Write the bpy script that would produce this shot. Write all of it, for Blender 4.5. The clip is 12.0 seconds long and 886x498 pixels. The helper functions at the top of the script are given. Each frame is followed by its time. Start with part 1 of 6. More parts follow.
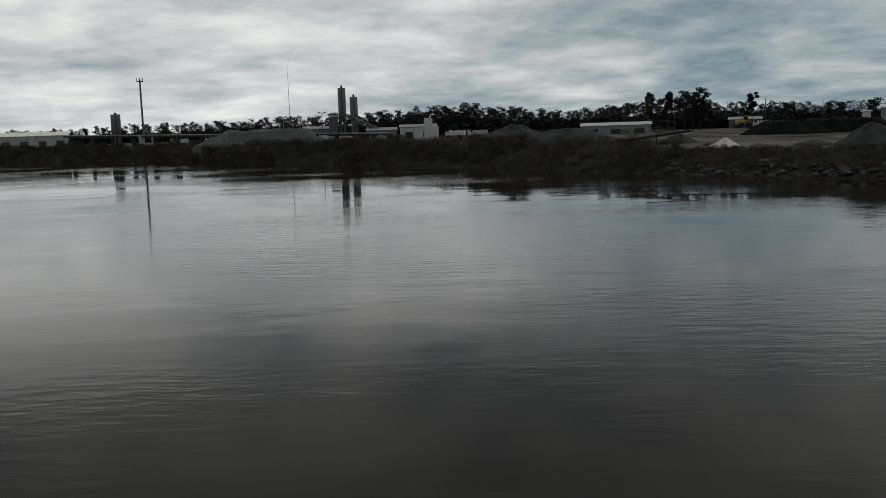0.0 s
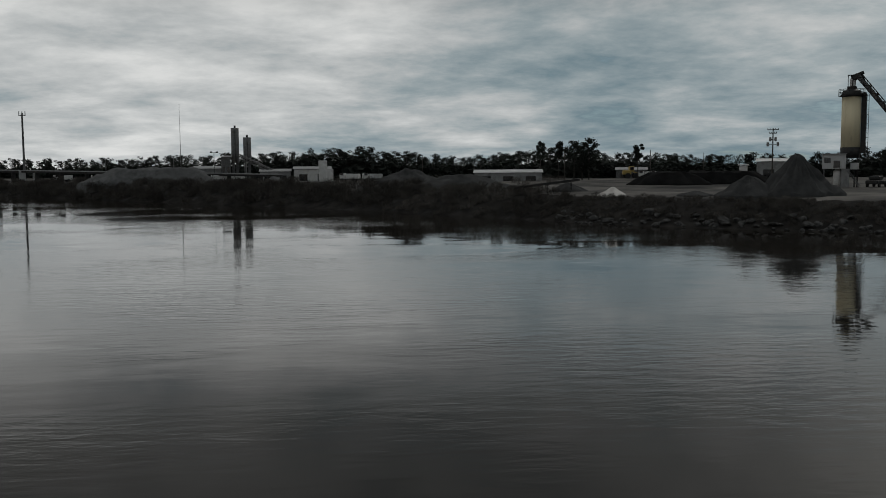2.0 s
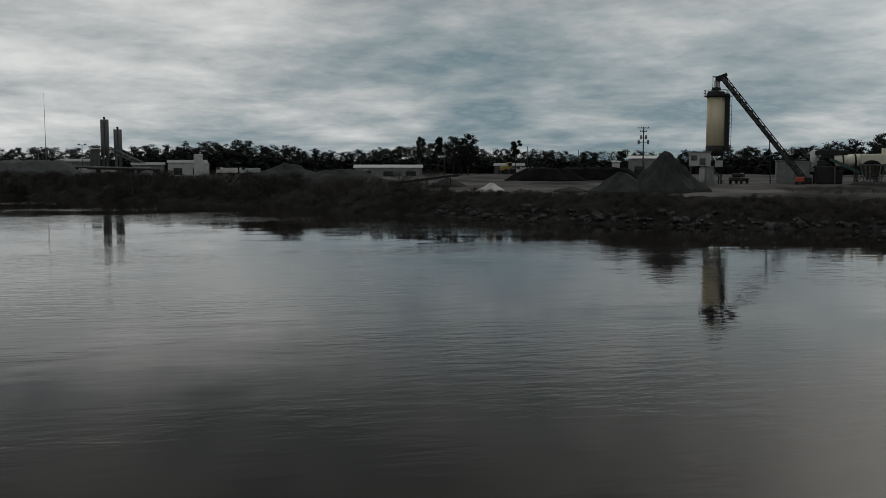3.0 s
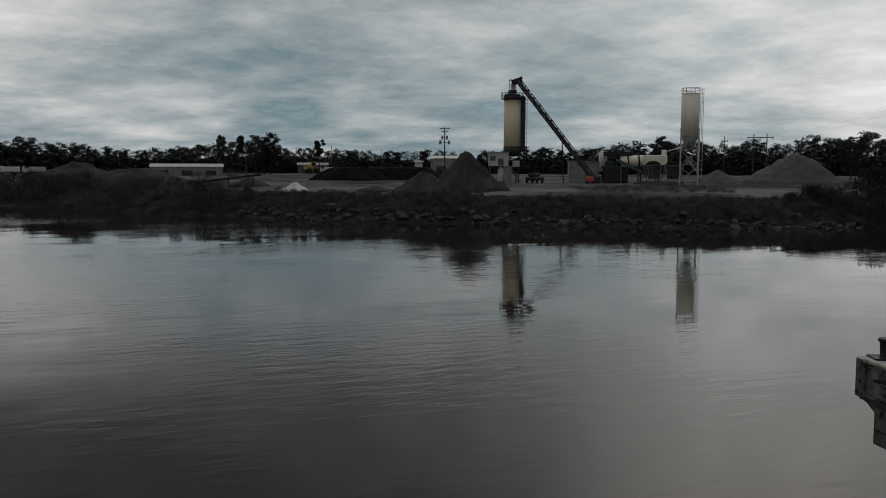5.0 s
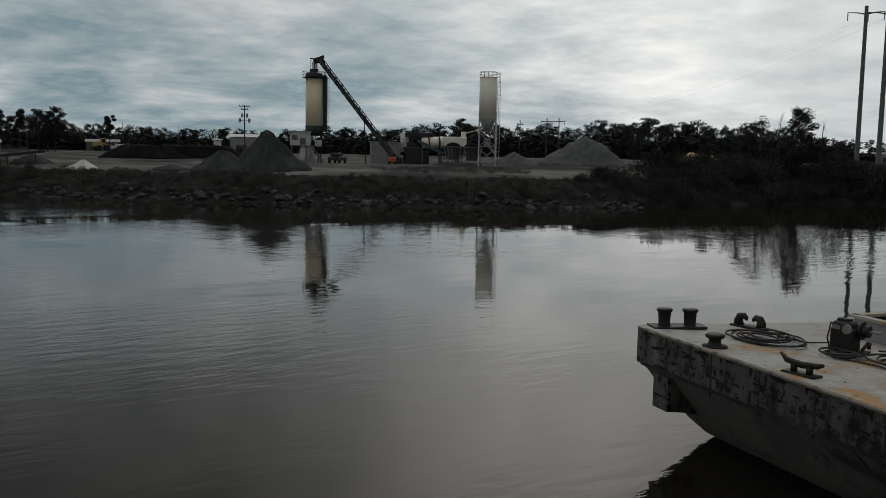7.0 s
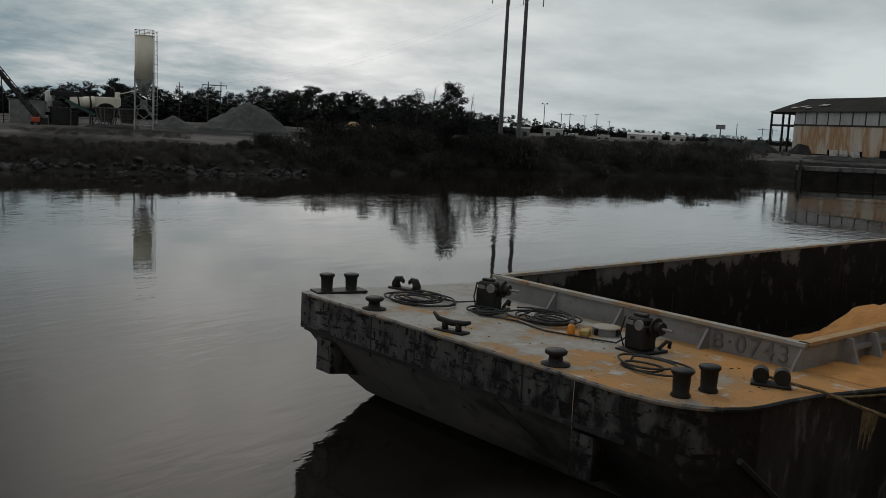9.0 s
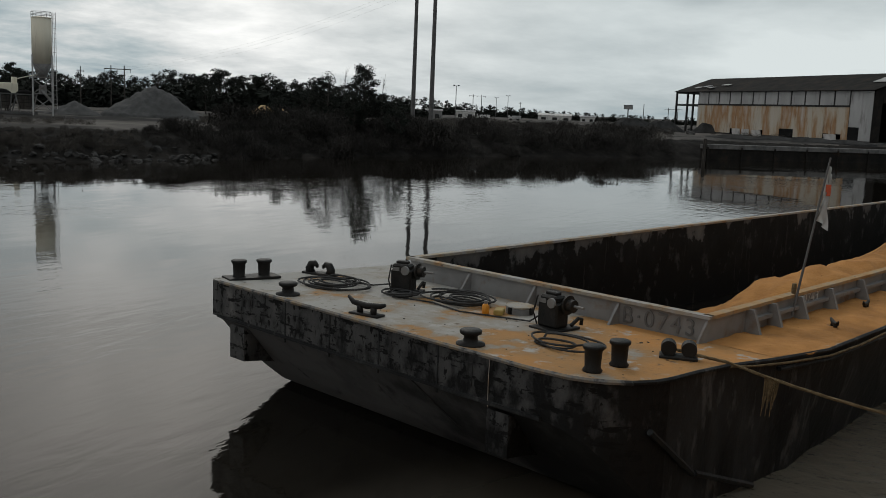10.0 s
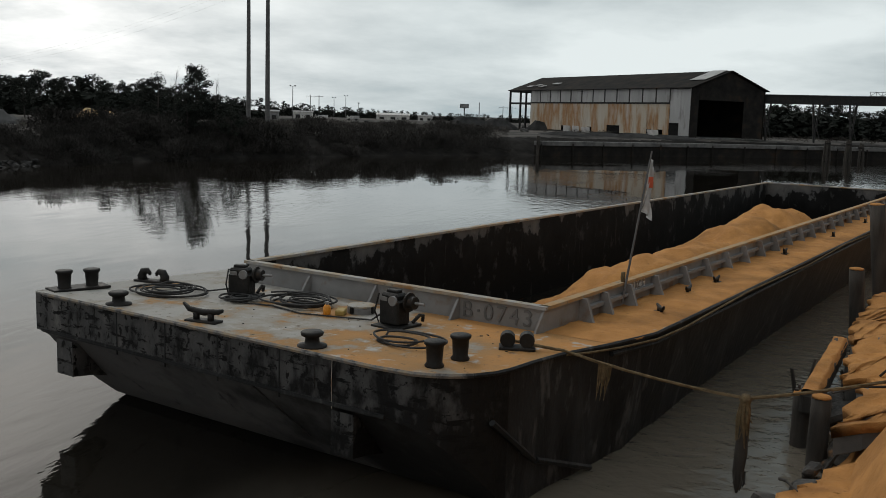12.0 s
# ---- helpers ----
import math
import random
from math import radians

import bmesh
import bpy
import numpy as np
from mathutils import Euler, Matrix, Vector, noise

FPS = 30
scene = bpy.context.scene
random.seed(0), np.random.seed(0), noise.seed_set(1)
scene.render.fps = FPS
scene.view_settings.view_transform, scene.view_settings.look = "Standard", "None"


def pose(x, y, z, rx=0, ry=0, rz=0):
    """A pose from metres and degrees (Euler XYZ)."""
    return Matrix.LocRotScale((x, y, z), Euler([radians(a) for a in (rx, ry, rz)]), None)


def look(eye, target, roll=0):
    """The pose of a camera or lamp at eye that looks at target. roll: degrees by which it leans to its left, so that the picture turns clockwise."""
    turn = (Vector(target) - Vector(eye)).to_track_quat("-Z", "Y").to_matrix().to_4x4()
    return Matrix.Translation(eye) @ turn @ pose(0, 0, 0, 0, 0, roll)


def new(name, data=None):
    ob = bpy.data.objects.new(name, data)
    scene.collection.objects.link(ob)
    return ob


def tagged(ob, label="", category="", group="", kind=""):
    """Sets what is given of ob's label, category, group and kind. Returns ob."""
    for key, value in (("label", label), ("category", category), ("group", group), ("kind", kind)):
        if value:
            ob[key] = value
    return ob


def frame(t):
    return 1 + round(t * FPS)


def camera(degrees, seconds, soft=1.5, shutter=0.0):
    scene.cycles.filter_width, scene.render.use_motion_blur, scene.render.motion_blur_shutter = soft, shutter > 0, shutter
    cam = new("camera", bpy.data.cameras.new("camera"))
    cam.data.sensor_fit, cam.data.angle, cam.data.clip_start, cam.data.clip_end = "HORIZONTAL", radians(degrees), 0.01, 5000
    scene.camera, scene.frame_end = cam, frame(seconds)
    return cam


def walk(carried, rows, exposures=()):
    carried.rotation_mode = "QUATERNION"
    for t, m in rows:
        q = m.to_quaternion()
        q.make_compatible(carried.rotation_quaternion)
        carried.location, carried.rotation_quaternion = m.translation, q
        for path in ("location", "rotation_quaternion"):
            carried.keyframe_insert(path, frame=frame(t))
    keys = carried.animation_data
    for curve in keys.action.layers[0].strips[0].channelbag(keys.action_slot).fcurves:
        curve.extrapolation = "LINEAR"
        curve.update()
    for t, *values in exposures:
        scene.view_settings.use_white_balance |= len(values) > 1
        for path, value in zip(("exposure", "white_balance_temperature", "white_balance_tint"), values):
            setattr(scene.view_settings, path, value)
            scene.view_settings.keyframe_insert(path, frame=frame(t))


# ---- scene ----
cam = camera(50.59, 12.0, soft=0.9)
EYE = (0.0, 0.0, 6.8)
PATH = [
    (0.0, pose(0.050, 0.304, 6.840, 82.46, 1.84, -0.20)),
    (0.5, pose(0.050, 0.304, 6.840, 83.19, 1.27, -1.05)),
    (1.0, pose(0.050, 0.304, 6.840, 83.73, 1.03, -1.94)),
    (1.5, pose(0.050, 0.304, 6.840, 84.67, 0.47, -3.74)),
    (2.0, pose(0.050, 0.304, 6.840, 85.01, 0.39, -6.59)),
    (2.5, pose(0.050, 0.304, 6.840, 84.94, 0.32, -10.02)),
    (3.0, pose(0.050, 0.304, 6.840, 84.69, -0.03, -13.88)),
    (3.2, pose(0.050, 0.304, 6.840, 84.52, 0.34, -14.90)),
    (4.8, pose(0.030, 0.274, 6.850, 84.54, -0.85, -24.76)),
    (5.0, pose(0.020, 0.258, 6.860, 84.68, -0.24, -25.78)),
    (5.5, pose(-0.040, 0.198, 6.855, 83.93, -0.11, -28.65)),
    (6.0, pose(-0.070, 0.167, 6.855, 83.61, -0.19, -32.12)),
    (6.5, pose(-0.065, 0.167, 6.835, 82.92, -0.52, -34.38)),
    (7.0, pose(-0.030, 0.182, 6.815, 83.62, -1.05, -37.75)),
    (7.2, pose(-0.020, 0.182, 6.810, 83.61, -1.35, -39.97)),
    (8.8, pose(-0.050, 0.120, 6.825, 82.47, -2.54, -56.35)),
    (9.0, pose(-0.070, 0.095, 6.825, 82.32, -2.92, -57.95)),
    (9.5, pose(-0.080, 0.090, 6.810, 81.95, -3.00, -61.44)),
    (10.0, pose(-0.060, 0.060, 6.820, 81.51, -2.38, -63.26)),
    (10.5, pose(-0.040, 0.015, 6.825, 81.53, -2.00, -65.19)),
    (11.0, pose(-0.015, 0.013, 6.815, 81.94, -1.74, -67.48)),
    (11.5, pose(0.000, -0.010, 6.815, 82.30, -1.82, -70.13)),
    (12.0, pose(0.000, 0.000, 6.800, 81.86, -1.76, -73.02)),
]
walk(cam, PATH, exposures=[(0.0, 0.15), (1.3, 0.12), (2.1, -0.06), (3.0, -0.06), (6.0, 0.02), (7.2, 0.16), (9.0, 0.08), (10.5, 0.38), (12.0, 0.44)])

# ---- world and light: a broken overcast ----
world = bpy.data.worlds.new("overcast")
scene.world = world
world.use_nodes = True
wt = world.node_tree
wt.nodes.clear()


def wnode(kind, **kw):
    n = wt.nodes.new(kind)
    for k, v in kw.items():
        n.inputs[k].default_value = v
    return n


def wmath(op, a, b=None, clamp=False):
    n = wt.nodes.new("ShaderNodeMath")
    n.operation, n.use_clamp = op, clamp
    for i, s in enumerate((a, b)):
        if s is None:
            continue
        if isinstance(s, (int, float)):
            n.inputs[i].default_value = s
        else:
            wt.links.new(s, n.inputs[i])
    return n.outputs[0]


def wramp(fac, stops):
    n = wt.nodes.new("ShaderNodeValToRGB")
    e = n.color_ramp.elements
    while len(e) < len(stops):
        e.new(0.5)
    for el, (p, c) in zip(e, stops):
        el.position, el.color = p, (*c, 1)
    wt.links.new(fac, n.inputs[0])
    return n.outputs[0]


def wmix(fac, a, b, mode="MIX"):
    n = wt.nodes.new("ShaderNodeMix")
    n.data_type, n.blend_type = "RGBA", mode
    for s, i in ((fac, 0), (a, 6), (b, 7)):
        if isinstance(s, (int, float)):
            n.inputs[i].default_value = s
        elif isinstance(s, tuple):
            n.inputs[i].default_value = (*s, 1)
        else:
            wt.links.new(s, n.inputs[i])
    return n.outputs[2]


SUN_ELEV, SUN_AZ = radians(42), radians(47)
THIN_ELEV = radians(24)
tc = wt.nodes.new("ShaderNodeTexCoord")
sep = wt.nodes.new("ShaderNodeSeparateXYZ")
wt.links.new(tc.outputs["Generated"], sep.inputs[0])
up = wmath("MAXIMUM", sep.outputs[2], 0.0)
den = wmath("ADD", up, 0.17)
comb = wt.nodes.new("ShaderNodeCombineXYZ")
wt.links.new(wmath("DIVIDE", sep.outputs[0], den), comb.inputs[0])
wt.links.new(wmath("DIVIDE", sep.outputs[1], den), comb.inputs[1])


def cloud_noise(scale, detail, rough, distort, seed):
    n = wnode("ShaderNodeTexNoise", Scale=scale, Detail=detail, Roughness=rough, Distortion=distort)
    m = wt.nodes.new("ShaderNodeMapping")
    m.inputs["Location"].default_value = (seed, seed * 0.7, seed * 0.3)
    wt.links.new(comb.outputs[0], m.inputs[0])
    wt.links.new(m.outputs[0], n.inputs["Vector"])
    return n.outputs[0]


big = cloud_noise(0.45, 3, 0.5, 0.1, 11.3)
mid = cloud_noise(1.9, 9, 0.60, 0.12, 7.7)
puff = cloud_noise(6.0, 6, 0.55, 0.25, 3.1)
# the sheet is smoother towards the east
relief = wramp(sep.outputs[0], [(0.70, (1, 1, 1)), (0.93, (0.35, 0.35, 0.35))])
tuft = wmath("ADD", wmath("MULTIPLY", wmath("SUBTRACT", mid, 0.5), 0.48), wmath("MULTIPLY", wmath("SUBTRACT", puff, 0.5), 0.10))
body = wmath("ADD", wmath("ADD", wmath("MULTIPLY", big, 0.55), 0.25), wmath("MULTIPLY", tuft, relief))
body = wmath("ADD", body, wmath("SUBTRACT", wmath("MULTIPLY", wmath("ABSOLUTE", wmath("SUBTRACT", sep.outputs[0], 0.42)), 0.06), 0.012))
cloud = wramp(body, [(0.38, (0.175, 0.245, 0.28)), (0.47, (0.32, 0.375, 0.395)), (0.54, (0.48, 0.505, 0.51)), (0.66, (0.74, 0.75, 0.74))])
sky = wt.nodes.new("ShaderNodeTexSky")
sky.sky_type, sky.sun_disc = "NISHITA", False
sky.sun_elevation, sky.sun_rotation = SUN_ELEV, SUN_AZ
blue = wmix(1.0, sky.outputs[0], (0.05, 0.065, 0.08), "MULTIPLY")
gap = wramp(body, [(0.22, (1, 1, 1)), (0.38, (0.0, 0.0, 0.0))])
mixed = wmix(gap, cloud, blue)
# the cloud sheet is thicker overhead than along the horizon
thick = wramp(up, [(0.0, (1, 1, 1)), (0.15, (0.92, 0.92, 0.92)), (0.26, (0.35, 0.35, 0.35)), (0.38, (0.20, 0.20, 0.20)), (0.62, (0.75, 0.75, 0.75)), (1.0, (1.15, 1.15, 1.15))])
# and thins out towards the east
thick = wmix(wramp(sep.outputs[0], [(0.80, (0, 0, 0)), (0.95, (0.75, 0.75, 0.75))]), thick, (0.71, 0.78, 0.80))
# the veiled sun brightens the thinner cloud below it
dot = wt.nodes.new("ShaderNodeVectorMath")
dot.operation = "DOT_PRODUCT"
wt.links.new(tc.outputs["Generated"], dot.inputs[0])
dot.inputs[1].default_value = (math.sin(SUN_AZ) * math.cos(THIN_ELEV), math.cos(SUN_AZ) * math.cos(THIN_ELEV), math.sin(THIN_ELEV))
glow = wramp(dot.outputs["Value"], [(0.85, (0, 0, 0)), (0.93, (0.09, 0.086, 0.08)), (0.965, (0.34, 0.325, 0.30)), (0.983, (0.74, 0.70, 0.645)), (1.0, (1.12, 1.06, 0.97))])
lit = wmix(1.0, wmix(1.0, mixed, thick, "MULTIPLY"), wmix(1.0, glow, wramp(body, [(0.35, (0.55, 0.55, 0.55)), (0.7, (1.0, 1.0, 1.0))]), "MULTIPLY"), "ADD")
bg = wnode("ShaderNodeBackground", Strength=1.0)
wt.links.new(lit, bg.inputs[0])
wo = wt.nodes.new("ShaderNodeOutputWorld")
wt.links.new(bg.outputs[0], wo.inputs[0])

sun = new("sun", bpy.data.lights.new("sun", "SUN"))
sun.data.energy, sun.data.angle, sun.data.color = 0.45, radians(12), (1.0, 0.96, 0.9)
sun.matrix_world = look((0, 0, 50), (-math.sin(SUN_AZ) * 40, -math.cos(SUN_AZ) * 40, 50 - 40 * math.tan(SUN_ELEV)))

# ---- small builders ----
def pol(az, d, z=0.0):
    """A plan position by bearing (degrees clockwise from +y) and distance from the lookout."""
    return Vector((d * math.sin(radians(az)), d * math.cos(radians(az)), z))


def link(name, bm, mat, smooth=False):
    me = bpy.data.meshes.new(name)
    bm.normal_update()
    bm.to_mesh(me)
    bm.free()
    me.materials.append(mat)
    if smooth:
        me.polygons.foreach_set("use_smooth", [True] * len(me.polygons))
    return new(name, me)


def part(name, bm, mat, parent, label="", smooth=False):
    ob = link(name, bm, mat, smooth)
    ob.parent = parent
    return tagged(ob, label) if label else ob


def thing(name, label, category, m=None, group="", kind=""):
    ob = new(name)
    ob.empty_display_size = 0.3
    if m is not None:
        ob.matrix_world = m
    return tagged(ob, label, category, group, kind)


def solo(name, bm, mat, label, category, m=None, group="", kind="", smooth=False):
    ob = link(name, bm, mat, smooth)
    if m is not None:
        ob.matrix_world = m
    return tagged(ob, label, category, group, kind)


def raw(name, verts, faces, mat, smooth=False):
    me = bpy.data.meshes.new(name)
    me.from_pydata(verts, [], faces)
    me.update()
    me.materials.append(mat)
    if smooth:
        me.polygons.foreach_set("use_smooth", [True] * len(me.polygons))
    return new(name, me)


def box(bm, c, s, rz=0.0, bev=0.0, rx=0.0, ry=0.0):
    r = bmesh.ops.create_cube(bm, size=1.0)
    vs = r["verts"]
    m = Matrix.LocRotScale(Vector(c), Euler((radians(rx), radians(ry), radians(rz))), Vector(s))
    bmesh.ops.transform(bm, matrix=m, verts=vs)
    if bev > 0:
        es = list({e for v in vs for e in v.link_edges})
        bmesh.ops.bevel(bm, geom=es, offset=bev, segments=1, affect="EDGES", profile=0.5)
    return bm


def cyl(bm, p0, p1, r0, r1=None, n=12, caps=True):
    p0, p1 = Vector(p0), Vector(p1)
    r1 = r0 if r1 is None else r1
    d = p1 - p0
    q = d.to_track_quat("Z", "Y").to_matrix()
    rings = []
    for p, r in ((p0, r0), (p1, r1)):
        rings.append([bm.verts.new(p + q @ Vector((r * math.cos(2 * math.pi * i / n), r * math.sin(2 * math.pi * i / n), 0))) for i in range(n)])
    for i in range(n):
        bm.faces.new((rings[0][i], rings[0][(i + 1) % n], rings[1][(i + 1) % n], rings[1][i]))
    if caps:
        bm.faces.new(rings[0][::-1])
        bm.faces.new(rings[1])
    return bm


def lathe(bm, prof, n=16, c=(0, 0, 0)):
    c = Vector(c)
    rings = [[bm.verts.new(c + Vector((r * math.cos(2 * math.pi * i / n), r * math.sin(2 * math.pi * i / n), z))) for i in range(n)] for r, z in prof]
    for a, b in zip(rings, rings[1:]):
        for i in range(n):
            bm.faces.new((a[i], a[(i + 1) % n], b[(i + 1) % n], b[i]))
    bm.faces.new(rings[0][::-1])
    bm.faces.new(rings[-1])
    return bm


def tube(bm, pts, r, n=6):
    pts = [Vector(p) for p in pts]
    rings = []
    d = (pts[1] - pts[0]).normalized()
    side = d.orthogonal().normalized()
    for i, p in enumerate(pts):
        d = (pts[min(i + 1, len(pts) - 1)] - pts[max(i - 1, 0)]).normalized()
        side = (side - d * side.dot(d)).normalized()
        q = Matrix((side, d.cross(side), d)).transposed()
        rr = r[i] if isinstance(r, (list, tuple)) else r
        rings.append([bm.verts.new(p + q @ Vector((rr * math.cos(2 * math.pi * k / n), rr * math.sin(2 * math.pi * k / n), 0))) for k in range(n)])
    for a, b in zip(rings, rings[1:]):
        for k in range(n):
            bm.faces.new((a[k], a[(k + 1) % n], b[(k + 1) % n], b[k]))
    bm.faces.new(rings[0][::-1])
    bm.faces.new(rings[-1])
    return bm


def B():
    return bmesh.new()


# ---- materials ----
def material(name, stops, scale=3.0, rough=0.8, metal=0.0, detail=8.0, stretch=(1, 1, 1), bump=0.2, bump_scale=None, second=None, coords="Object", per_object=0.0, spec=0.3, grad=None, marks=None):
    """Two scales of colour variation and a bump. second: (colour, scale, low, high) laid over as stains; marks: the same with a stretch, for scrapes and runs."""
    m = bpy.data.materials.new(name)
    m.use_nodes = True
    t = m.node_tree
    b = t.nodes["Principled BSDF"]
    b.inputs["Roughness"].default_value, b.inputs["Metallic"].default_value = rough, metal
    b.inputs["Specular IOR Level"].default_value = spec
    co = t.nodes.new("ShaderNodeTexCoord")
    mp = t.nodes.new("ShaderNodeMapping")
    mp.inputs["Scale"].default_value = stretch
    t.links.new(co.outputs[coords], mp.inputs[0])

    def noise_tex(s, d=detail, r=0.6):
        n = t.nodes.new("ShaderNodeTexNoise")
        n.inputs["Scale"].default_value, n.inputs["Detail"].default_value, n.inputs["Roughness"].default_value = s, d, r
        t.links.new(mp.outputs[0], n.inputs["Vector"])
        return n.outputs[0]

    n1 = noise_tex(scale)
    if grad:
        dp = t.nodes.new("ShaderNodeVectorMath")
        dp.operation = "DOT_PRODUCT"
        t.links.new(co.outputs[coords], dp.inputs[0])
        dp.inputs[1].default_value = grad[:3]
        for extra in (dp.outputs["Value"], grad[3]):
            ad = t.nodes.new("ShaderNodeMath")
            t.links.new(n1, ad.inputs[0])
            if isinstance(extra, float):
                ad.inputs[1].default_value = extra
            else:
                t.links.new(extra, ad.inputs[1])
            n1 = ad.outputs[0]
    ramp = t.nodes.new("ShaderNodeValToRGB")
    e = ramp.color_ramp.elements
    while len(e) < len(stops):
        e.new(0.5)
    for el, (p, c) in zip(e, stops):
        el.position, el.color = p, (*c, 1)
    t.links.new(n1, ramp.inputs[0])
    col = ramp.outputs[0]
    if second:
        c2, s2, lo, hi = second
        r2 = t.nodes.new("ShaderNodeMapRange")
        r2.inputs[1].default_value, r2.inputs[2].default_value = lo, hi
        t.links.new(noise_tex(s2), r2.inputs[0])
        mx = t.nodes.new("ShaderNodeMix")
        mx.data_type = "RGBA"
        t.links.new(r2.outputs[0], mx.inputs[0])
        t.links.new(col, mx.inputs[6])
        mx.inputs[7].default_value = (*c2, 1)
        col = mx.outputs[2]
    if marks:
        c3, s3, lo, hi, st = marks
        m3 = t.nodes.new("ShaderNodeMapping")
        m3.inputs["Scale"].default_value = st
        m3.inputs["Location"].default_value = (3.7, 1.9, 5.3)
        t.links.new(co.outputs[coords], m3.inputs[0])
        n3 = t.nodes.new("ShaderNodeTexNoise")
        n3.inputs["Scale"].default_value, n3.inputs["Detail"].default_value, n3.inputs["Roughness"].default_value = s3, 9.0, 0.65
        t.links.new(m3.outputs[0], n3.inputs["Vector"])
        r3 = t.nodes.new("ShaderNodeMapRange")
        r3.inputs[1].default_value, r3.inputs[2].default_value = lo, hi
        t.links.new(n3.outputs[0], r3.inputs[0])
        x3 = t.nodes.new("ShaderNodeMix")
        x3.data_type = "RGBA"
        t.links.new(r3.outputs[0], x3.inputs[0])
        t.links.new(col, x3.inputs[6])
        x3.inputs[7].default_value = (*c3, 1)
        col = x3.outputs[2]
    if per_object:
        oi = t.nodes.new("ShaderNodeObjectInfo")
        geo = t.nodes.new("ShaderNodeNewGeometry")
        ad = t.nodes.new("ShaderNodeMath")
        ad.operation = "ADD"
        t.links.new(oi.outputs["Random"], ad.inputs[0])
        t.links.new(geo.outputs["Random Per Island"], ad.inputs[1])
        mr = t.nodes.new("ShaderNodeMapRange")
        mr.inputs[1].default_value, mr.inputs[2].default_value = 0, 2
        mr.inputs[3].default_value, mr.inputs[4].default_value = 1 - per_object, 1 + per_object
        t.links.new(ad.outputs[0], mr.inputs[0])
        hs = t.nodes.new("ShaderNodeHueSaturation")
        t.links.new(mr.outputs[0], hs.inputs["Value"])
        t.links.new(col, hs.inputs["Color"])
        col = hs.outputs[0]
    t.links.new(col, b.inputs["Base Color"])
    if bump:
        bp = t.nodes.new("ShaderNodeBump")
        bp.inputs["Strength"].default_value = bump
        bp.inputs["Distance"].default_value = 0.05
        t.links.new(noise_tex(bump_scale or scale * 4), bp.inputs["Height"])
        t.links.new(bp.outputs[0], b.inputs["Normal"])
    return m


def g(v, w=0.0):
    return (v * (1 + w), v, v * (1 - w))


M_ground = material("yard_ground", [(0.35, g(0.05, .05)), (0.65, g(0.12, .08))], 0.12, 0.95, spec=0.05, second=(g(0.02), 0.05, 0.48, 0.62), bump=0.5, bump_scale=2.0, coords="Object")
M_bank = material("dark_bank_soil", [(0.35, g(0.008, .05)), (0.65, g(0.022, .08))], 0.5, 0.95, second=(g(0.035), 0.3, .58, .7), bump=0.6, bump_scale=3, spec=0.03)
M_brush = material("dry_brush", [(0.3, g(0.030, .08)), (0.7, g(0.095, .10))], 0.35, 0.95, bump=0, per_object=0.4, spec=0.03)
M_thicket = material("dark_thicket", [(0.3, g(0.018, .05)), (0.7, g(0.060, .07))], 0.3, 0.95, bump=0, per_object=0.5, spec=0.03)
M_leaf = material("dark_foliage", [(0.3, (0.014, 0.0165, 0.014)), (0.7, (0.036, 0.040, 0.035))], 0.4, 0.9, bump=0, per_object=0.4, spec=0.05)
M_bark = material("bark", [(0.3, g(0.02, .1)), (0.7, g(0.05, .1))], 4.0, 0.95, stretch=(1, 1, .2))
M_rock = material("riprap_rock", [(0.35, g(0.012)), (0.7, g(0.060, .03))], 1.2, 0.9, bump=0.6, per_object=0.8, spec=0.1)
M_gravel = material("grey_gravel", [(0.3, g(0.06)), (0.7, g(0.11))], 0.9, 0.95, second=(g(0.06), 0.12, .5, .75), bump=0.5, bump_scale=9, spec=0.05)
M_darkpile = material("dark_aggregate", [(0.3, g(0.024)), (0.7, g(0.055))], 0.5, 0.95, bump=0.8, bump_scale=6, spec=0.04)
M_coal = material("black_aggregate", [(0.3, g(0.005)), (0.7, g(0.013))], 0.5, 0.95, bump=0.8, bump_scale=5, spec=0.03)
M_white = material("white_aggregate", [(0.3, g(0.32, .06)), (0.7, g(0.5, .06))], 0.7, 0.9, bump=0.5, bump_scale=6)
M_sand = material("orange_sand", [(0.3, (0.32, 0.145, 0.042)), (0.7, (0.52, 0.25, 0.078))], 1.3, 0.95, second=((0.21, 0.098, 0.030), 0.5, .52, .74), marks=((0.13, 0.065, 0.026), 7.0, .63, .74, (1, 1, 1)), bump=0.9, bump_scale=14)
M_silo = material("cream_silo_paint", [(0.3, (0.55, 0.48, 0.33)), (0.7, (0.70, 0.62, 0.43))], 0.6, 0.55, stretch=(1, 1, .15), second=((0.30, 0.25, 0.16), 1.5, .58, .8), bump=0.05)
M_silo2 = material("pale_silo_paint", [(0.3, (0.60, 0.56, 0.46)), (0.7, (0.74, 0.70, 0.58))], 0.6, 0.55, stretch=(1, 1, .15), second=((0.30, 0.27, 0.2), 1.5, .58, .8), bump=0.05)
M_dark = material("dark_steel", [(0.3, g(0.012)), (0.7, g(0.035))], 3.0, 0.6, 0.3, second=((0.05, 0.03, 0.02), 1.0, .55, .8))
M_grey = material("grey_steel", [(0.3, g(0.14)), (0.7, g(0.24))], 2.0, 0.6, second=((0.10, 0.075, 0.05), 1.2, .5, .75), bump=0.1)
M_lattice = material("weathered_steel", [(0.3, g(0.06)), (0.7, g(0.13))], 2.0, 0.7)
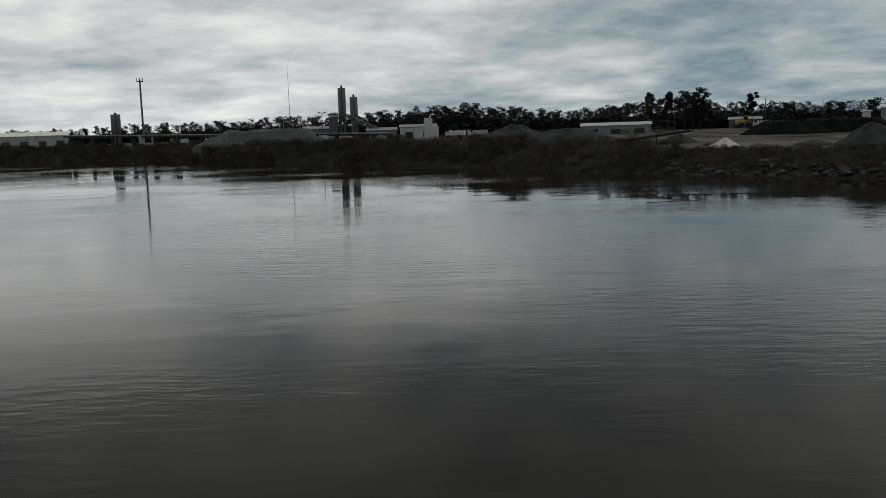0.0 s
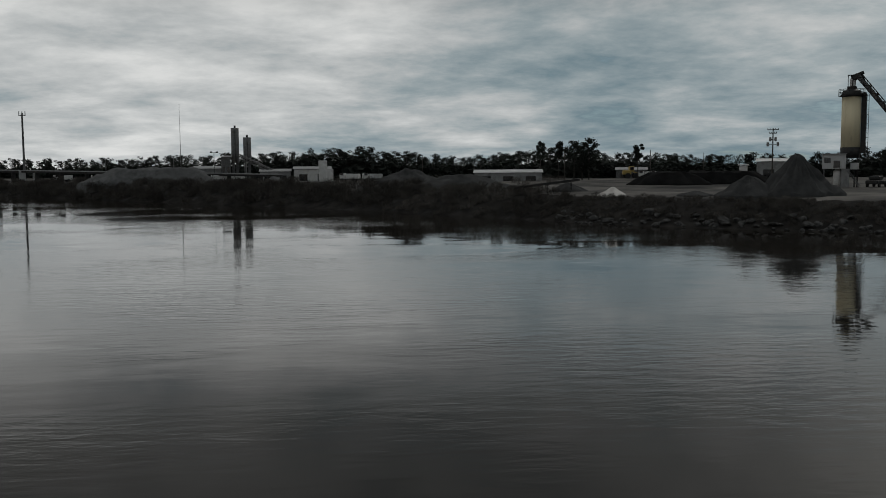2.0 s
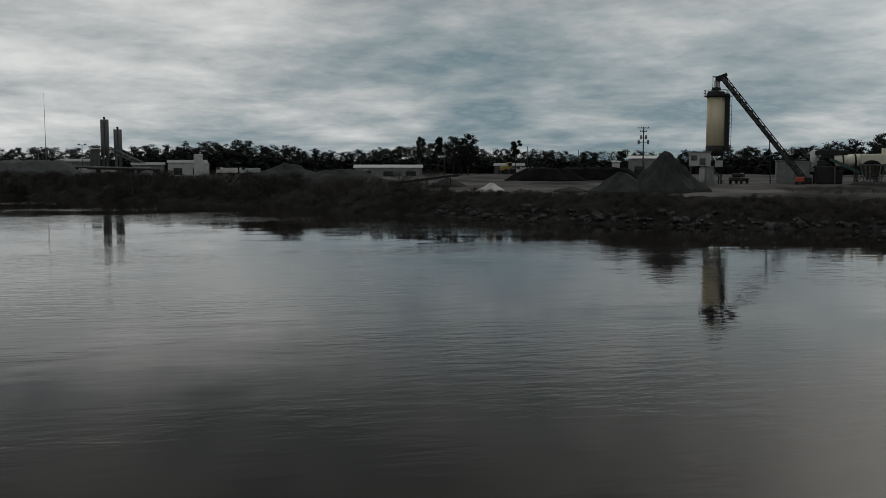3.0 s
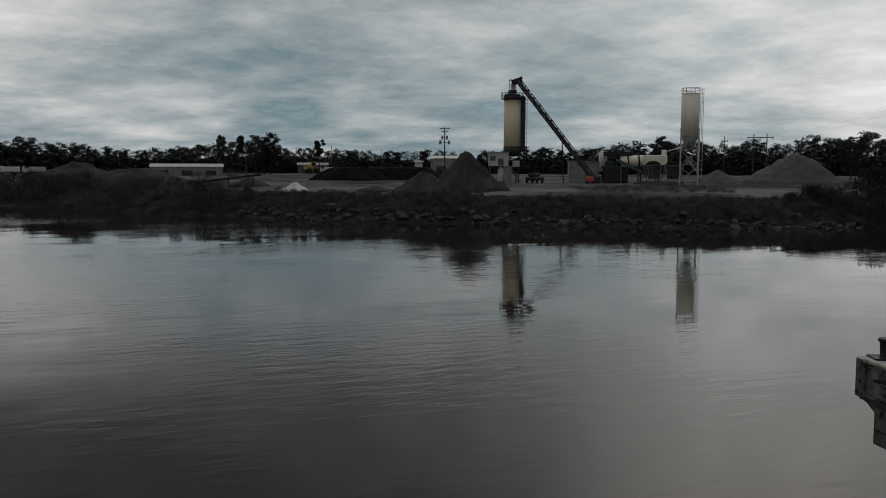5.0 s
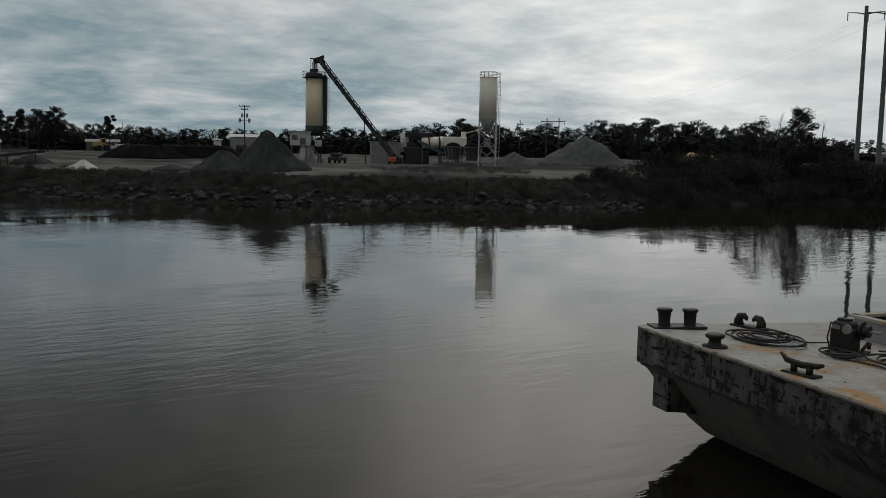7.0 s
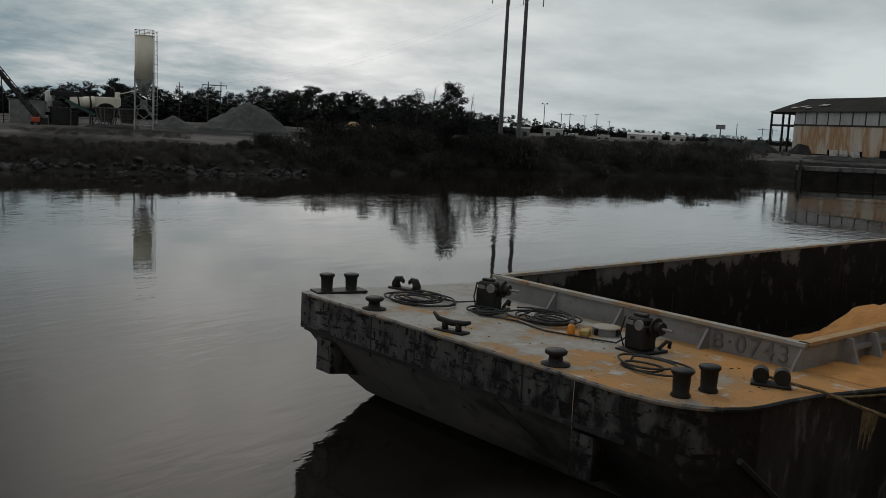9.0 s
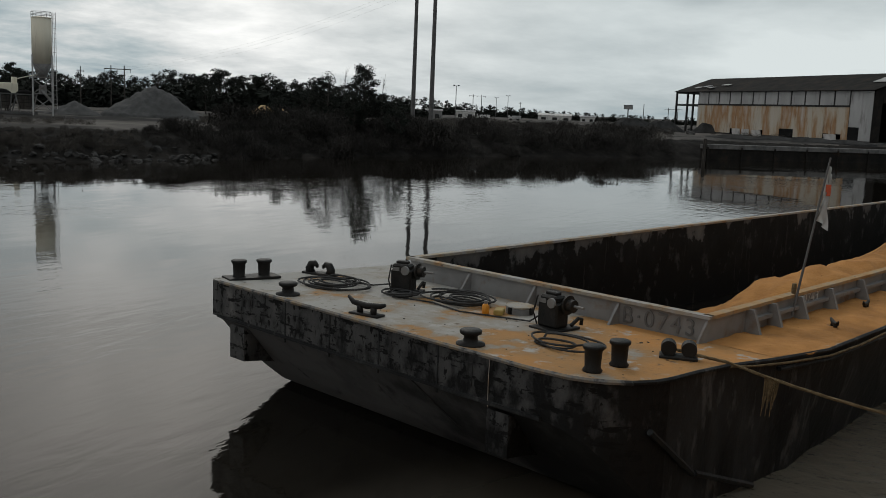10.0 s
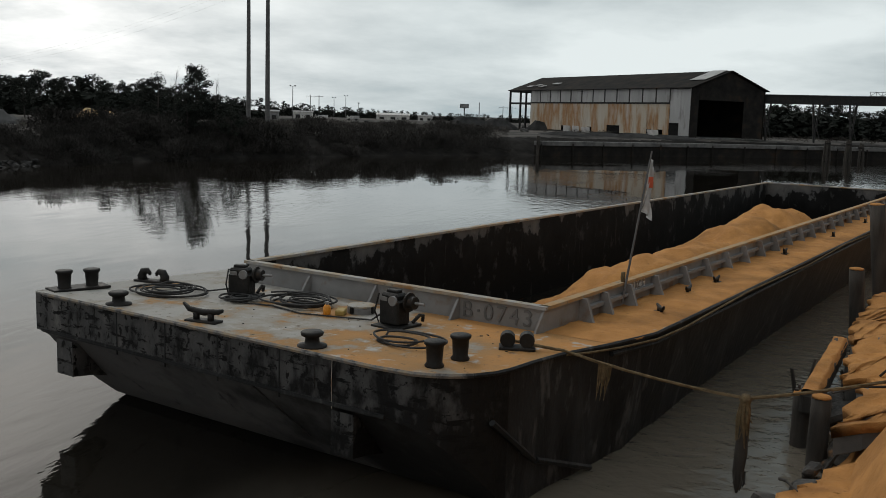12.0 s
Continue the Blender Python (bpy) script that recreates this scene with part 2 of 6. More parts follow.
M_concrete = material("weathered_concrete", [(0.3, g(0.09)), (0.7, g(0.18, .03))], 0.7, 0.9, second=(g(0.04), 0.4, .48, .7), bump=0.3)
M_paint = material("white_paint", [(0.3, g(0.42, .02)), (0.7, g(0.6, .02))], 0.8, 0.7, second=(g(0.22, .06), 0.7, .5, .75), bump=0.05)
M_greywall = material("grey_wall", [(0.3, g(0.17)), (0.7, g(0.27))], 0.5, 0.7, second=(g(0.06), 0.6, .5, .75), bump=0.05)
M_roof = material("dull_roof", [(0.3, g(0.16)), (0.7, g(0.26))], 0.4, 0.7)
M_wood = material("weathered_timber", [(0.3, g(0.022, .1)), (0.7, g(0.07, .12))], 3.0, 0.9, stretch=(1, 1, .2), second=(g(0.015), 1.0, .5, .7), bump=0.5)
M_hull = material("black_hull_paint", [(0.34, g(0.009, -.04)), (0.50, g(0.021, -.04)), (0.62, g(0.034, -.04)), (0.74, g(0.08, -.02))], 1.3, 0.55, spec=0.2, detail=12, stretch=(1, 1, .5), second=(g(0.013, -.04), 0.45, .46, .66), marks=(g(0.075), 2.6, .55, .66, (1.2, 1.2, .45)), bump=0.4, bump_scale=6)
M_headlog = material("scraped_headlog_paint", [(0.34, g(0.010)), (0.40, g(0.03)), (0.47, g(0.062)), (0.62, g(0.085, .02)), (0.76, g(0.15, .03))], 2.3, 0.62, detail=14, stretch=(1, 1, .6), second=(g(0.007), 6.5, .565, .60), marks=(g(0.006), 4.0, .55, .59, (.5, .5, 1.8)), bump=0.5, bump_scale=9, spec=0.15, grad=(-0.1, 0.022, 0.05, 0.785))
M_rake = material("grey_bottom_paint", [(0.30, g(0.010)), (0.43, g(0.045)), (0.52, g(0.085)), (0.7, g(0.12, .02))], 0.8, 0.7, second=(g(0.025), 0.9, .54, .74), marks=(g(0.03), 2.5, .60, .72, (1, 1, .4)), bump=0.15, grad=(0, 0.07, 0, -0.87))
# hopper plate goes near-black towards the bottom, with paler blotches near the top
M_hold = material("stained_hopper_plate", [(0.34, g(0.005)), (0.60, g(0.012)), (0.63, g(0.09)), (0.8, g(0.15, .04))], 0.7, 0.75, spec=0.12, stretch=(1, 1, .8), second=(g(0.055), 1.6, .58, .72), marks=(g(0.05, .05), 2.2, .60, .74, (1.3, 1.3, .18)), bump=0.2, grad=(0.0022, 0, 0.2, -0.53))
M_deck = material("sandy_deck", [(0.36, (0.32, 0.31, 0.29)), (0.46, (0.26, 0.23, 0.19)), (0.52, (0.30, 0.17, 0.07)), (0.75, (0.42, 0.20, 0.06))], 0.7, 0.9, detail=10, second=((0.36, 0.345, 0.32), 2.6, .58, .68), marks=((0.10, 0.075, 0.05), 5.0, .60, .70, (1, 1, 1)), bump=0.45, bump_scale=11, grad=(0.012, -0.033, 0, 0.225))
M_coam = material("grey_coaming_paint", [(0.3, g(0.16)), (0.7, g(0.25))], 0.9, 0.6, second=((0.16, 0.085, 0.03), 1.2, .55, .72), bump=0.15)
M_cap = material("sanded_cap_rail", [(0.35, g(0.30)), (0.52, (0.30, 0.26, 0.20)), (0.66, (0.28, 0.15, 0.06))], 1.6, 0.8, marks=(g(0.06), 6.0, .60, .68, (1, 1, 1)), bump=0.3)
M_worn = material("worn_edge_paint", [(0.36, g(0.03)), (0.46, g(0.15, .04)), (0.62, (0.26, 0.20, 0.13)), (0.75, (0.06, 0.045, 0.03))], 3.0, 0.8, detail=10, bump=0.4)
M_capsand = material("sandy_cap_rail", [(0.35, (0.30, 0.25, 0.18)), (0.52, (0.36, 0.23, 0.11)), (0.72, (0.30, 0.15, 0.05))], 1.6, 0.9, marks=(g(0.07), 6.0, .60, .68, (1, 1, 1)), bump=0.5)
M_iron = material("bollard_iron", [(0.3, g(0.007)), (0.7, g(0.02, .1))], 3.0, 0.6, 0.2, second=((0.06, 0.035, 0.02), 3.0, .6, .8), bump=0.3)
M_rope = material("dark_wire_rope", [(0.3, g(0.02)), (0.7, g(0.05))], 8.0, 0.8)
M_hemp = material("yellow_hemp_rope", [(0.3, (0.085, 0.062, 0.034)), (0.7, (0.21, 0.155, 0.085))], 9.0, 0.95, bump=0.8, bump_scale=40)
M_rust = material("rusted_sheet", [(0.30, (0.52, 0.50, 0.46)), (0.47, (0.47, 0.41, 0.33)), (0.56, (0.34, 0.19, 0.09)), (0.70, (0.50, 0.46, 0.41))], 0.22, 0.8, stretch=(1, 1, .22), second=((0.12, 0.06, 0.03), .8, .58, .8), bump=0.1)
M_sheet = material("grey_sheet", [(0.3, g(0.30)), (0.7, g(0.44))], 0.3, 0.65, stretch=(1, 1, .3), second=(g(0.12, .1), .5, .55, .8), bump=0.05)
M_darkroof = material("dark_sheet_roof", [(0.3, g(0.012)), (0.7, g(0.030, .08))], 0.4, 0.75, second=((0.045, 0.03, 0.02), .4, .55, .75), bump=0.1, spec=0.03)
M_orange = material("orange_paint", [(0.3, (0.33, 0.06, 0.025)), (0.7, (0.45, 0.085, 0.035))], 2.0, 0.5, bump=0)
M_yellow = material("yellow_paint", [(0.3, (0.28, 0.20, 0.06)), (0.7, (0.38, 0.27, 0.08))], 2.0, 0.5, bump=0)
# dark glass; its colour also stands for shade inside bays and wall gaps
M_glass_gap = material("dark_window_and_gap", [(0.3, g(0.01)), (0.7, g(0.02))], 2.0, 0.1, bump=0, spec=0.6)
M_rubber = material("rubber", [(0.3, g(0.012)), (0.7, g(0.025))], 4.0, 0.9)
M_green = material("green_conveyor_paint", [(0.3, (0.03, 0.07, 0.06)), (0.7, (0.05, 0.11, 0.09))], 2.0, 0.6)


def water_material():
    m = bpy.data.materials.new("river_water")
    m.use_nodes = True
    t = m.node_tree
    b = t.nodes["Principled BSDF"]
    b.inputs["Roughness"].default_value, b.inputs["IOR"].default_value = 0.02, 1.33
    co = t.nodes.new("ShaderNodeTexCoord")

    def waves(scale, stretch, detail, rot):
        mp = t.nodes.new("ShaderNodeMapping")
        mp.inputs["Scale"].default_value = stretch
        mp.inputs["Rotation"].default_value = (0, 0, radians(rot))
        n = t.nodes.new("ShaderNodeTexNoise")
        n.inputs["Scale"].default_value, n.inputs["Detail"].default_value, n.inputs["Distortion"].default_value = scale, detail, 0.3
        t.links.new(co.outputs["Object"], mp.inputs[0])
        t.links.new(mp.outputs[0], n.inputs["Vector"])
        return n.outputs[0]

    patch = waves(0.035, (1, 1.6, 1), 3, 20)
    mr = t.nodes.new("ShaderNodeMapRange")
    mr.inputs[1].default_value, mr.inputs[2].default_value, mr.inputs[3].default_value, mr.inputs[4].default_value = 0.44, 0.60, 0.10, 1.15
    t.links.new(patch, mr.inputs[0])
    mul = t.nodes.new("ShaderNodeMath")
    mul.operation = "MULTIPLY"
    t.links.new(waves(1.9, (0.32, 1, 1), 4, 25), mul.inputs[0])
    # the strip between barge and near bank is choppier
    dp = t.nodes.new("ShaderNodeVectorMath")
    dp.operation = "DOT_PRODUCT"
    t.links.new(co.outputs["Object"], dp.inputs[0])
    dp.inputs[1].default_value = (0.2940, 0.9558, 0)
    ch = t.nodes.new("ShaderNodeMapRange")
    ch.inputs[1].default_value, ch.inputs[2].default_value, ch.inputs[3].default_value, ch.inputs[4].default_value = 9.6, 7.2, 0.0, 3.6
    t.links.new(dp.outputs["Value"], ch.inputs[0])
    # paler towards the bank: silt, and reflected sky put into the base colour
    silt_sheen = t.nodes.new("ShaderNodeMapRange")
    silt_sheen.inputs[1].default_value, silt_sheen.inputs[2].default_value = 12.5, 7.0
    t.links.new(dp.outputs["Value"], silt_sheen.inputs[0])
    river_tint = t.nodes.new("ShaderNodeMix")
    river_tint.data_type = "RGBA"
    river_tint.inputs[6].default_value, river_tint.inputs[7].default_value = (0.011, 0.0095, 0.0075, 1), (0.12, 0.105, 0.084, 1)
    t.links.new(silt_sheen.outputs[0], river_tint.inputs[0])
    t.links.new(river_tint.outputs[2], b.inputs["Base Color"])
    t.links.new(mr.outputs[0], mul.inputs[1])
    chop = t.nodes.new("ShaderNodeMath")
    chop.operation = "MULTIPLY"
    t.links.new(waves(2.0, (1, 0.75, 1), 4, -10), chop.inputs[0])
    t.links.new(ch.outputs[0], chop.inputs[1])
    amp = t.nodes.new("ShaderNodeMath")
    t.links.new(mul.outputs[0], amp.inputs[0])
    t.links.new(chop.outputs[0], amp.inputs[1])
    b1 = t.nodes.new("ShaderNodeBump")
    b1.inputs["Strength"].default_value, b1.inputs["Distance"].default_value = 1.0, 0.020
    t.links.new(amp.outputs[0], b1.inputs["Height"])
    b2 = t.nodes.new("ShaderNodeBump")
    b2.inputs["Strength"].default_value, b2.inputs["Distance"].default_value = 1.0, 0.018
    t.links.new(waves(0.22, (0.5, 1, 1), 2, 15), b2.inputs["Height"])
    t.links.new(b1.outputs[0], b2.inputs["Normal"])
    t.links.new(b2.outputs[0], b.inputs["Normal"])
    return m


M_water = water_material()

# ---- the ground: far bank, river bed, near bank, one sheet to the horizon ----
U = Vector((0.9558, -0.2940, 0))
V = Vector((0.2940, 0.9558, 0))
FAR_SHORE = [(-700, 640), (-300, 390), (-89, 262), (-40, 205), (1.8, 156), (33, 106), (51, 90), (70, 75), (94, 69), (112, 67), (150, 49), (170, 34), (201, 5), (221, -26), (280, -120), (500, -600)]


def far_side(x, y):
    """Signed distance inland of the far shore (arrays)."""
    best = np.full(x.shape, 1e9)
    sign = np.ones(x.shape)
    for (ax, ay), (bx, by) in zip(FAR_SHORE, FAR_SHORE[1:]):
        dx, dy = bx - ax, by - ay
        t = np.clip(((x - ax) * dx + (y - ay) * dy) / (dx * dx + dy * dy), 0, 1)
        d = np.hypot(x - ax - t * dx, y - ay - t * dy)
        s = np.where(dx * (y - ay) - dy * (x - ax) > 0, 1.0, -1.0)
        closer = d < best - 1e-6
        best = np.where(closer, d, best)
        sign = np.where(closer, s, sign)
    return best * sign


def near_side(x, y):
    """Signed distance inland of the near shore."""
    u = x * U.x + y * U.y
    v = x * V.x + y * V.y
    shore = 3.1 + 0.075 * np.clip(u - 18, 0, 60) + 0.3 * np.sin(u * 0.45) - 0.02 * np.clip(-u, 0, 400)
    return shore - v


def wobble(x, y, s, seed):
    return (np.sin(x / s + seed) * np.cos(y / s * 1.3 + seed * 2.1) + 0.6 * np.sin(x / s * 2.3 + y / s * 1.7 + seed * 3.3) + 0.4 * np.cos(x / s * 4.1 - y / s * 3.7 + seed)) / 2


def ground_height(x, y):
    x, y = np.asarray(x, float), np.asarray(y, float)
    f = far_side(x, y) + 1.2 * wobble(x, y, 9, 1.0)
    n = near_side(x, y)
    zf = np.interp(f, [-30, -8, 0, 2.5, 7, 14, 60], [-3, -1.5, 0.0, 1.3, 2.7, 3.2, 3.4]) + np.where(f > 1, 0.12 * wobble(x, y, 4, 2.0), 0)
    zn = np.interp(n, [-20, -4, 0, 0.5, 1.2, 1.9, 2.8, 60], [-3, -1.5, -0.2, 0.4, 1.1, 2.2, 5.05, 5.15])
    return np.maximum(zf, zn)


def build_ground():
    def axis(a, b, step):
        mid = np.arange(a, b, step)
        out = [2, 4, 8, 15, 30, 60, 110, 200, 400, 800, 1600, 3000]
        return np.concatenate([a - np.array(out[::-1]), mid, b + np.array(out)])

    xs, ys = axis(-120, 262, 2.0), axis(-40, 300, 2.0)
    X, Y = np.meshgrid(xs, ys)
    Z = ground_height(X, Y)
    verts = np.stack([X.ravel(), Y.ravel(), Z.ravel()], 1).tolist()
    nx, ny = len(xs), len(ys)
    faces = [(j * nx + i, j * nx + i + 1, (j + 1) * nx + i + 1, (j + 1) * nx + i) for j in range(ny - 1) for i in range(nx - 1)]
    ob = raw("ground", verts, faces, M_ground, True)
    ob.data.materials.append(M_sand)
    ns = near_side(X, Y)
    near = ((ns > -0.5) & (ns < 4)).ravel()
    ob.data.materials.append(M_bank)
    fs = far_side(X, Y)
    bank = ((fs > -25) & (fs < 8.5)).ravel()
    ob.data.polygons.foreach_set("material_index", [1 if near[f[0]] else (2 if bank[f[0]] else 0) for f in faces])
    return tagged(ob, "grey gravel yard ground sloping to the river banks", "ground", kind="structure")


def gz(p):
    return float(ground_height(p[0], p[1]))


build_ground()
bm = B()
vs = [bm.verts.new(p) for p in ((-3200, -3200, 0), (3200, -3200, 0), (3200, 3200, 0), (-3200, 3200, 0))]
bm.faces.new(vs)
solo("water", bm, M_water, "calm dark river water with light ripples", "water", kind="structure")

# ---- barge ----
BARGE = Matrix.Rotation(radians(-17.1), 4, "Z")
BOW, STERN, DECK = 12.0, 68.0, 2.40
C_NEAR, C_FAR, C_FRONT, C_AFT = 8.68, 17.05, 16.70, 64.0


def deck_z(u):
    return DECK + 0.22 * max(0.0, (18.5 - u) / 6.5)


def v_near(u):
    base = float(np.interp(u, [12.5, 14.9, 17.8, 20, 27, 40, 68], [7.62, 7.58, 7.0, 6.93, 7.02, 7.12, 7.2]))
    r = 1.5
    k = min(u - BOW, r)
    return base + r - math.sqrt(max(0.0, r * r - (r - k) ** 2))


def v_far(u):
    base = 19.05 - 0.12 * min(1.0, (u - BOW) / 5)
    r = 0.12
    k = min(u - BOW, r)
    return base - (r - math.sqrt(max(0.0, r * r - (r - k) ** 2)))


def keel_z(u):
    return float(np.interp(u, [12, 12.1, 12.9, 13.6, 15.6, 18], [1.78, 1.66, 0.68, 0.05, -0.9, -1.3]))


STATIONS = [12.0, 12.08, 12.2, 12.4, 12.7, 13.1, 13.5, 14.3, 14.9, 15.8, 16.70, 17.8, 20, 24, 32, 40, 48, 56, 64.0, 68.0]


def hull_mesh(zone):
    """zone: 0 the headlog and its rounded corners, 1 the sides, 2 the bottom."""
    bm = B()
    prev = None
    for u in STATIONS:
        a, b, k = v_near(u), v_far(u), keel_z(u)
        inset = float(np.interp(u, [15.3, 19.4, 23, 32, 68], [0, .7, .9, 1.05, 1.1]))
        bilge = 0.4 * min(1.0, max(0.0, (u - 12.3) / 1.2))
        ring = [bm.verts.new(p) for p in ((u, a, deck_z(u) - 0.01), (u, a + inset, k), (u, b - 0.45 - bilge, k), (u, b - bilge, min(k + 0.32, 1.78)), (u, b, deck_z(u) - 0.01))]
        if prev:
            for i in range(4):
                if (2 if i in (1, 2) else 0 if u <= 13.5 else 1) == zone:
                    bm.faces.new((prev[i], ring[i], ring[i + 1], prev[i + 1]))
        elif zone == 0:
            bm.faces.new(ring)
        prev = ring
    if zone == 1:
        bm.faces.new(prev[::-1])
    for v in [v for v in bm.verts if not v.link_faces]:
        bm.verts.remove(v)
    return bm


def strip(bm, us, va, vb, zf, thick=0.03):
    prev = None
    for u in us:
        z = zf(u)
        ring = [bm.verts.new(p) for p in ((u, va(u), z), (u, vb(u), z), (u, vb(u), z - thick), (u, va(u), z - thick))]
        if prev:
            for i in range(4):
                bm.faces.new((prev[i], prev[(i + 1) % 4], ring[(i + 1) % 4], ring[i]))
        else:
            bm.faces.new(ring[::-1])
        prev = ring
    bm.faces.new(prev)
    return bm


barge = thing("barge", "black steel hopper barge with grey coaming moored beside the bank", "barge", BARGE)
part("hull_side", hull_mesh(1), M_hull, barge, "black steel side plating")
part("headlog", hull_mesh(0), M_headlog, barge, "grey bow plating with peeling black paint")
part("rake_plating", hull_mesh(2), M_rake, barge, "dull grey plating under the raked bow")
fore = [u for u in STATIONS if u <= C_FRONT]
aft = [u for u in STATIONS if u >= C_FRONT]
part("fore_deck", strip(B(), fore, v_near, v_far, lambda u: deck_z(u) + 0.012), M_deck, barge, "sand-strewn worn steel fore deck")


def side_sand():
    """Trodden, lumpy sand over the near side deck."""
    bm = B()
    prev = None
    for i in range(316):
        u = C_FRONT + i * 0.15
        a = v_near(u) + 0.05
        row = []
        for j in range(11):
            v = a + (C_NEAR - a) * j / 10
            h = noise.noise((u * 1.3, v * 2.2, 0)) * .05 + noise.noise((u * 4.1, v * 4.6, 3)) * .03 + .035
            row.append(bm.verts.new((u, v, deck_z(u) + 0.018 + max(.0, h) * min(1, (j + .3) / 2) * min(1, (i + .2) / 8))))
        if prev:
            for j in range(10):
                bm.faces.new((prev[j], row[j], row[j + 1], prev[j + 1]))
        prev = row
    return bm


part("side_deck", strip(B(), aft, v_near, lambda u: C_NEAR, lambda u: deck_z(u) + 0.012), M_deck, barge)
part("sand_layer", side_sand(), M_sand, barge, "lumpy orange sand covering the side deck", True)
part("side_deck", strip(B(), aft, lambda u: C_FAR, v_far, lambda u: deck_z(u) + 0.012), M_deck, barge)
part("stern_deck", strip(B(), [64.0, 68.0], lambda u: C_NEAR, lambda u: C_FAR, lambda u: deck_z(u) + 0.012), M_deck, barge)
CT = DECK + 0.55


def wall_box(a, b, z0, z1, t=0.06):
    """A plate between plan points a and b in the barge's frame."""
    a, b = Vector((*a, 0)), Vector((*b, 0))
    d = b - a
    bm = B()
    return box(bm, ((a.x + b.x) / 2, (a.y + b.y) / 2, (z0 + z1) / 2), (d.length, t, z1 - z0), math.degrees(math.atan2(d.y, d.x)))


HOLD = -0.9
part("coaming_front", wall_box((C_FRONT, C_NEAR), (C_FRONT, C_FAR), HOLD, CT), M_coam, barge, "grey painted front coaming plate")
part("coaming_side", wall_box((C_FRONT, C_NEAR), (C_AFT, C_NEAR), HOLD, CT), M_coam, barge, "grey painted side coaming plate")
part("coaming_side", wall_box((C_FRONT, C_FAR), (C_AFT, C_FAR), HOLD, CT), M_hold, barge, "stained inner hopper wall, black towards the bottom")
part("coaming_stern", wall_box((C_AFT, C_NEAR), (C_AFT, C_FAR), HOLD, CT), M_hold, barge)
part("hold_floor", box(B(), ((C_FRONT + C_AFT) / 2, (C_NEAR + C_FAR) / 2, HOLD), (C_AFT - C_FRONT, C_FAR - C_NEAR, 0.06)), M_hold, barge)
for a, b in (((C_FRONT, C_NEAR - .1), (C_FRONT, C_FAR + .1)), ((C_FRONT, C_NEAR), (C_AFT, C_NEAR)), ((C_FRONT, C_FAR), (C_AFT, C_FAR)), ((C_AFT, C_NEAR), (C_AFT, C_FAR))):
    part("cap_rail", wall_box(a, b, CT, CT + 0.07, 0.2), M_capsand if a[1] == C_NEAR and b[1] == C_NEAR else M_cap, barge, "sand-dusted coaming cap rail")

# ---- vegetation ----
rng = np.random.default_rng(5)


def quads(c, a, b):
    """Leaf or twig quads: centres c, half axes a and b."""
    v = np.stack([c - a - b, c + a - b, c + a + b, c - a + b], 1).reshape(-1, 3)
    i = np.arange(len(c)) * 4
    return v, np.stack([i, i + 1, i + 2, i + 3], 1)


def unit(n):
    d = rng.normal(size=(n, 3))
    return d / np.linalg.norm(d, axis=1, keepdims=True)


def bush_template(n=150, twig=0.5, big=1.0):
    """A twiggy shrub about 1 m high and 1 m wide: leaning shoots with small leaves."""
    k = int(n * twig)
    th = rng.uniform(0, 2 * np.pi, k)
    r = np.sqrt(rng.uniform(0, 1, k)) * 0.42
    z = rng.uniform(0.15, 0.8, k)
    c = np.stack([r * np.cos(th), r * np.sin(th), z * (1.05 - 0.6 * r)], 1)
    up_ = np.stack([0.35 * np.cos(th) * r * 2, 0.35 * np.sin(th) * r * 2, np.ones(k)], 1) + rng.normal(0, 0.5, (k, 3))
    up_ /= np.linalg.norm(up_, axis=1, keepdims=True)
    side = np.cross(up_, unit(k))
    v1, f1 = quads(c, side * 0.009, up_ * rng.uniform(0.05, 0.14, (k, 1)))
    m = n - k
    d = unit(m)
    d[:, 2] = np.abs(d[:, 2])
    rad = rng.uniform(0.45, 1.0, (m, 1)) ** 0.5
    c = d * rad * np.array([0.5, 0.5, 0.85]) * rng.uniform(0.75, 1.1, (m, 1))
    a = unit(m)
    b = np.cross(a, unit(m))
    s = rng.uniform(0.012, 0.034, (m, 1))
    v2, f2 = quads(c, a * s * 1.6 * big, b * s * big)
    return np.concatenate([v1, v2]), np.concatenate([f1, f2 + len(v1)])


def tube_arrays(p0, p1, r0, r1, n=5):
    p0, p1 = np.array(p0, float), np.array(p1, float)
    d = p1 - p0
    d = d / max(np.linalg.norm(d), 1e-6)
    s = np.cross(d, [0.3, 0.9, 0.2])
    s /= np.linalg.norm(s)
    t = np.cross(d, s)
    ang = np.arange(n) * 2 * np.pi / n
    ring = np.cos(ang)[:, None] * s + np.sin(ang)[:, None] * t
    v = np.concatenate([p0 + ring * r0, p1 + ring * r1])
    f = np.array([(i, (i + 1) % n, n + (i + 1) % n, n + i) for i in range(n)])
    return v, f


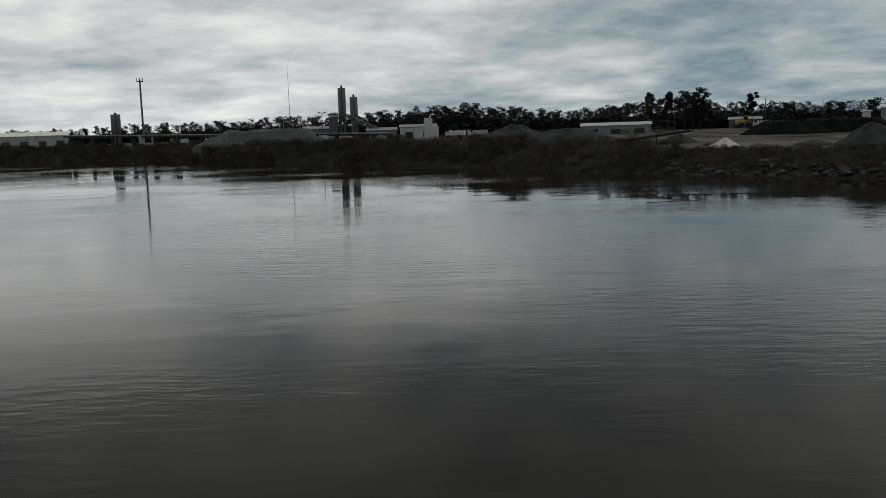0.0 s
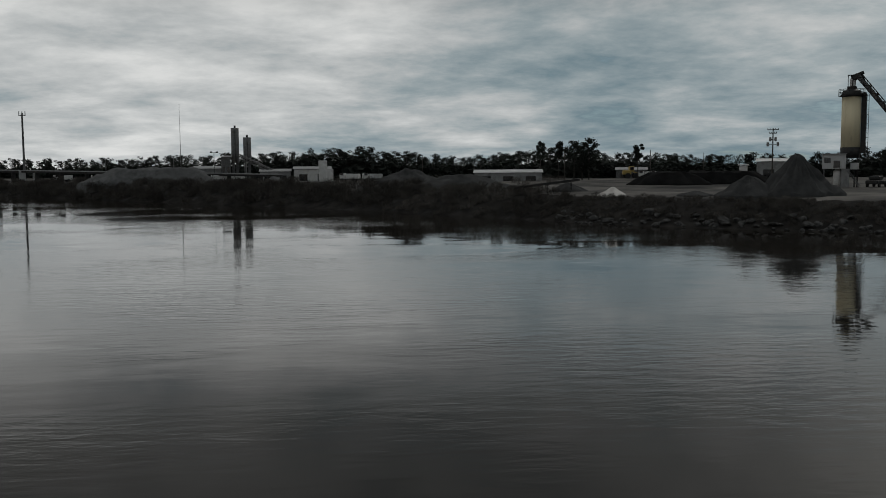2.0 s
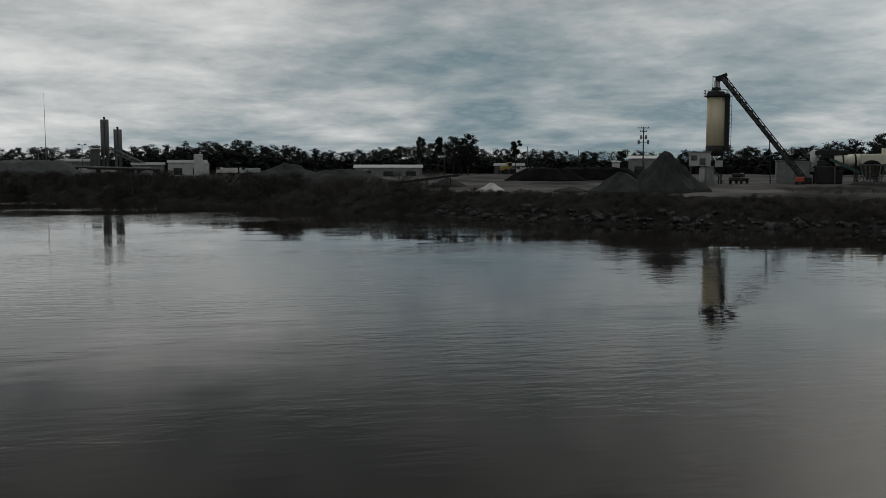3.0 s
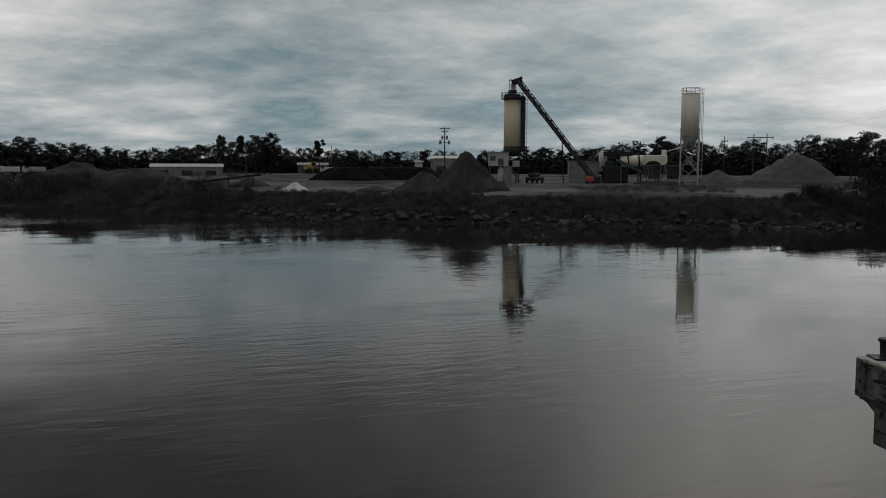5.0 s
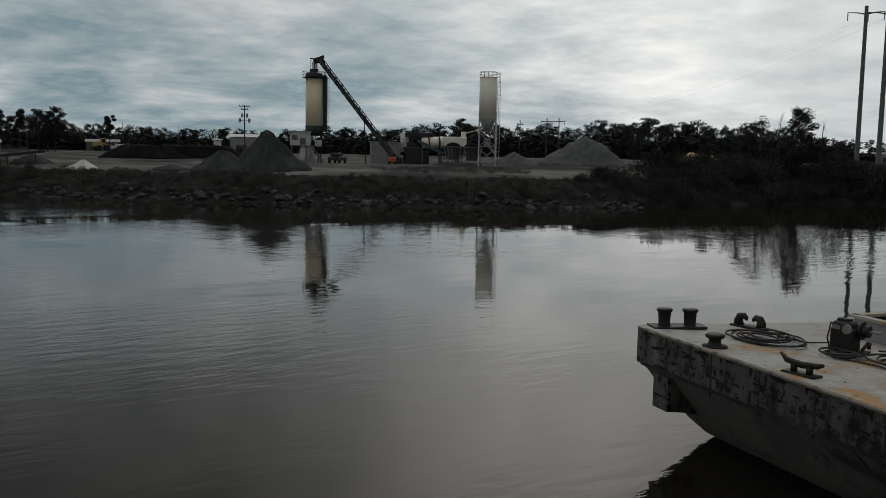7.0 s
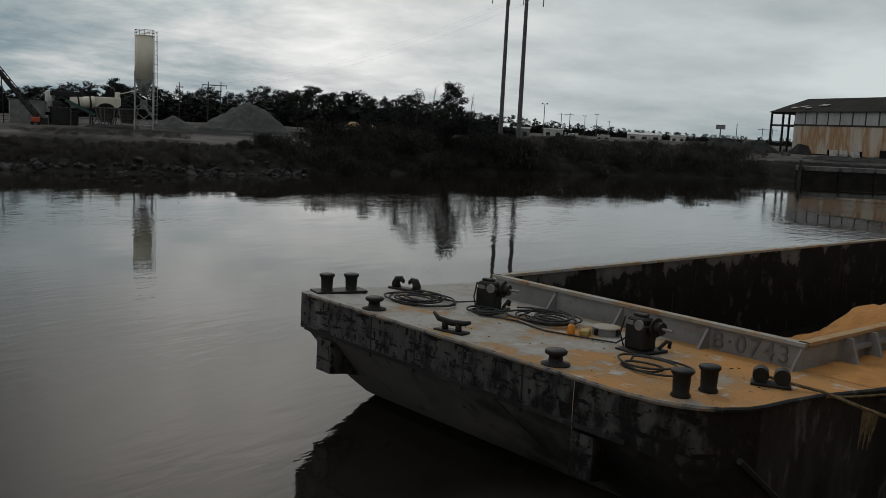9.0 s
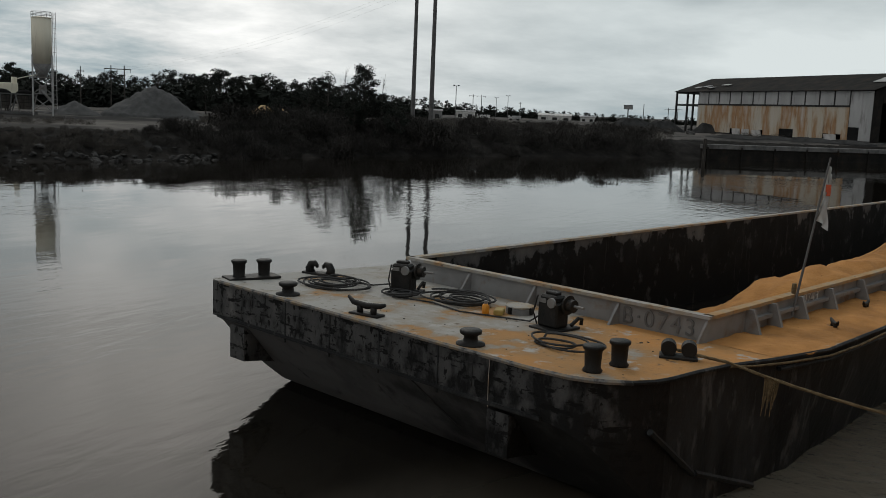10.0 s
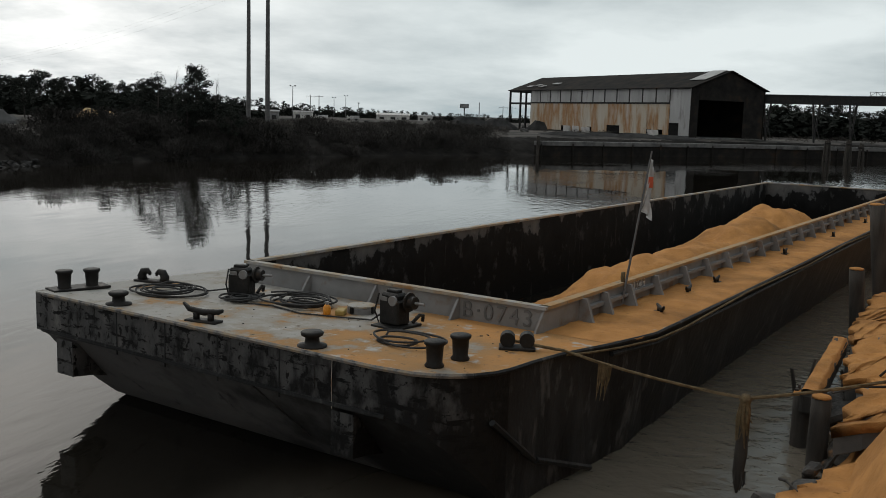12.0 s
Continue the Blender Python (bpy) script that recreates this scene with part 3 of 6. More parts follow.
def tree_template(kind, n=420, leaf=0.30, size=1.0):
    """Wood and leaves of a tree about 10 m high: 'pine' with a bare stem and flat clumps, 'oak' with a broad crown, 'bare' with twigs alone."""
    wood, leaves = [], []
    lean = rng.normal(0, 0.25, 2)
    top = np.array([lean[0], lean[1], 9.3])
    bend = np.array([lean[0] * 0.2 + rng.normal(0, .15), lean[1] * 0.2, 5.0])
    wood.append(tube_arrays((0, 0, -0.5), bend, 0.17, 0.12))
    wood.append(tube_arrays(bend, top, 0.12, 0.03))
    if kind == "pine":
        lo, hi, wid, m = 5.4, 9.5, 1.35, 12
    elif kind == "oak":
        lo, hi, wid, m = 2.2, 9.2, 3.0, 26
    elif kind == "loblolly":
        lo, hi, wid, m = 2.6, 9.2, 2.9, 90
    else:
        lo, hi, wid, m = 3.0, 9.0, 1.8, 12
    for k in range(m):
        z = lo + (hi - lo) * (k + rng.uniform(0, 1)) / m
        prof = 1.0 if kind == "pine" else (math.sin(math.pi * (0.12 + 0.8 * (z - lo) / (hi - lo))) if kind in ("oak", "bare") else 1.0 - 0.62 * ((z - lo) / (hi - lo)) ** 1.5)
        r = wid * prof * rng.uniform(0.35, 1.0)
        th = rng.uniform(0, 2 * np.pi)
        s = np.clip(z / 9.3, 0, 1)
        base = np.array([lean[0] * s, lean[1] * s, z - 0.5 * r])
        tip = base + np.array([r * math.cos(th), r * math.sin(th), 0.45 * r + 0.3])
        wood.append(tube_arrays(base, tip, 0.05, 0.015, 4))
        if kind == "bare":
            for q in range(6):
                b2 = base + (tip - base) * rng.uniform(0.3, 1)
                wood.append(tube_arrays(b2, b2 + rng.normal(0, 0.5, 3) + [0, 0, 0.7], 0.016, 0.006, 3))
            continue
        cl = max(8, n // m)
        rad = rng.uniform(0.6, 1.1) * (0.95 if kind == "pine" else 1.15 if kind == "oak" else 0.85)
        d = unit(cl) * rng.uniform(0.3, 1.0, (cl, 1)) * np.array([1.05, 1.05, 0.72]) * rad
        c = tip + d
        a = unit(cl)
        b = np.cross(a, unit(cl))
        w = rng.uniform(0.5, 1.1, (cl, 1)) * leaf
        leaves.append(quads(c, a * w * 0.9, b * w * 0.55))

    def join(parts):
        vs, fs, o = [], [], 0
        for v, f in parts:
            vs.append(v)
            fs.append(f + o)
            o += len(v)
        return (np.concatenate(vs), np.concatenate(fs)) if vs else None

    return join(wood), join(leaves)


def scatter(name, templates, places, mat, label, category):
    """One mesh out of many placed templates: places are (template, x, y, z, width, height, turn)."""
    vs, fs, o = [], [], 0
    for k, x, y, z, w, h, a in places:
        v, f = templates[k]
        ca, sa = math.cos(a), math.sin(a)
        p = np.stack([(v[:, 0] * ca - v[:, 1] * sa) * w + x, (v[:, 0] * sa + v[:, 1] * ca) * w + y, v[:, 2] * h + z], 1)
        vs.append(p)
        fs.append(f + o)
        o += len(v)
    vs, fs = np.concatenate(vs), np.concatenate(fs)
    me = bpy.data.meshes.new(name)
    me.vertices.add(len(vs))
    me.vertices.foreach_set("co", vs.ravel())
    me.loops.add(fs.size)
    me.loops.foreach_set("vertex_index", fs.ravel().astype(np.int32))
    me.polygons.add(len(fs))
    me.polygons.foreach_set("loop_start", (np.arange(len(fs)) * 4).astype(np.int32))
    me.update(calc_edges=True)
    me.materials.append(mat)
    return tagged(new(name, me), label, category, kind="stuff")


BUSHES = [bush_template(rng.integers(330, 390), 0.6, 0.78) for _ in range(6)]
GRASS = [bush_template(90, 0.85) for _ in range(4)]


def along_shore(a0, a1, step):
    """Points on the far shore between two bearings, with the inland normal."""
    out = []
    for (ax, ay), (bx, by) in zip(FAR_SHORE, FAR_SHORE[1:]):
        n = int(math.hypot(bx - ax, by - ay) / step) + 1
        nx, ny = -(by - ay), bx - ax
        ln = math.hypot(nx, ny)
        for i in range(n):
            t = (i + rng.uniform(0, 1)) / n
            x, y = ax + (bx - ax) * t, ay + (by - ay) * t
            if a0 <= math.degrees(math.atan2(x, y)) < a1:
                out.append((x, y, nx / ln, ny / ln))
    return out


def brush(name, a0, a1, step, rows, hi, label, inland=(1.5, 9.0), templates=None, mat=None):
    templates = templates or BUSHES
    pl = []
    for _ in range(rows):
        for x, y, nx, ny in along_shore(a0, a1, step):
            s = rng.uniform(*inland)
            px, py = x + nx * s + rng.normal(0, .3), y + ny * s + rng.normal(0, .3)
            size = 0.7 + 0.5 * (0.5 + 0.5 * math.sin(px * 0.31 + 1.7 * math.sin(py * 0.23)))
            h = rng.uniform(*hi) * size
            pl.append((rng.integers(len(templates)), px, py, gz((px, py)) - 0.1, h * rng.uniform(0.9, 1.5), h, rng.uniform(0, 6.28)))
    return scatter(name, templates, pl, mat or M_brush, label, "brush")


brush("riverbank_brush", -29, 3, 1.5, 4, (1.7, 2.8), "grey leafless brush along the river bank", (-0.2, 12.0))
brush("riverbank_brush", 3, 9, 1.2, 5, (1.0, 2.2), "grey leafless brush along the river bank", (0.0, 12.0))
brush("riverbank_brush", 9, 14, 1.2, 4, (0.8, 1.5), "grey leafless brush along the river bank", (0.5, 9.0))
brush("riverbank_weeds", 11.5, 47, 0.7, 6, (0.5, 1.1), "low dry weeds over the stone bank", (1.2, 8.0))
brush("riverbank_brush", 47, 50, 1.0, 5, (0.8, 1.6), "dense dark brush along the river bank", (1.0, 8.0), mat=M_thicket)
brush("riverbank_brush", 49.5, 55, 1.0, 7, (1.0, 2.1), "dense dark brush along the river bank", (-0.3, 12.0), mat=M_thicket)
brush("riverbank_brush", 55, 64, 1.0, 7, (1.8, 3.8), "dense dark brush along the river bank", (-0.3, 16.0), mat=M_thicket)
brush("riverbank_brush", 64, 77.5, 1.4, 5, (1.6, 3.4), "dense dark brush along the river bank", (-0.3, 16.0), mat=M_thicket)
brush("riverbank_weeds", -29, 77, 2.2, 2, (0.3, 0.8), "thin dry weeds at the waterline", (0.3, 2.5), GRASS)


def yard_weeds(az0, az1, d0, d1, n, hi, label):
    pl = []
    for _ in range(n):
        p = pol(rng.uniform(az0, az1), rng.uniform(d0, d1))
        h = rng.uniform(*hi)
        if gz(p) < 2.6:
            continue
        pl.append((rng.integers(4), p.x, p.y, gz(p) - 0.05, h * 1.6, h, rng.uniform(0, 6.28)))
    scatter("yard_weeds", GRASS, pl, M_brush, label, "weeds")


yard_weeds(33.5, 43.0, 116, 137, 200, (0.15, 0.9), "dark weedy strip beside the yard track")
yard_weeds(49, 56, 140, 165, 200, (0.6, 1.6), "scrub growing round the gravel heaps")
yard_weeds(60, 77, 165, 250, 420, (0.8, 2.2), "scrub on the flat land")
yard_weeds(-28, 14, 175, 290, 500, (0.6, 1.8), "scrub on the flat land")
yard_weeds(79, 99, 226, 300, 260, (0.5, 1.6), "scrub round the old warehouse")

# distant woods: many pines and oaks whose tops follow the skyline
PROFILE_AZ = [-30, -23, -16, -11.4, -8, -4, -1.6, 0.4, 2.8, 5, 7.5, 10, 13.5, 20, 24, 28, 31, 34, 37, 39, 41, 43, 46, 48.5, 51, 54.5, 57, 60, 63, 66, 70, 77, 86, 91, 93, 97, 104]
PROFILE_EL = [.35, .42, .56, .66, .75, .86, 1.0, 1.06, 1.05, .75, .66, .73, .95, .62, .6, .6, .8, .75, .85, 1.0, .95, .9, 1.05, 1.2, 1.25, 1.15, 1.0, .7, .5, .34, .16, .1, .3, .9, 1.15, 1.1, 1.0]
TREES = [tree_template(k, 820, 0.20) for k in ("oak", "pine", "pine", "oak", "pine", "oak", "pine", "oak", "pine")]


def woods():
    wood, crown, under = [], [], []
    az = -30.0
    while az < 104:
        el = float(np.interp(az, PROFILE_AZ, PROFILE_EL)) * (1.28 if 36 < az < 60 else 1.12)
        far = 470 if az < -13 else (330 if az < 62 or az > 88 else 620)
        for row in range(2):
            d = far + rng.uniform(-25, 25) + row * 30
            p = pol(az + rng.uniform(-.2, .2), d)
            ztop = EYE[2] + d * math.tan(radians(el)) * (rng.uniform(0.66, 1.12) if row == 0 else rng.uniform(0.55, 0.98))
            h = max(3.0, ztop - 3.4)
            k = int(rng.integers(len(TREES)))
            a = rng.uniform(0, 6.28)
            w = h / 10 * rng.uniform(1.1, 1.7)
            wood.append((k, p.x, p.y, 3.3, w, h / 9.7, a))
            crown.append((k, p.x, p.y, 3.3, w, h / 9.7, a))
        for _ in range(2):
            p = pol(az + rng.uniform(-.3, .3), far - 40 + rng.uniform(-12, 12))
            hb = max(2.0, 0.72 * (EYE[2] + far * math.tan(radians(el)) - 3.4)) * rng.uniform(0.6, 1.1)
            under.append((rng.integers(6), p.x, p.y, 3.2, hb * 1.5, hb, rng.uniform(0, 6.28)))
        az += rng.uniform(0.24, 0.56)
    scatter("distant_wood_stems", [t[0] for t in TREES], wood, M_bark, "stems of the distant pine woods", "woods")
    scatter("distant_wood_crowns", [t[1] for t in TREES], crown, M_leaf, "dark crowns of the distant pine woods", "woods")
    scatter("distant_undergrowth", THICK, under, M_leaf, "dark undergrowth below the distant woods", "woods")


THICK = [bush_template(460, 0.02, 2.0) for _ in range(6)]
woods()


def mesh_from(name, arr, mat):
    v, f = arr
    me = bpy.data.meshes.new(name)
    me.from_pydata(v.tolist(), [], f.tolist())
    me.materials.append(mat)
    return me


def big_tree(kind, az, d, top_z, width, label, name="tree", leaf=0.17, n=3600):
    p = pol(az, d)
    z = gz(p)
    h = top_z - z
    w, l = tree_template(kind, n, leaf)
    t = thing(name, label, "tree", Matrix.Translation((p.x, p.y, z)))
    s = Matrix.Diagonal((width, width, h / 9.7, 1))
    for nm, arr, mat in (("trunk", w, M_bark), ("crown", l, M_leaf)):
        if arr is None:
            continue
        me = mesh_from(nm, arr, mat)
        me.transform(s)
        ob = new(nm, me)
        ob.parent = t
    return t


def zt(d, el):
    return EYE[2] + d * math.tan(radians(el))


big_tree("pine", 12.5, 235, zt(235, 1.45), 0.75, "slim dark pine with clumped crown")
big_tree("pine", 13.6, 240, zt(240, 1.45), 0.75, "slim dark pine with clumped crown")
big_tree("oak", 14.5, 232, zt(232, 1.55), 1.0, "broad dark oak with dense rounded crown")
big_tree("oak", 15.4, 236, zt(236, 1.68), 1.1, "broad dark oak with dense rounded crown")
big_tree("oak", 15.0, 238, zt(238, 1.3), 1.2, "broad dark oak with dense rounded crown")
big_tree("pine", 18.3, 260, zt(260, 1.25), 0.9, "lone dark pine with flat crown")
big_tree("oak", 38.9, 250, zt(250, 1.55), 1.0, "dark round-topped tree behind the plant")
big_tree("oak", 49.2, 230, zt(230, 1.25), 1.0, "dark broad tree beyond the gravel heap")
big_tree("oak", 56.3, 138, zt(138, 1.75), 0.95, "thin-leaved grey tree on the bank", leaf=0.13, n=3200)
big_tree("oak", 55.2, 141, zt(141, 1.25), 0.8, "thin-leaved grey tree on the bank", leaf=0.10, n=3000)
big_tree("loblolly", 58.4, 136, zt(136, 2.4), 0.95, "tall dark evergreen rising from the bank brush", leaf=0.14, n=5600)
big_tree("oak", 57.9, 134, zt(134, 0.9), 0.8, "dark broad tree in the bank brush", n=3000)
big_tree("bare", 59.5, 150, zt(150, 1.75), 0.6, "leafless sapling with upright twigs")
big_tree("bare", 57.3, 145, zt(145, 2.1), 0.6, "leafless sapling with upright twigs")
big_tree("oak", 60.4, 136, zt(136, 0.6), 0.75, "dark broad tree in the bank brush", n=3000)
big_tree("oak", 53.5, 138, zt(138, 0.3), 0.75, "dark broad tree in the bank brush", n=3000)


# stones of the far bank
def stone_mesh(seed):
    r = random.Random(seed)
    bm = B()
    bmesh.ops.create_icosphere(bm, subdivisions=2, radius=0.5)
    sx, sy, sz = r.uniform(0.8, 1.3), r.uniform(0.7, 1.1), r.uniform(0.45, 0.8)
    for v in bm.verts:
        k = 1.0 + 0.38 * noise.noise(v.co * 2.4 + Vector((seed * 3.1, 0, 0))) + 0.12 * noise.noise(v.co * 6.0 + Vector((0, seed * 2.3, 0)))
        v.co = Vector((v.co.x * sx * k, v.co.y * sy * k, v.co.z * sz * k))
    me = bpy.data.meshes.new("stone")
    bm.to_mesh(me)
    bm.free()
    me.materials.append(M_rock)
    return me


STONES = [stone_mesh(i) for i in range(10)]


def riprap():
    holder = thing("stone_bank", "pale broken riprap stones along the waterline", "stones", kind="structure")
    pts = along_shore(13, 50, 0.42)
    rng.shuffle(pts)
    for x, y, nx, ny in pts[:295]:
        s = rng.uniform(-0.5, 1.2) if rng.uniform() < 0.85 else rng.uniform(1.2, 2.6)
        px, py = x + nx * s, y + ny * s
        ob = new("stone", STONES[int(rng.integers(10))])
        k = rng.uniform(0.5, 1.25) * (1.3 if rng.uniform() < 0.15 else 0.8)
        ob.matrix_world = Matrix.LocRotScale(Vector((px, py, gz((px, py)) + 0.08)), Euler((rng.uniform(-.4, .4), rng.uniform(-.4, .4), rng.uniform(0, 6.28))), Vector((k, k, k)))
        ob.parent = holder


riprap()

# ---- the asphalt plant across the river ----
def facing(az, d, z=None):
    """A frame at a bearing and distance: x to the right, y away from the river."""
    p = pol(az, d)
    return Matrix.Translation((p.x, p.y, gz(p) if z is None else z)) @ Matrix.Rotation(radians(-az), 4, "Z")


PLANT = facing(29.92, 158, 3.38)


def at(x, y=0.0, z=0.0, turn=0.0):
    m = PLANT @ Matrix.Translation((x, y, 0))
    m.translation.z = gz(m.translation) + z
    return m @ Matrix.Rotation(radians(turn), 4, "Z")


def rail_ring(r, z0, z1, n=14):
    bm = B()
    for k in range(n):
        a = 2 * math.pi * k / n
        cyl(bm, (r * math.cos(a), r * math.sin(a), z0), (r * math.cos(a), r * math.sin(a), z1), 0.035, n=5)
    for z in (z1, (z0 + z1) / 2):
        tube(bm, [(r * math.cos(2 * math.pi * k / 28), r * math.sin(2 * math.pi * k / 28), z) for k in range(29)], 0.035, 5)
    return bm


def truss(p0, p1, w, h, n, r=0.06):
    """A lattice girder between two points, in the plane of z."""
    bm = B()
    p0, p1 = Vector(p0), Vector(p1)
    d = (p1 - p0).normalized()
    side = Vector((0, 0, 1)).cross(d).normalized() * (w / 2)
    up_ = d.cross(side).normalized() * -(h / 2)
    if up_.z < 0:
        up_ = -up_
    cs = [side + up_, side - up_, -side - up_, -side + up_]
    for c in cs:
        cyl(bm, p0 + c, p1 + c, r, n=5)
    for i in range(n):
        a, b = p0.lerp(p1, i / n), p0.lerp(p1, (i + 1) / n)
        for c, e in ((cs[0], cs[1]), (cs[3], cs[2]), (cs[0], cs[3])):
            cyl(bm, a + (c if i % 2 else e), b + (e if i % 2 else c), r * 0.7, n=4)
            cyl(bm, a + c, a + e, r * 0.7, n=4)
    return bm


def ladder(x, y, z0, z1, w=0.5, cage=False):
    bm = B()
    for s in (-w / 2, w / 2):
        cyl(bm, (x + s, y, z0), (x + s, y, z1), 0.04, n=5)
    k = z0
    while k < z1:
        cyl(bm, (x - w / 2, y, k), (x + w / 2, y, k), 0.03, n=4)
        k += 0.7
    return bm


def asphalt_silo():
    t = thing("asphalt_silo", "tall cream cylindrical silo with black cap and skirt", "silo", at(0, 0))
    part("skirt", lathe(B(), [(1.38, 4.4), (1.42, 5.2), (1.42, 6.05)], 28), M_dark, t, "black skirt under the drum", True)
    part("drum", lathe(B(), [(1.38, 6.05), (1.38, 13.7)], 32), M_silo, t, "cream painted drum", True)
    part("cap", lathe(B(), [(1.45, 13.7), (1.5, 14.1), (1.3, 14.6), (0.7, 14.9), (0.7, 15.3)], 24), M_dark, t, "black conical cap")
    bm = lathe(B(), [(1.9, 13.85), (1.9, 13.93)], 24)
    part("platform", bm, M_dark, t, "black grating platform")
    part("railing", rail_ring(1.85, 13.93, 14.85), M_dark, t)
    part("chute", lathe(B(), [(0.42, 15.3), (0.45, 16.3), (0.3, 16.6)], 14, (0.1, 0, 0)), M_paint, t, "pale batching chute on top")
    bm = box(B(), (0.7, 0, 16.8), (1.7, 0.9, 0.9), bev=0.05, ry=-20)
    cyl(bm, (1.2, -.5, 17.2), (1.6, -.5, 17.35), 0.25, n=8)
    part("head_box", bm, M_dark, t, "black conveyor head box")
    bm = B()
    for x in (-0.55, 0.05):
        for y in (-0.5, 0.5):
            cyl(bm, (x, y, 14.8), (x, y, 17.0), 0.05, n=5)
    box(bm, (-.25, 0, 17.0), (.8, 1.2, .06))
    part("top_frame", bm, M_dark, t)
    bm = box(B(), (1.75, 0, 9.7), (0.72, 0.8, 9.2))
    part("riser", bm, M_dark, t, "black vertical riser duct")
    part("ladder", ladder(2.3, -.2, 4, 14.1, .28), M_dark, t)
    bm = B()
    for x, y in ((-1.1, -1.1), (1.1, -1.1), (-1.1, 1.1), (1.1, 1.1)):
        box(bm, (x, y, 2.2), (0.22, 0.22, 4.5))
    for y in (-1.1, 1.1):
        cyl(bm, (-1.1, y, .3), (1.1, y, 4.2), .06, n=5)
        cyl(bm, (1.1, y, .3), (-1.1, y, 4.2), .06, n=5)
    part("support_frame", bm, M_dark, t, "black steel legs with cross braces")
    return t


asphalt_silo()


def control_booth():
    t = thing("control_booth", "small white control cabin raised on a pale tank base", "cabin", at(-1.9, -2.2))
    bm = B()
    box(bm, (-0.3, 0, 3.9), (3.3, 2.4, 2.2), bev=.04)
    part("cabin_walls", bm, M_sheet, t, "dull white sheet cabin walls")
    part("window", box(B(), (-1.2, -1.215, 4.1), (.9, .03, .8)), M_glass_gap, t, "dark cabin window")
    part("cabin_roof", box(B(), (-0.3, 0, 5.06), (3.6, 2.7, 0.12)), M_roof, t)
    part("window", box(B(), (.1, -1.215, 3.5), (0.9, 0.03, 1.1)), M_glass_gap, t, "dark cabin window")
    part("tank", lathe(B(), [(0.6, -.1), (0.6, 2.4), (0.3, 2.75)], 18, (0.2, 0, 0)), M_paint, t, "pale upright tank", True)
    part("base_wall", box(B(), (1.3, 0.2, 1.4), (1.2, 2.0, 2.8)), M_greywall, t)
    part("post", box(B(), (-1.7, -.9, 1.35), (.18, .18, 2.9)), M_lattice, t)
    part("post", box(B(), (-1.7, .9, 1.35), (.18, .18, 2.9)), M_lattice, t)
    part("stair", truss((1.6, -1.2, 2.6), (3.4, -1.2, 0.1), 0.8, 0.25, 8, .04), M_lattice, t)
    part("side_box", box(B(), (2.6, 0.5, 3.2), (1.2, 1.4, 1.0), bev=.03), M_sheet, t)
    part("box_leg", box(B(), (2.6, 0.5, 1.3), (0.2, 0.2, 2.8)), M_dark, t)
    return t


control_booth()


def slat_conveyor():
    t = thing("slat_conveyor", "long inclined black slat conveyor rising to the silo top", "conveyor", at(0, 0))
    a, b = Vector((13.6, -0.4, 0.6)), Vector((0.9, -0.2, 16.8))
    d = (b - a)
    ang = math.degrees(math.atan2(d.z, d.x))
    mid = (a + b) / 2
    part("casing", box(B(), mid, (d.length, 0.7, 0.6), ry=-ang), M_lattice, t, "weathered grey slat casing")
    part("truss_side", truss(a + Vector((0, -.42, .1)), b + Vector((0, -.42, .1)), 0.1, 0.85, 26, .075), M_dark, t, "black lattice side")
    part("drive_box", box(B(), (13.9, -.4, .55), (1.6, 1.3, 1.0), bev=.05), M_dark, t)
    bm = B()
    cyl(bm, (8.6, -.4, 0), (8.3, -.4, 7.0), .07, n=5)
    cyl(bm, (8.6, .3, 0), (8.3, .3, 7.0), .07, n=5)
    part("prop", bm, M_dark, t)
    return t


slat_conveyor()


def grey_shed():
    t = thing("grey_shed", "plain grey steel shed beside the conveyor foot", "shed", at(12.2, 5.0))
    part("wall", box(B(), (0, 0, 1.75), (5.0, 4.0, 3.6)), M_greywall, t)
    part("roof", box(B(), (0, 0, 3.62), (5.3, 4.3, 0.14), ry=1.5), M_roof, t)
    return t


grey_shed()


def generator(x, y, mat, label, w=1.5):
    t = thing("trailer_generator", label, "generator", at(x, y))
    part("housing", box(B(), (0, 0, .78), (w, .9, .8), bev=.1), mat, t, "orange painted housing")
    part("chassis", box(B(), (0, 0, .33), (w + .3, .8, .1)), M_dark, t)
    for s in (-.45, .45):
        part("wheel", cyl(B(), (s, -.5, .26), (s, .5, .26), .26, n=12), M_rubber, t)
    return t


generator(12.75, -3.0, M_orange, "small orange trailer generator on the yard", 1.2)


def pickup(m, mat, label):
    t = thing("pickup_truck", label, "truck", m)
    part("body", box(B(), (0, 0, .75), (4.6, 1.8, .6), bev=.12), mat, t)
    part("cab", box(B(), (-.3, 0, 1.35), (1.9, 1.6, .7), bev=.2), mat, t)
    part("window", box(B(), (-.3, -.81, 1.4), (1.5, .03, .4)), M_glass_gap, t)
    for x in (-1.4, 1.4):
        for y in (-.85, .85):
            part("wheel", cyl(B(), (x, y - .12, .36), (x, y + .12, .36), .36, n=12), M_rubber, t)
    return t


pickup(at(3.8, -2.0, 0, 70), M_dark, "dark pickup truck parked by the control cabin")


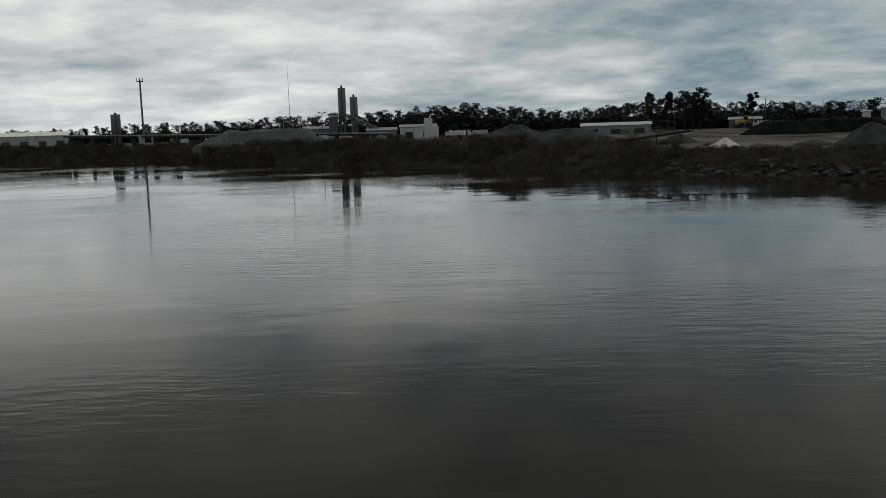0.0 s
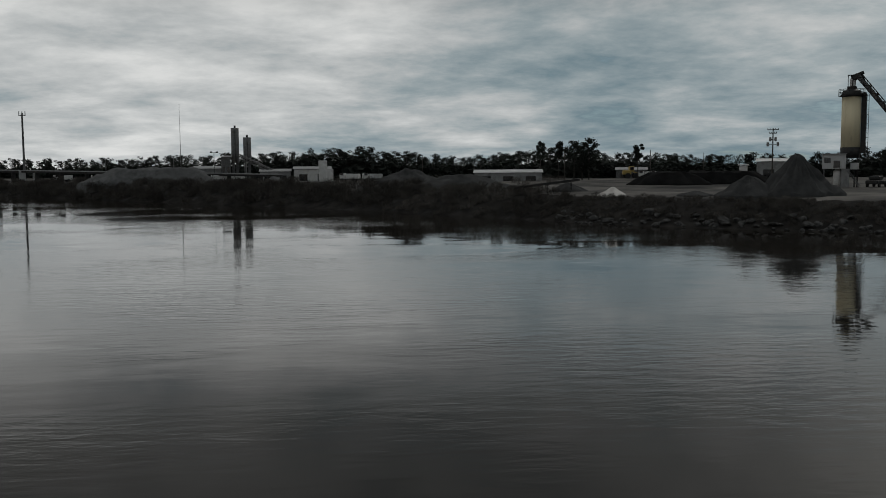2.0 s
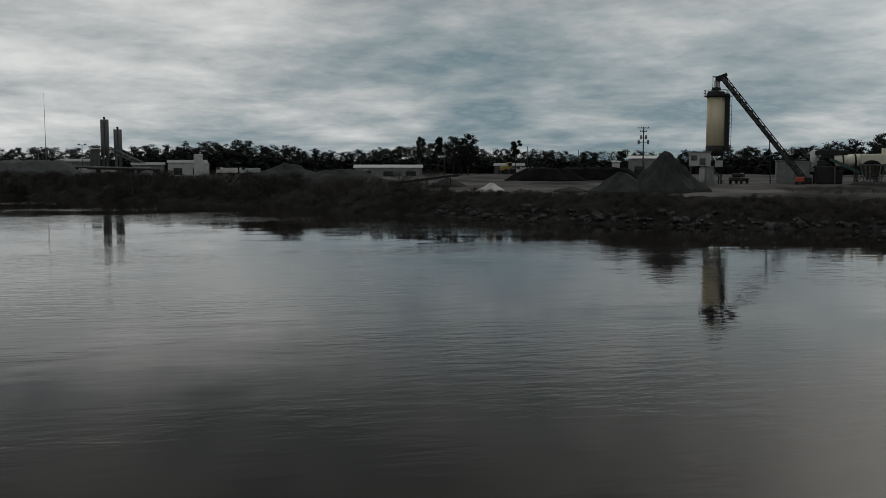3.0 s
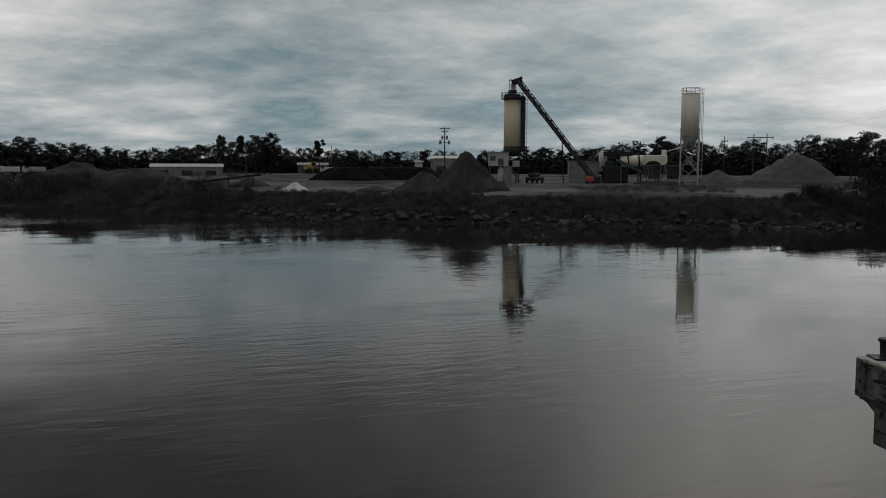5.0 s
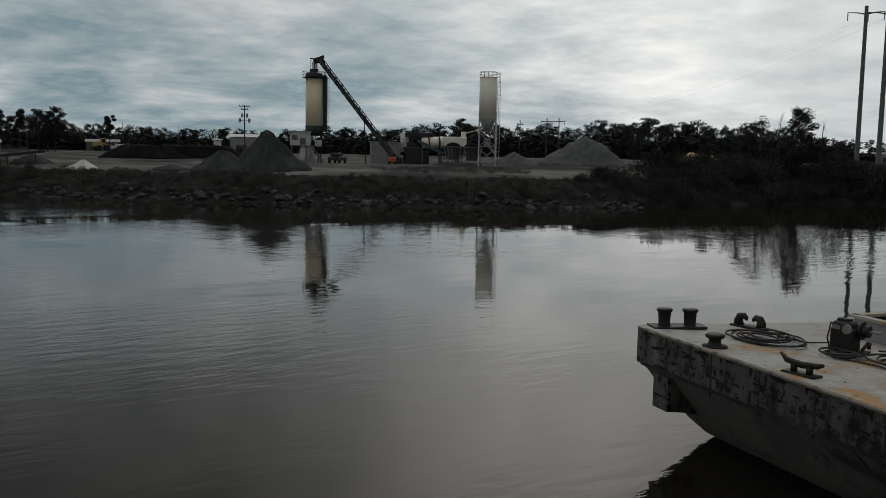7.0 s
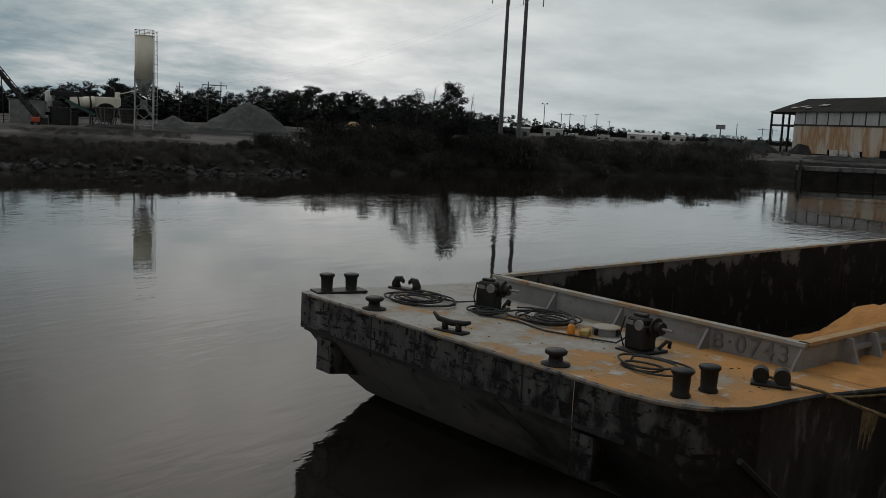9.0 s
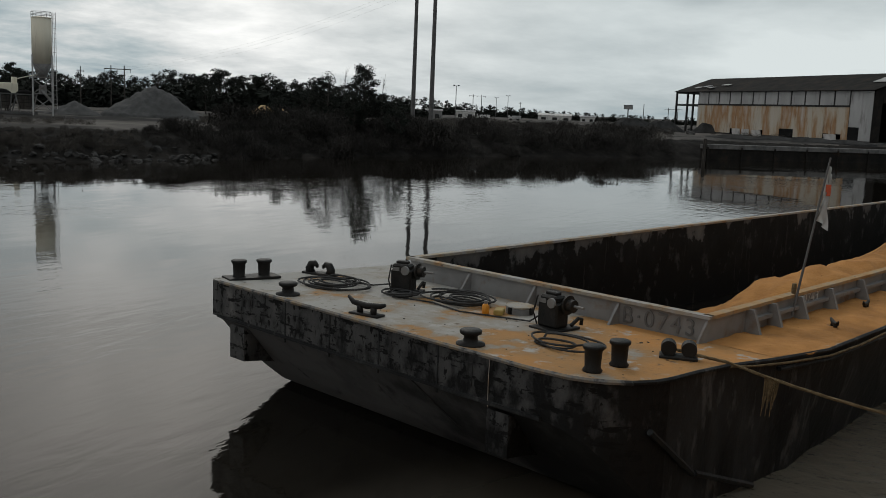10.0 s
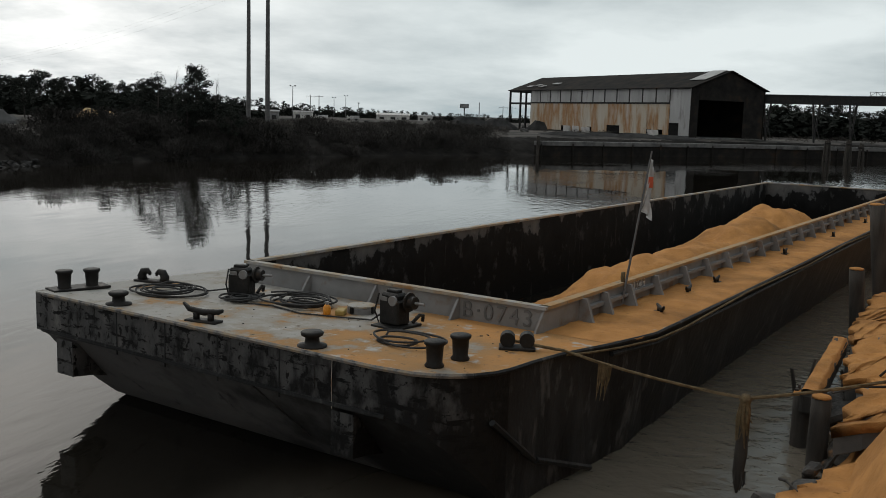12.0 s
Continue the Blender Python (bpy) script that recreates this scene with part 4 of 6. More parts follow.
def drum_mixer():
    t = thing("drum_mixer", "cream horizontal drum mixer with dark frame and burner", "mixer", at(21.0, 3.0))
    part("drum", cyl(B(), (-2.6, 0, 3.6), (1.0, 0, 3.9), 0.95, n=22), M_silo2, t, "cream rotating drum", True)
    part("drum_ring", cyl(B(), (-1.6, 0, 3.68), (-1.35, 0, 3.70), 1.05, n=22), M_dark, t)
    part("drum_ring", cyl(B(), (.2, 0, 3.83), (.45, 0, 3.85), 1.05, n=22), M_dark, t)
    part("dust_house", box(B(), (2.9, 1.0, 3.9), (4.4, 2.2, 1.8), bev=.1), M_silo2, t, "cream dust collector housing")
    part("stack", box(B(), (4.7, 1.0, 5.0), (0.75, .75, 1.4), bev=.04), M_silo2, t)
    part("hood", box(B(), (-3.2, 0.4, 5.0), (4.8, 1.6, 0.75), bev=.05), M_dark, t, "black burner hood")
    part("white_tank", lathe(B(), [(.7, 2.0), (.7, 5.2), (.4, 5.4)], 16, (-5.6, .6, 0)), M_paint, t, "white upright tank", True)
    bm = B()
    for x in (-5.6, -2.6, 0.6, 3.4):
        for y in (-.8, 1.4):
            box(bm, (x, y, 1.4), (.2, .2, 2.9))
        cyl(bm, (x, -.8, .3), (x + 1.6, -.8, 2.7), .06, n=5)
    box(bm, (-1, -.8, 2.75), (10, .2, .25))
    box(bm, (-1, 1.4, 2.75), (10, .2, .25))
    part("frame", bm, M_dark, t, "dark steel support frame")
    bm = B()
    box(bm, (-4.2, -1.5, 1.5), (2.6, 1.6, 2.8), bev=.1)
    box(bm, (-4.8, -1.6, 3.3), (1.2, 1.0, 1.0), bev=.1)
    box(bm, (-2.2, -1.3, 1.2), (1.2, 1.0, 2.2), bev=.1)
    part("burner", bm, M_dark, t, "dark burner and motor housing")
    part("pipe", tube(B(), [(4.9, .5, 5.4), (6.6, .5, 5.9), (8.0, .3, 6.2)], .07), M_silo2, t)
    return t


drum_mixer()


def feed_conveyor():
    t = thing("feed_conveyor", "short dark green belt conveyor", "conveyor", at(19.5, 0.0))
    part("belt_frame", box(B(), (0, 0, 2.85), (4.8, .7, .45), ry=26), M_green, t)
    part("leg", box(B(), (1.4, 0, 1.1), (.12, .6, 2.2)), M_lattice, t)
    part("leg", box(B(), (-1.4, 0, 1.7), (.12, .6, 3.4)), M_lattice, t)
    return t


feed_conveyor()


def feed_bin(x, y, lean):
    t = thing("feed_bin", "weathered timber and steel cold feed bin", "hopper", at(x, y), group="cold feed bins")
    bm = B()
    top, bot = [(-1.5, -1.2, 2.9), (1.5, -1.2, 2.9), (1.5, 1.2, 2.9), (-1.5, 1.2, 2.9)], [(-.7, -.6, .75), (.7, -.6, .75), (.7, .6, .75), (-.7, .6, .75)]
    a = [bm.verts.new(p) for p in top]
    b = [bm.verts.new(p) for p in bot]
    for i in range(4):
        bm.faces.new((a[i], b[i], b[(i + 1) % 4], a[(i + 1) % 4]))
    bm.faces.new(b)
    part("hopper", bm, M_dark, t)
    for k, (xs, tilt) in enumerate(((-1.45, 14), (-.95, 6), (-.4, 3), (.95, -6), (1.45, -14)) if lean else ((-1.2, 13), (1.2, -13))):
        part("stake", box(B(), (xs, -1.28, 1.6), (.17, .12, 2.75), ry=-tilt), M_lattice if lean else M_grey, t, "" if k else "grey weathered side stake")
    for k in range(4):
        part("board", box(B(), (0, -1.16, .95 + k * .52), (1.5 + .42 * k, .08, .44)), M_wood, t, "" if k else "dark weathered side board")
    bm = B()
    lathe(bm, [(1.35, 2.8), (1.2, 3.2), (.7, 3.55), (.2, 3.65)], 18)
    part("load", bm, M_coal, t, "black aggregate heaped in the bin", True)
    part("rim", box(B(), (0, -1.28, 2.95), (3.3, .14, .2)), M_lattice, t)
    part("rim", box(B(), (0, 1.28, 2.95), (3.3, .14, .2)), M_lattice, t)
    part("sill", box(B(), (0, -1.2, .18), (3.2, .25, .35)), M_lattice, t)
    part("sill", box(B(), (0, 1.2, .18), (3.2, .25, .35)), M_lattice, t)
    return t


feed_bin(22.9, -3.0, True)
feed_bin(26.0, -3.0, False)


def timber(m, L, label):
    solo("loose_beam", box(B(), (0, 0, .25), (L, .25, .22), ry=-14, bev=.02), M_lattice, label, "beam", m)


timber(at(20.8, -3.2), 2.2, "grey loose beam leaning on the yard")


def cement_silo():
    t = thing("cement_silo", "tall pale cylindrical silo on open steel legs", "silo", facing(40.37, 155))
    part("drum", lathe(B(), [(1.42, 7.6), (1.42, 14.3)], 32), M_silo2, t, "pale painted drum", True)
    part("cone", lathe(B(), [(0.35, 5.2), (1.42, 7.6)], 28), M_grey, t, "grey discharge cone", True)
    part("roof", lathe(B(), [(1.46, 14.3), (1.46, 14.4), (.3, 14.6)], 28), M_silo2, t)
    part("railing", rail_ring(1.4, 14.4, 15.2, 12), M_lattice, t, "top guard rail")
    for x in (-1.35, 1.35):
        for y in (-1.35, 1.35):
            part("leg", cyl(B(), (x, y, -.1), (x, y, 8.9), .11, n=8), M_sheet, t, "" if x > 0 else "pale painted leg")
    bm = B()
    for y in (-1.35, 1.35):
        for z in (0.6, 3.2, 5.6):
            cyl(bm, (-1.35, y, z), (1.35, y, z + 2.2), .06, n=5)
            cyl(bm, (1.35, y, z), (-1.35, y, z + 2.2), .06, n=5)
            cyl(bm, (-1.35, y, z), (1.35, y, z), .07, n=5)
    part("brace", bm, M_grey, t, "crossed steel braces")
    part("ladder", ladder(1.75, -.3, 1.0, 15.2, .45), M_paint, t, "pale caged ladder")
    part("ladder_cage", truss((1.75, -.35, 7.0), (1.75, -.35, 15.1), .6, .6, 18, .03), M_paint, t)
    part("hopper_box", box(B(), (0, 0, 3.8), (1.1, 1.1, 1.4), bev=.1), M_grey, t)
    part("screw", cyl(B(), (-.2, -.6, 3.8), (1.3, -1.2, 2.0), .2, n=8), M_grey, t)
    return t


cement_silo()


# heaps of aggregate
def heap(name, az, d, rx, ry, h, mat, label, seed=0, flat=0.0, furrow=0.0, turn=0.0, shoulder=None):
    n, k = 64, 22
    vs, fs = [(0, 0, h)], []
    for j in range(1, k + 1):
        q = j / k
        for i in range(n):
            a = 2 * math.pi * i / n
            w = 1 + 0.10 * math.sin(3 * a + seed) + 0.06 * math.sin(7 * a + seed * 2.3)
            z = h * max(0.0, (1 - max(0.0, q - flat) / (1 - flat)) ** 1.05)
            z += furrow * h * math.sin(a * 23 + seed + 2.2 * math.sin(a * 5) + 3 * q) * math.sin(math.pi * q) * 0.5
            z += 0.035 * h * math.sin(9 * q * math.cos(a) * rx / 3 + seed) * math.sin(7 * q * math.sin(a) * ry / 3 + seed)
            x, y = q * rx * w * math.cos(a), q * ry * w * math.sin(a)
            z += 0.16 * h * noise.noise((x * .42 + seed, y * .42, seed * 1.7)) * min(1.0, 3 * (1 - q)) + 0.05 * h * noise.noise((x * 1.3, y * 1.3, seed))
            if shoulder:
                sx, sh, sr = shoulder
                z = max(z, sh * h * max(0.0, 1 - math.hypot((x - sx), y) / sr))
            vs.append((x, y, z if j < k else -2.6))
    for i in range(n):
        fs.append((0, 1 + i, 1 + (i + 1) % n))
    for j in range(k - 1):
        o = 1 + j * n
        for i in range(n):
            fs.append((o + i, o + n + i, o + n + (i + 1) % n, o + (i + 1) % n))
    ob = raw(name, vs, fs, mat, True)
    ob.matrix_world = facing(az, d) @ Matrix.Rotation(radians(turn), 4, "Z")
    return tagged(ob, label, "heap")


heap("ballast_mound", 27.15, 121, 5.2, 5.0, 4.45, M_darkpile, "steep furrowed dark grey aggregate heap", 1.0, 0.12, 0.16)
heap("ballast_mound", 24.6, 119.5, 4.4, 4.0, 2.5, M_darkpile, "low dark grey aggregate heap with rounded crest", 2.0, 0.15, 0.07)
heap("ballast_mound", 46.2, 171, 8.6, 7.5, 5.0, M_gravel, "smooth conical mid-grey gravel heap", 3.0, 0.12)
heap("ballast_mound", 42.0, 168, 4.6, 4.0, 2.2, M_gravel, "low grey gravel heap beside the silo legs", 4.0, 0.1)
heap("white_pile", 16.83, 127, 2.0, 1.8, 1.05, M_white, "small white stone heap on the yard", 5.0, 0.1)
heap("aggregate_mound", 14.2, 138, 2.8, 2.4, 1.2, M_darkpile, "small dark grey aggregate heap", 6.0, 0.1)
heap("aggregate_mound", 21.6, 122, 2.4, 2.0, 0.6, M_darkpile, "small dark grey aggregate heap", 6.5, 0.1)
heap("aggregate_mound", 20.0, 176, 8.0, 4.0, 2.3, M_coal, "long black aggregate heap", 7.0, 0.45, 0.04)
heap("aggregate_mound", 22.6, 180, 11.0, 4.0, 2.3, M_coal, "long black aggregate heap", 8.0, 0.6, 0.05)
heap("brush_mound", 4.5, 166, 9.0, 8.0, 3.2, M_darkpile, "dark weedy earth mound behind the bank", 9.0, 0.1)
heap("brush_mound", 7.8, 160, 9.5, 7.0, 2.2, M_darkpile, "dark weedy earth mound behind the bank", 10.0, 0.3)
heap("ballast_mound", -10.2, 240, 17.5, 8.0, 3.7, M_gravel, "long flat-topped pale grey gravel heap", 11.0, 0.55)
heap("ballast_mound", -3.6, 205, 4.0, 4.0, 1.8, M_gravel, "small grey gravel heap", 12.0, 0.1)
M_tan = material("tan_sand", [(0.3, (0.30, 0.20, 0.10)), (0.7, (0.42, 0.29, 0.15))], 0.5, 0.95, second=(g(0.2, .1), 0.3, .5, .65), bump=0.5, bump_scale=6)
heap("tan_pile", 52.9, 188, 5.8, 5.0, 2.5, M_tan, "tan sand heap behind the brush", 13.0, 0.3)
heap("earth_mound", 54.9, 192, 4.4, 4.0, 2.2, M_rock, "pale rubble heap behind the brush", 14.0, 0.3, 0.1)
for k, (a, d, r, h) in enumerate(((78.9, 262, 5, 2.4), (82.5, 212, 6, .8), (84.5, 210, 7, .9), (86.5, 211, 6, .8), (80.5, 208, 6, .7), (76.3, 255, 6, 2.6), (74.5, 300, 9, 3.0))):
    heap("earth_mound", a, d, r, r * .5, h, M_darkpile, "dark rubble heap in front of the old warehouse", 20.0 + k, 0.3, 0.1)


# belt conveyor lying across the yard
def stacker():
    t = thing("stacker_conveyor", "long low dark belt conveyor on the yard", "conveyor", facing(12.9, 136))
    part("belt_frame", box(B(), (0, 0, 1.35), (9.4, .7, .35), ry=-7), M_dark, t)
    for x in (-3.4, 0, 3.4):
        part("leg", box(B(), (x, 0, .5 + x * .06), (.14, .7, 1.3 + x * .12)), M_dark, t)
    return t


stacker()

# ---- the concrete works and the flat land beyond ----
def flat_shed(az0, az1, d, z0, z1, label, wall=None, roof=None, depth=10, name="shed"):
    az, w = (az0 + az1) / 2, d * radians(az1 - az0)
    t = thing(name, label, "building", facing(az, d))
    zb = gz(pol(az, d))
    h = z1 - zb
    part("wall", box(B(), (0, depth / 2, h / 2 - .2), (w, depth, h + .2)), wall or M_sheet, t)
    bm = B()
    n = 2
    r = [bm.verts.new(p) for p in ((-w / 2 - .3, -.3, h), (w / 2 + .3, -.3, h), (w / 2 + .3, depth / 2, h + depth * .07), (-w / 2 - .3, depth / 2, h + depth * .07), (w / 2 + .3, depth + .3, h), (-w / 2 - .3, depth + .3, h))]
    bm.faces.new((r[0], r[1], r[2], r[3]))
    bm.faces.new((r[3], r[2], r[4], r[5]))
    bm.faces.new((r[0], r[3], r[5]))
    bm.faces.new((r[1], r[4], r[2]))
    bm.faces.new((r[5], r[4], r[1], r[0]))
    part("roof", bm, roof or M_roof, t)
    # dark panels on the wall paint in the shade of open bays
    k = max(2, int(w / 5))
    for i in range(k):
        part("bay_door", box(B(), (-w / 2 + (i + .5) * w / k, -.03, h * .32), (w / k * .45, .06, h * .55)), M_glass_gap, t, "dark panel for the shaded inside of an open bay")
    return t


flat_shed(-27.0, -21.4, 340, 3.4, zt(340, .12), "long low shed with cream roof", M_sheet, M_silo2, 18)
flat_shed(-8.2, -6.4, 262, 3.4, zt(262, .02), "low pale works shed", M_greywall, M_roof)
flat_shed(-4.4, -2.6, 250, 3.4, zt(250, -.18), "low grey works shed", M_greywall, M_roof)
flat_shed(-2.4, -.2, 246, 3.4, zt(246, -.05), "pale works office with flat roof", M_paint, M_roof)
flat_shed(8.5, 12.6, 225, 3.4, zt(225, -.34), "long pale-roofed low shed", M_greywall, M_sheet)
flat_shed(17.0, 18.8, 270, 3.4, zt(270, -.22), "low grey shed behind the yard", M_lattice, M_roof)
flat_shed(25.0, 27.6, 212, 3.4, zt(212, .22), "grey sheet-metal shed with pale roof", M_greywall, M_paint, 9)
flat_shed(24.05, 24.5, 206, 3.4, zt(206, .0), "small white site cabin", M_paint, M_roof, 3, "site_cabin")
flat_shed(62.0, 63.2, 330, 3.4, zt(330, -.1), "small brown house beyond the pylons", M_greywall, M_roof, 8, "house")
flat_shed(64.0, 65.2, 420, 3.4, zt(420, -.08), "small pale house beyond the river flats", M_paint, M_roof, 8, "house")
flat_shed(69.0, 71.0, 520, 3.4, zt(520, -.1), "long white low store far off", M_paint, M_paint, 14, "store")
flat_shed(71.5, 72.4, 500, 3.4, zt(500, -.12), "white low store far off", M_paint, M_roof, 10, "store")


def covered_belt():
    """The long pale covered belt on trestles."""
    a, b = pol(-21.6, 322), pol(-3.2, 228)
    za, zb = zt(322, .08), zt(228, -.36)
    t = thing("covered_conveyor", "long pale covered conveyor on low trestles", "conveyor")
    d = Vector((b.x - a.x, b.y - a.y, zb - za))
    rz = math.degrees(math.atan2(d.y, d.x))
    tilt = math.degrees(math.asin(d.z / d.length))
    c = (a + b) / 2
    part("gallery", box(B(), (c.x, c.y, (za + zb) / 2 - .35), (d.length, 1.6, .5), rz=rz, ry=-tilt), M_dark, t)
    part("cover", box(B(), (c.x, c.y, (za + zb) / 2), (d.length, 1.9, .22), rz=rz, ry=-tilt), M_roof, t, "pale sheet cover")
    for i in range(13):
        q = a.lerp(b, (i + .4) / 13)
        z1 = za + (zb - za) * (i + .4) / 13 - .5
        z0 = gz(q) - .2
        part("trestle", box(B(), (q.x, q.y, (z0 + z1) / 2), (.4, 1.2, z1 - z0), rz=rz), M_dark, t)


covered_belt()


def cement_tower(az, d, w, top, label, rows=2):
    t = thing("cement_silo", label, "silo", facing(az, d))
    h = top - gz(pol(az, d))
    for i in range(rows):
        x = (i - (rows - 1) / 2) * w
        part("drum", lathe(B(), [(w * .5, 5.0), (w * .5, h - .15), (w * .46, h)], 16, (x, 0, 0)), M_grey, t, "weathered grey drum", True)
        part("leg", box(B(), (x, 0, 2.5), (w * .7, .5, 5.4)), M_lattice, t)
    part("vent_box", box(B(), (0, 0, h + .3), (w * .5, .6, .7)), M_dark, t)
    return t


cement_tower(-5.82, 262, 1.05, zt(262, 2.4), "tall grey twin cement silo")
cement_tower(-5.12, 262, 1.05, zt(262, 1.85), "shorter grey twin cement silo")
cement_tower(-18.85, 400, 1.9, zt(400, 1.2), "distant grey twin silo above the trees")
flat_shed(-6.65, -6.1, 258, 3.4, zt(258, .72), "tall grey batching house", M_lattice, M_roof, 4, "batch_house")


def batch_conveyor():
    t = thing("batch_conveyor", "inclined lattice conveyor of the concrete works", "conveyor")
    a, b = pol(-5.6, 257, zt(257, .75)), pol(-3.0, 252, zt(252, -.5))
    part("truss_frame", truss(a, b, 1.2, .9, 14, .09), M_lattice, t)
    part("belt", box(B(), (a + b) / 2, ((b - a).length, .8, .2), rz=math.degrees(math.atan2(b.y - a.y, b.x - a.x)), ry=math.degrees(math.asin((a.z - b.z) / (b - a).length))), M_dark, t)
    for k in (.15, .5, .8):
        q = a.lerp(b, k)
        part("leg", box(B(), (q.x, q.y, (gz(q) + q.z) / 2 - .2), (.2, .8, q.z - gz(q))), M_lattice, t)


batch_conveyor()


def white_tank():
    t = thing("white_tank", "white upright block tank beside a low office", "tank", facing(-.68, 238))
    part("tower", box(B(), (0, 0, 2.6), (2.1, 2.1, zt(238, .38) - 3.4 + .4), bev=.1), M_paint, t)
    part("annex", box(B(), (1.8, 0, 1.5), (1.6, 1.8, 3.4), bev=.05), M_paint, t)


white_tank()


def pole(az, d, top, label, r=.14, name="utility_pole", arms=(), boxes=(), mat=None, base=True):
    t = thing(name, label, "pole", facing(az, d))
    h = top - gz(pol(az, d))
    part("shaft", cyl(B(), (0, 0, -.3), (0, 0, h), r, r * .6, 8), mat or M_wood, t)
    for z, w in arms:
        arm = part("crossarm", box(B(), (0, -.1, h - z), (w, .12, .14)), mat or M_wood, t)
        for s in (-.45, -.2, .2, .45):
            part("insulator", lathe(B(), [(.05, 0), (.08, .1), (.05, .22)], 6, (s * w, -.1, h - z + .07)), M_grey, arm)
    for z, w in boxes:
        rack = part("rack", box(B(), (0, -.25, h - z + .35), (w, .1, .1)), M_grey, t)
        for s in (-w / 2, w / 2):
            part("transformer", lathe(B(), [(.2, 0), (.24, .05), (.24, .75), (.1, .85)], 10, (s, -.3, h - z)), M_grey, rack)
    return t


pole(25.85, 200, zt(200, 2.1), "wooden utility pole with transformers", .17, arms=((.3, 2.2), (1.0, 1.4)), boxes=((3.6, 1.9), (2.6, 1.0)))
pole(17.0 + 2.0, 215, zt(215, .95), "bare wooden utility pole", .12)
pole(22.05, 230, zt(230, .75), "bare wooden utility pole", .1)
pole(13.95, 215, zt(215, .8), "bare wooden utility pole", .13)
pole(8.9, 240, zt(240, .4), "bare wooden utility pole", .1)
pole(5.35, 250, zt(250, .75), "bare wooden utility pole", .1)
pole(42.35, 205, zt(205, 1.55), "wooden utility pole with short arm", .12, arms=((1.0, 1.4),))
pole(75.2, 380, zt(380, .8), "bare steel pole far off", .2, mat=M_lattice)
pole(67.9, 480, zt(480, .6), "bare steel pole far off", .2, arms=((.5, 1.5),), mat=M_lattice)


def lamp_mast(az, d, top, label, heads=2, r=.13):
    t = thing("floodlight_mast", label, "light mast", facing(az, d), group="floodlight masts")
    h = top - gz(pol(az, d))
    part("shaft", cyl(B(), (0, 0, -.3), (0, 0, h), r, r * .6, 8), M_lattice, t)
    bar = part("bar", box(B(), (0, 0, h), (1.9, .1, .12)), M_lattice, t)
    for i in range(heads):
        part("lamp_head", box(B(), (-.8 + 1.6 * i / max(1, heads - 1), -.2, h + .15), (.55, .35, .35), bev=.05), M_dark, bar)


lamp_mast(64.0, 330, zt(330, 1.42), "steel floodlight mast with two lamp heads", 2, .17)
lamp_mast(66.45, 520, zt(520, .82), "distant steel floodlight mast", 2, .18)
lamp_mast(67.15, 500, zt(500, .95), "distant steel floodlight mast", 2, .18)
lamp_mast(-13.1, 290, zt(290, .62), "slim yard floodlight mast", 2)
lamp_mast(-9.35, 262, zt(262, .75), "slim yard floodlight mast", 2)
lamp_mast(-7.05, 262, zt(262, .95), "slim yard floodlight mast", 2)


def radio_mast(az, d, top, label, r, ears):
    t = thing("radio_mast", label, "mast", facing(az, d))
    h = top - gz(pol(az, d))
    part("shaft", cyl(B(), (0, 0, -.3), (0, 0, h), r, r * .75 if ears else .02, 10), M_lattice, t)
    if ears:
        head = part("head_bar", box(B(), (0, 0, h - .6), (1.9, .2, .25)), M_lattice, t)
        for s in (-.8, 0, .8):
            part("panel_antenna", box(B(), (s, 0, h - .1), (.22, .2, 1.2)), M_sheet, head)
        for s, w in ((-.6, 1.8), (2.9, 1.6)):
            part("equipment_hut", box(B(), (s, 0, 1.7), (w, 2, 3.6), bev=.05), M_sheet, t)


radio_mast(-17.37, 292, zt(292, 3.14), "tall steel radio mast with panel antennas", .32, True)
radio_mast(-8.95, 262, zt(262, 3.82), "very thin tall whip antenna mast", .11, False)


def h_frame(az, d, top, w, label, r=.14):
    t = thing("power_line_frame", label, "pylon", facing(az, d))
    h = top - gz(pol(az, d))
    for s in (-w / 2, w / 2):
        part("post", cyl(B(), (s, 0, -.3), (s, 0, h), r, r * .75, 8), M_wood, t)
    arm = part("crossarm", box(B(), (0, 0, h - .9), (w * 2.0, .2, .22)), M_wood, t)
    for s in (-w * .95, 0, w * .95):
        part("insulator", cyl(B(), (s, 0, h - .95), (s, 0, h - 1.8), .07, n=6), M_grey, arm)


h_frame(44.33, 262, zt(262, 1.68), 3.3, "wooden H-frame power pylon behind the gravel heap", .16)
h_frame(65.3, 620, zt(620, .95), 5.5, "distant wooden H-frame power pylon", .25)
h_frame(76.9, 640, zt(640, .62), 6.0, "distant wooden H-frame power pylon", .25)


def tall_pole(az, d, top, label):
    t = thing("transmission_pole", label, "pylon", facing(az, d))
    h = top - gz(pol(az, d))
    part("shaft", cyl(B(), (0, 0, -.3), (0, 0, h), .46, .32, 14), M_lattice, t, "dark weathered steel shaft")
    for s, z in ((1, 1.2), (-1, 1.2)):
        arm = part("arm", tube(B(), [(0, 0, h - z - .3), (s * 1.6, 0, h - z), (s * 3.2, 0, h - z + .1)], [.14, .1, .06], 6), M_lattice, t)
        part("insulator", cyl(B(), (s * 3.1, 0, h - z), (s * 3.1, 0, h - z - 1.4), .09, n=6), M_grey, arm)
    return h


P1, P2 = pol(61.42, 192), pol(62.52, 178)
tall_pole(61.42, 192, zt(192, 7.9), "tall dark steel transmission pole on the far bank")
tall_pole(62.52, 178, zt(178, 7.9), "tall dark steel transmission pole on the far bank")


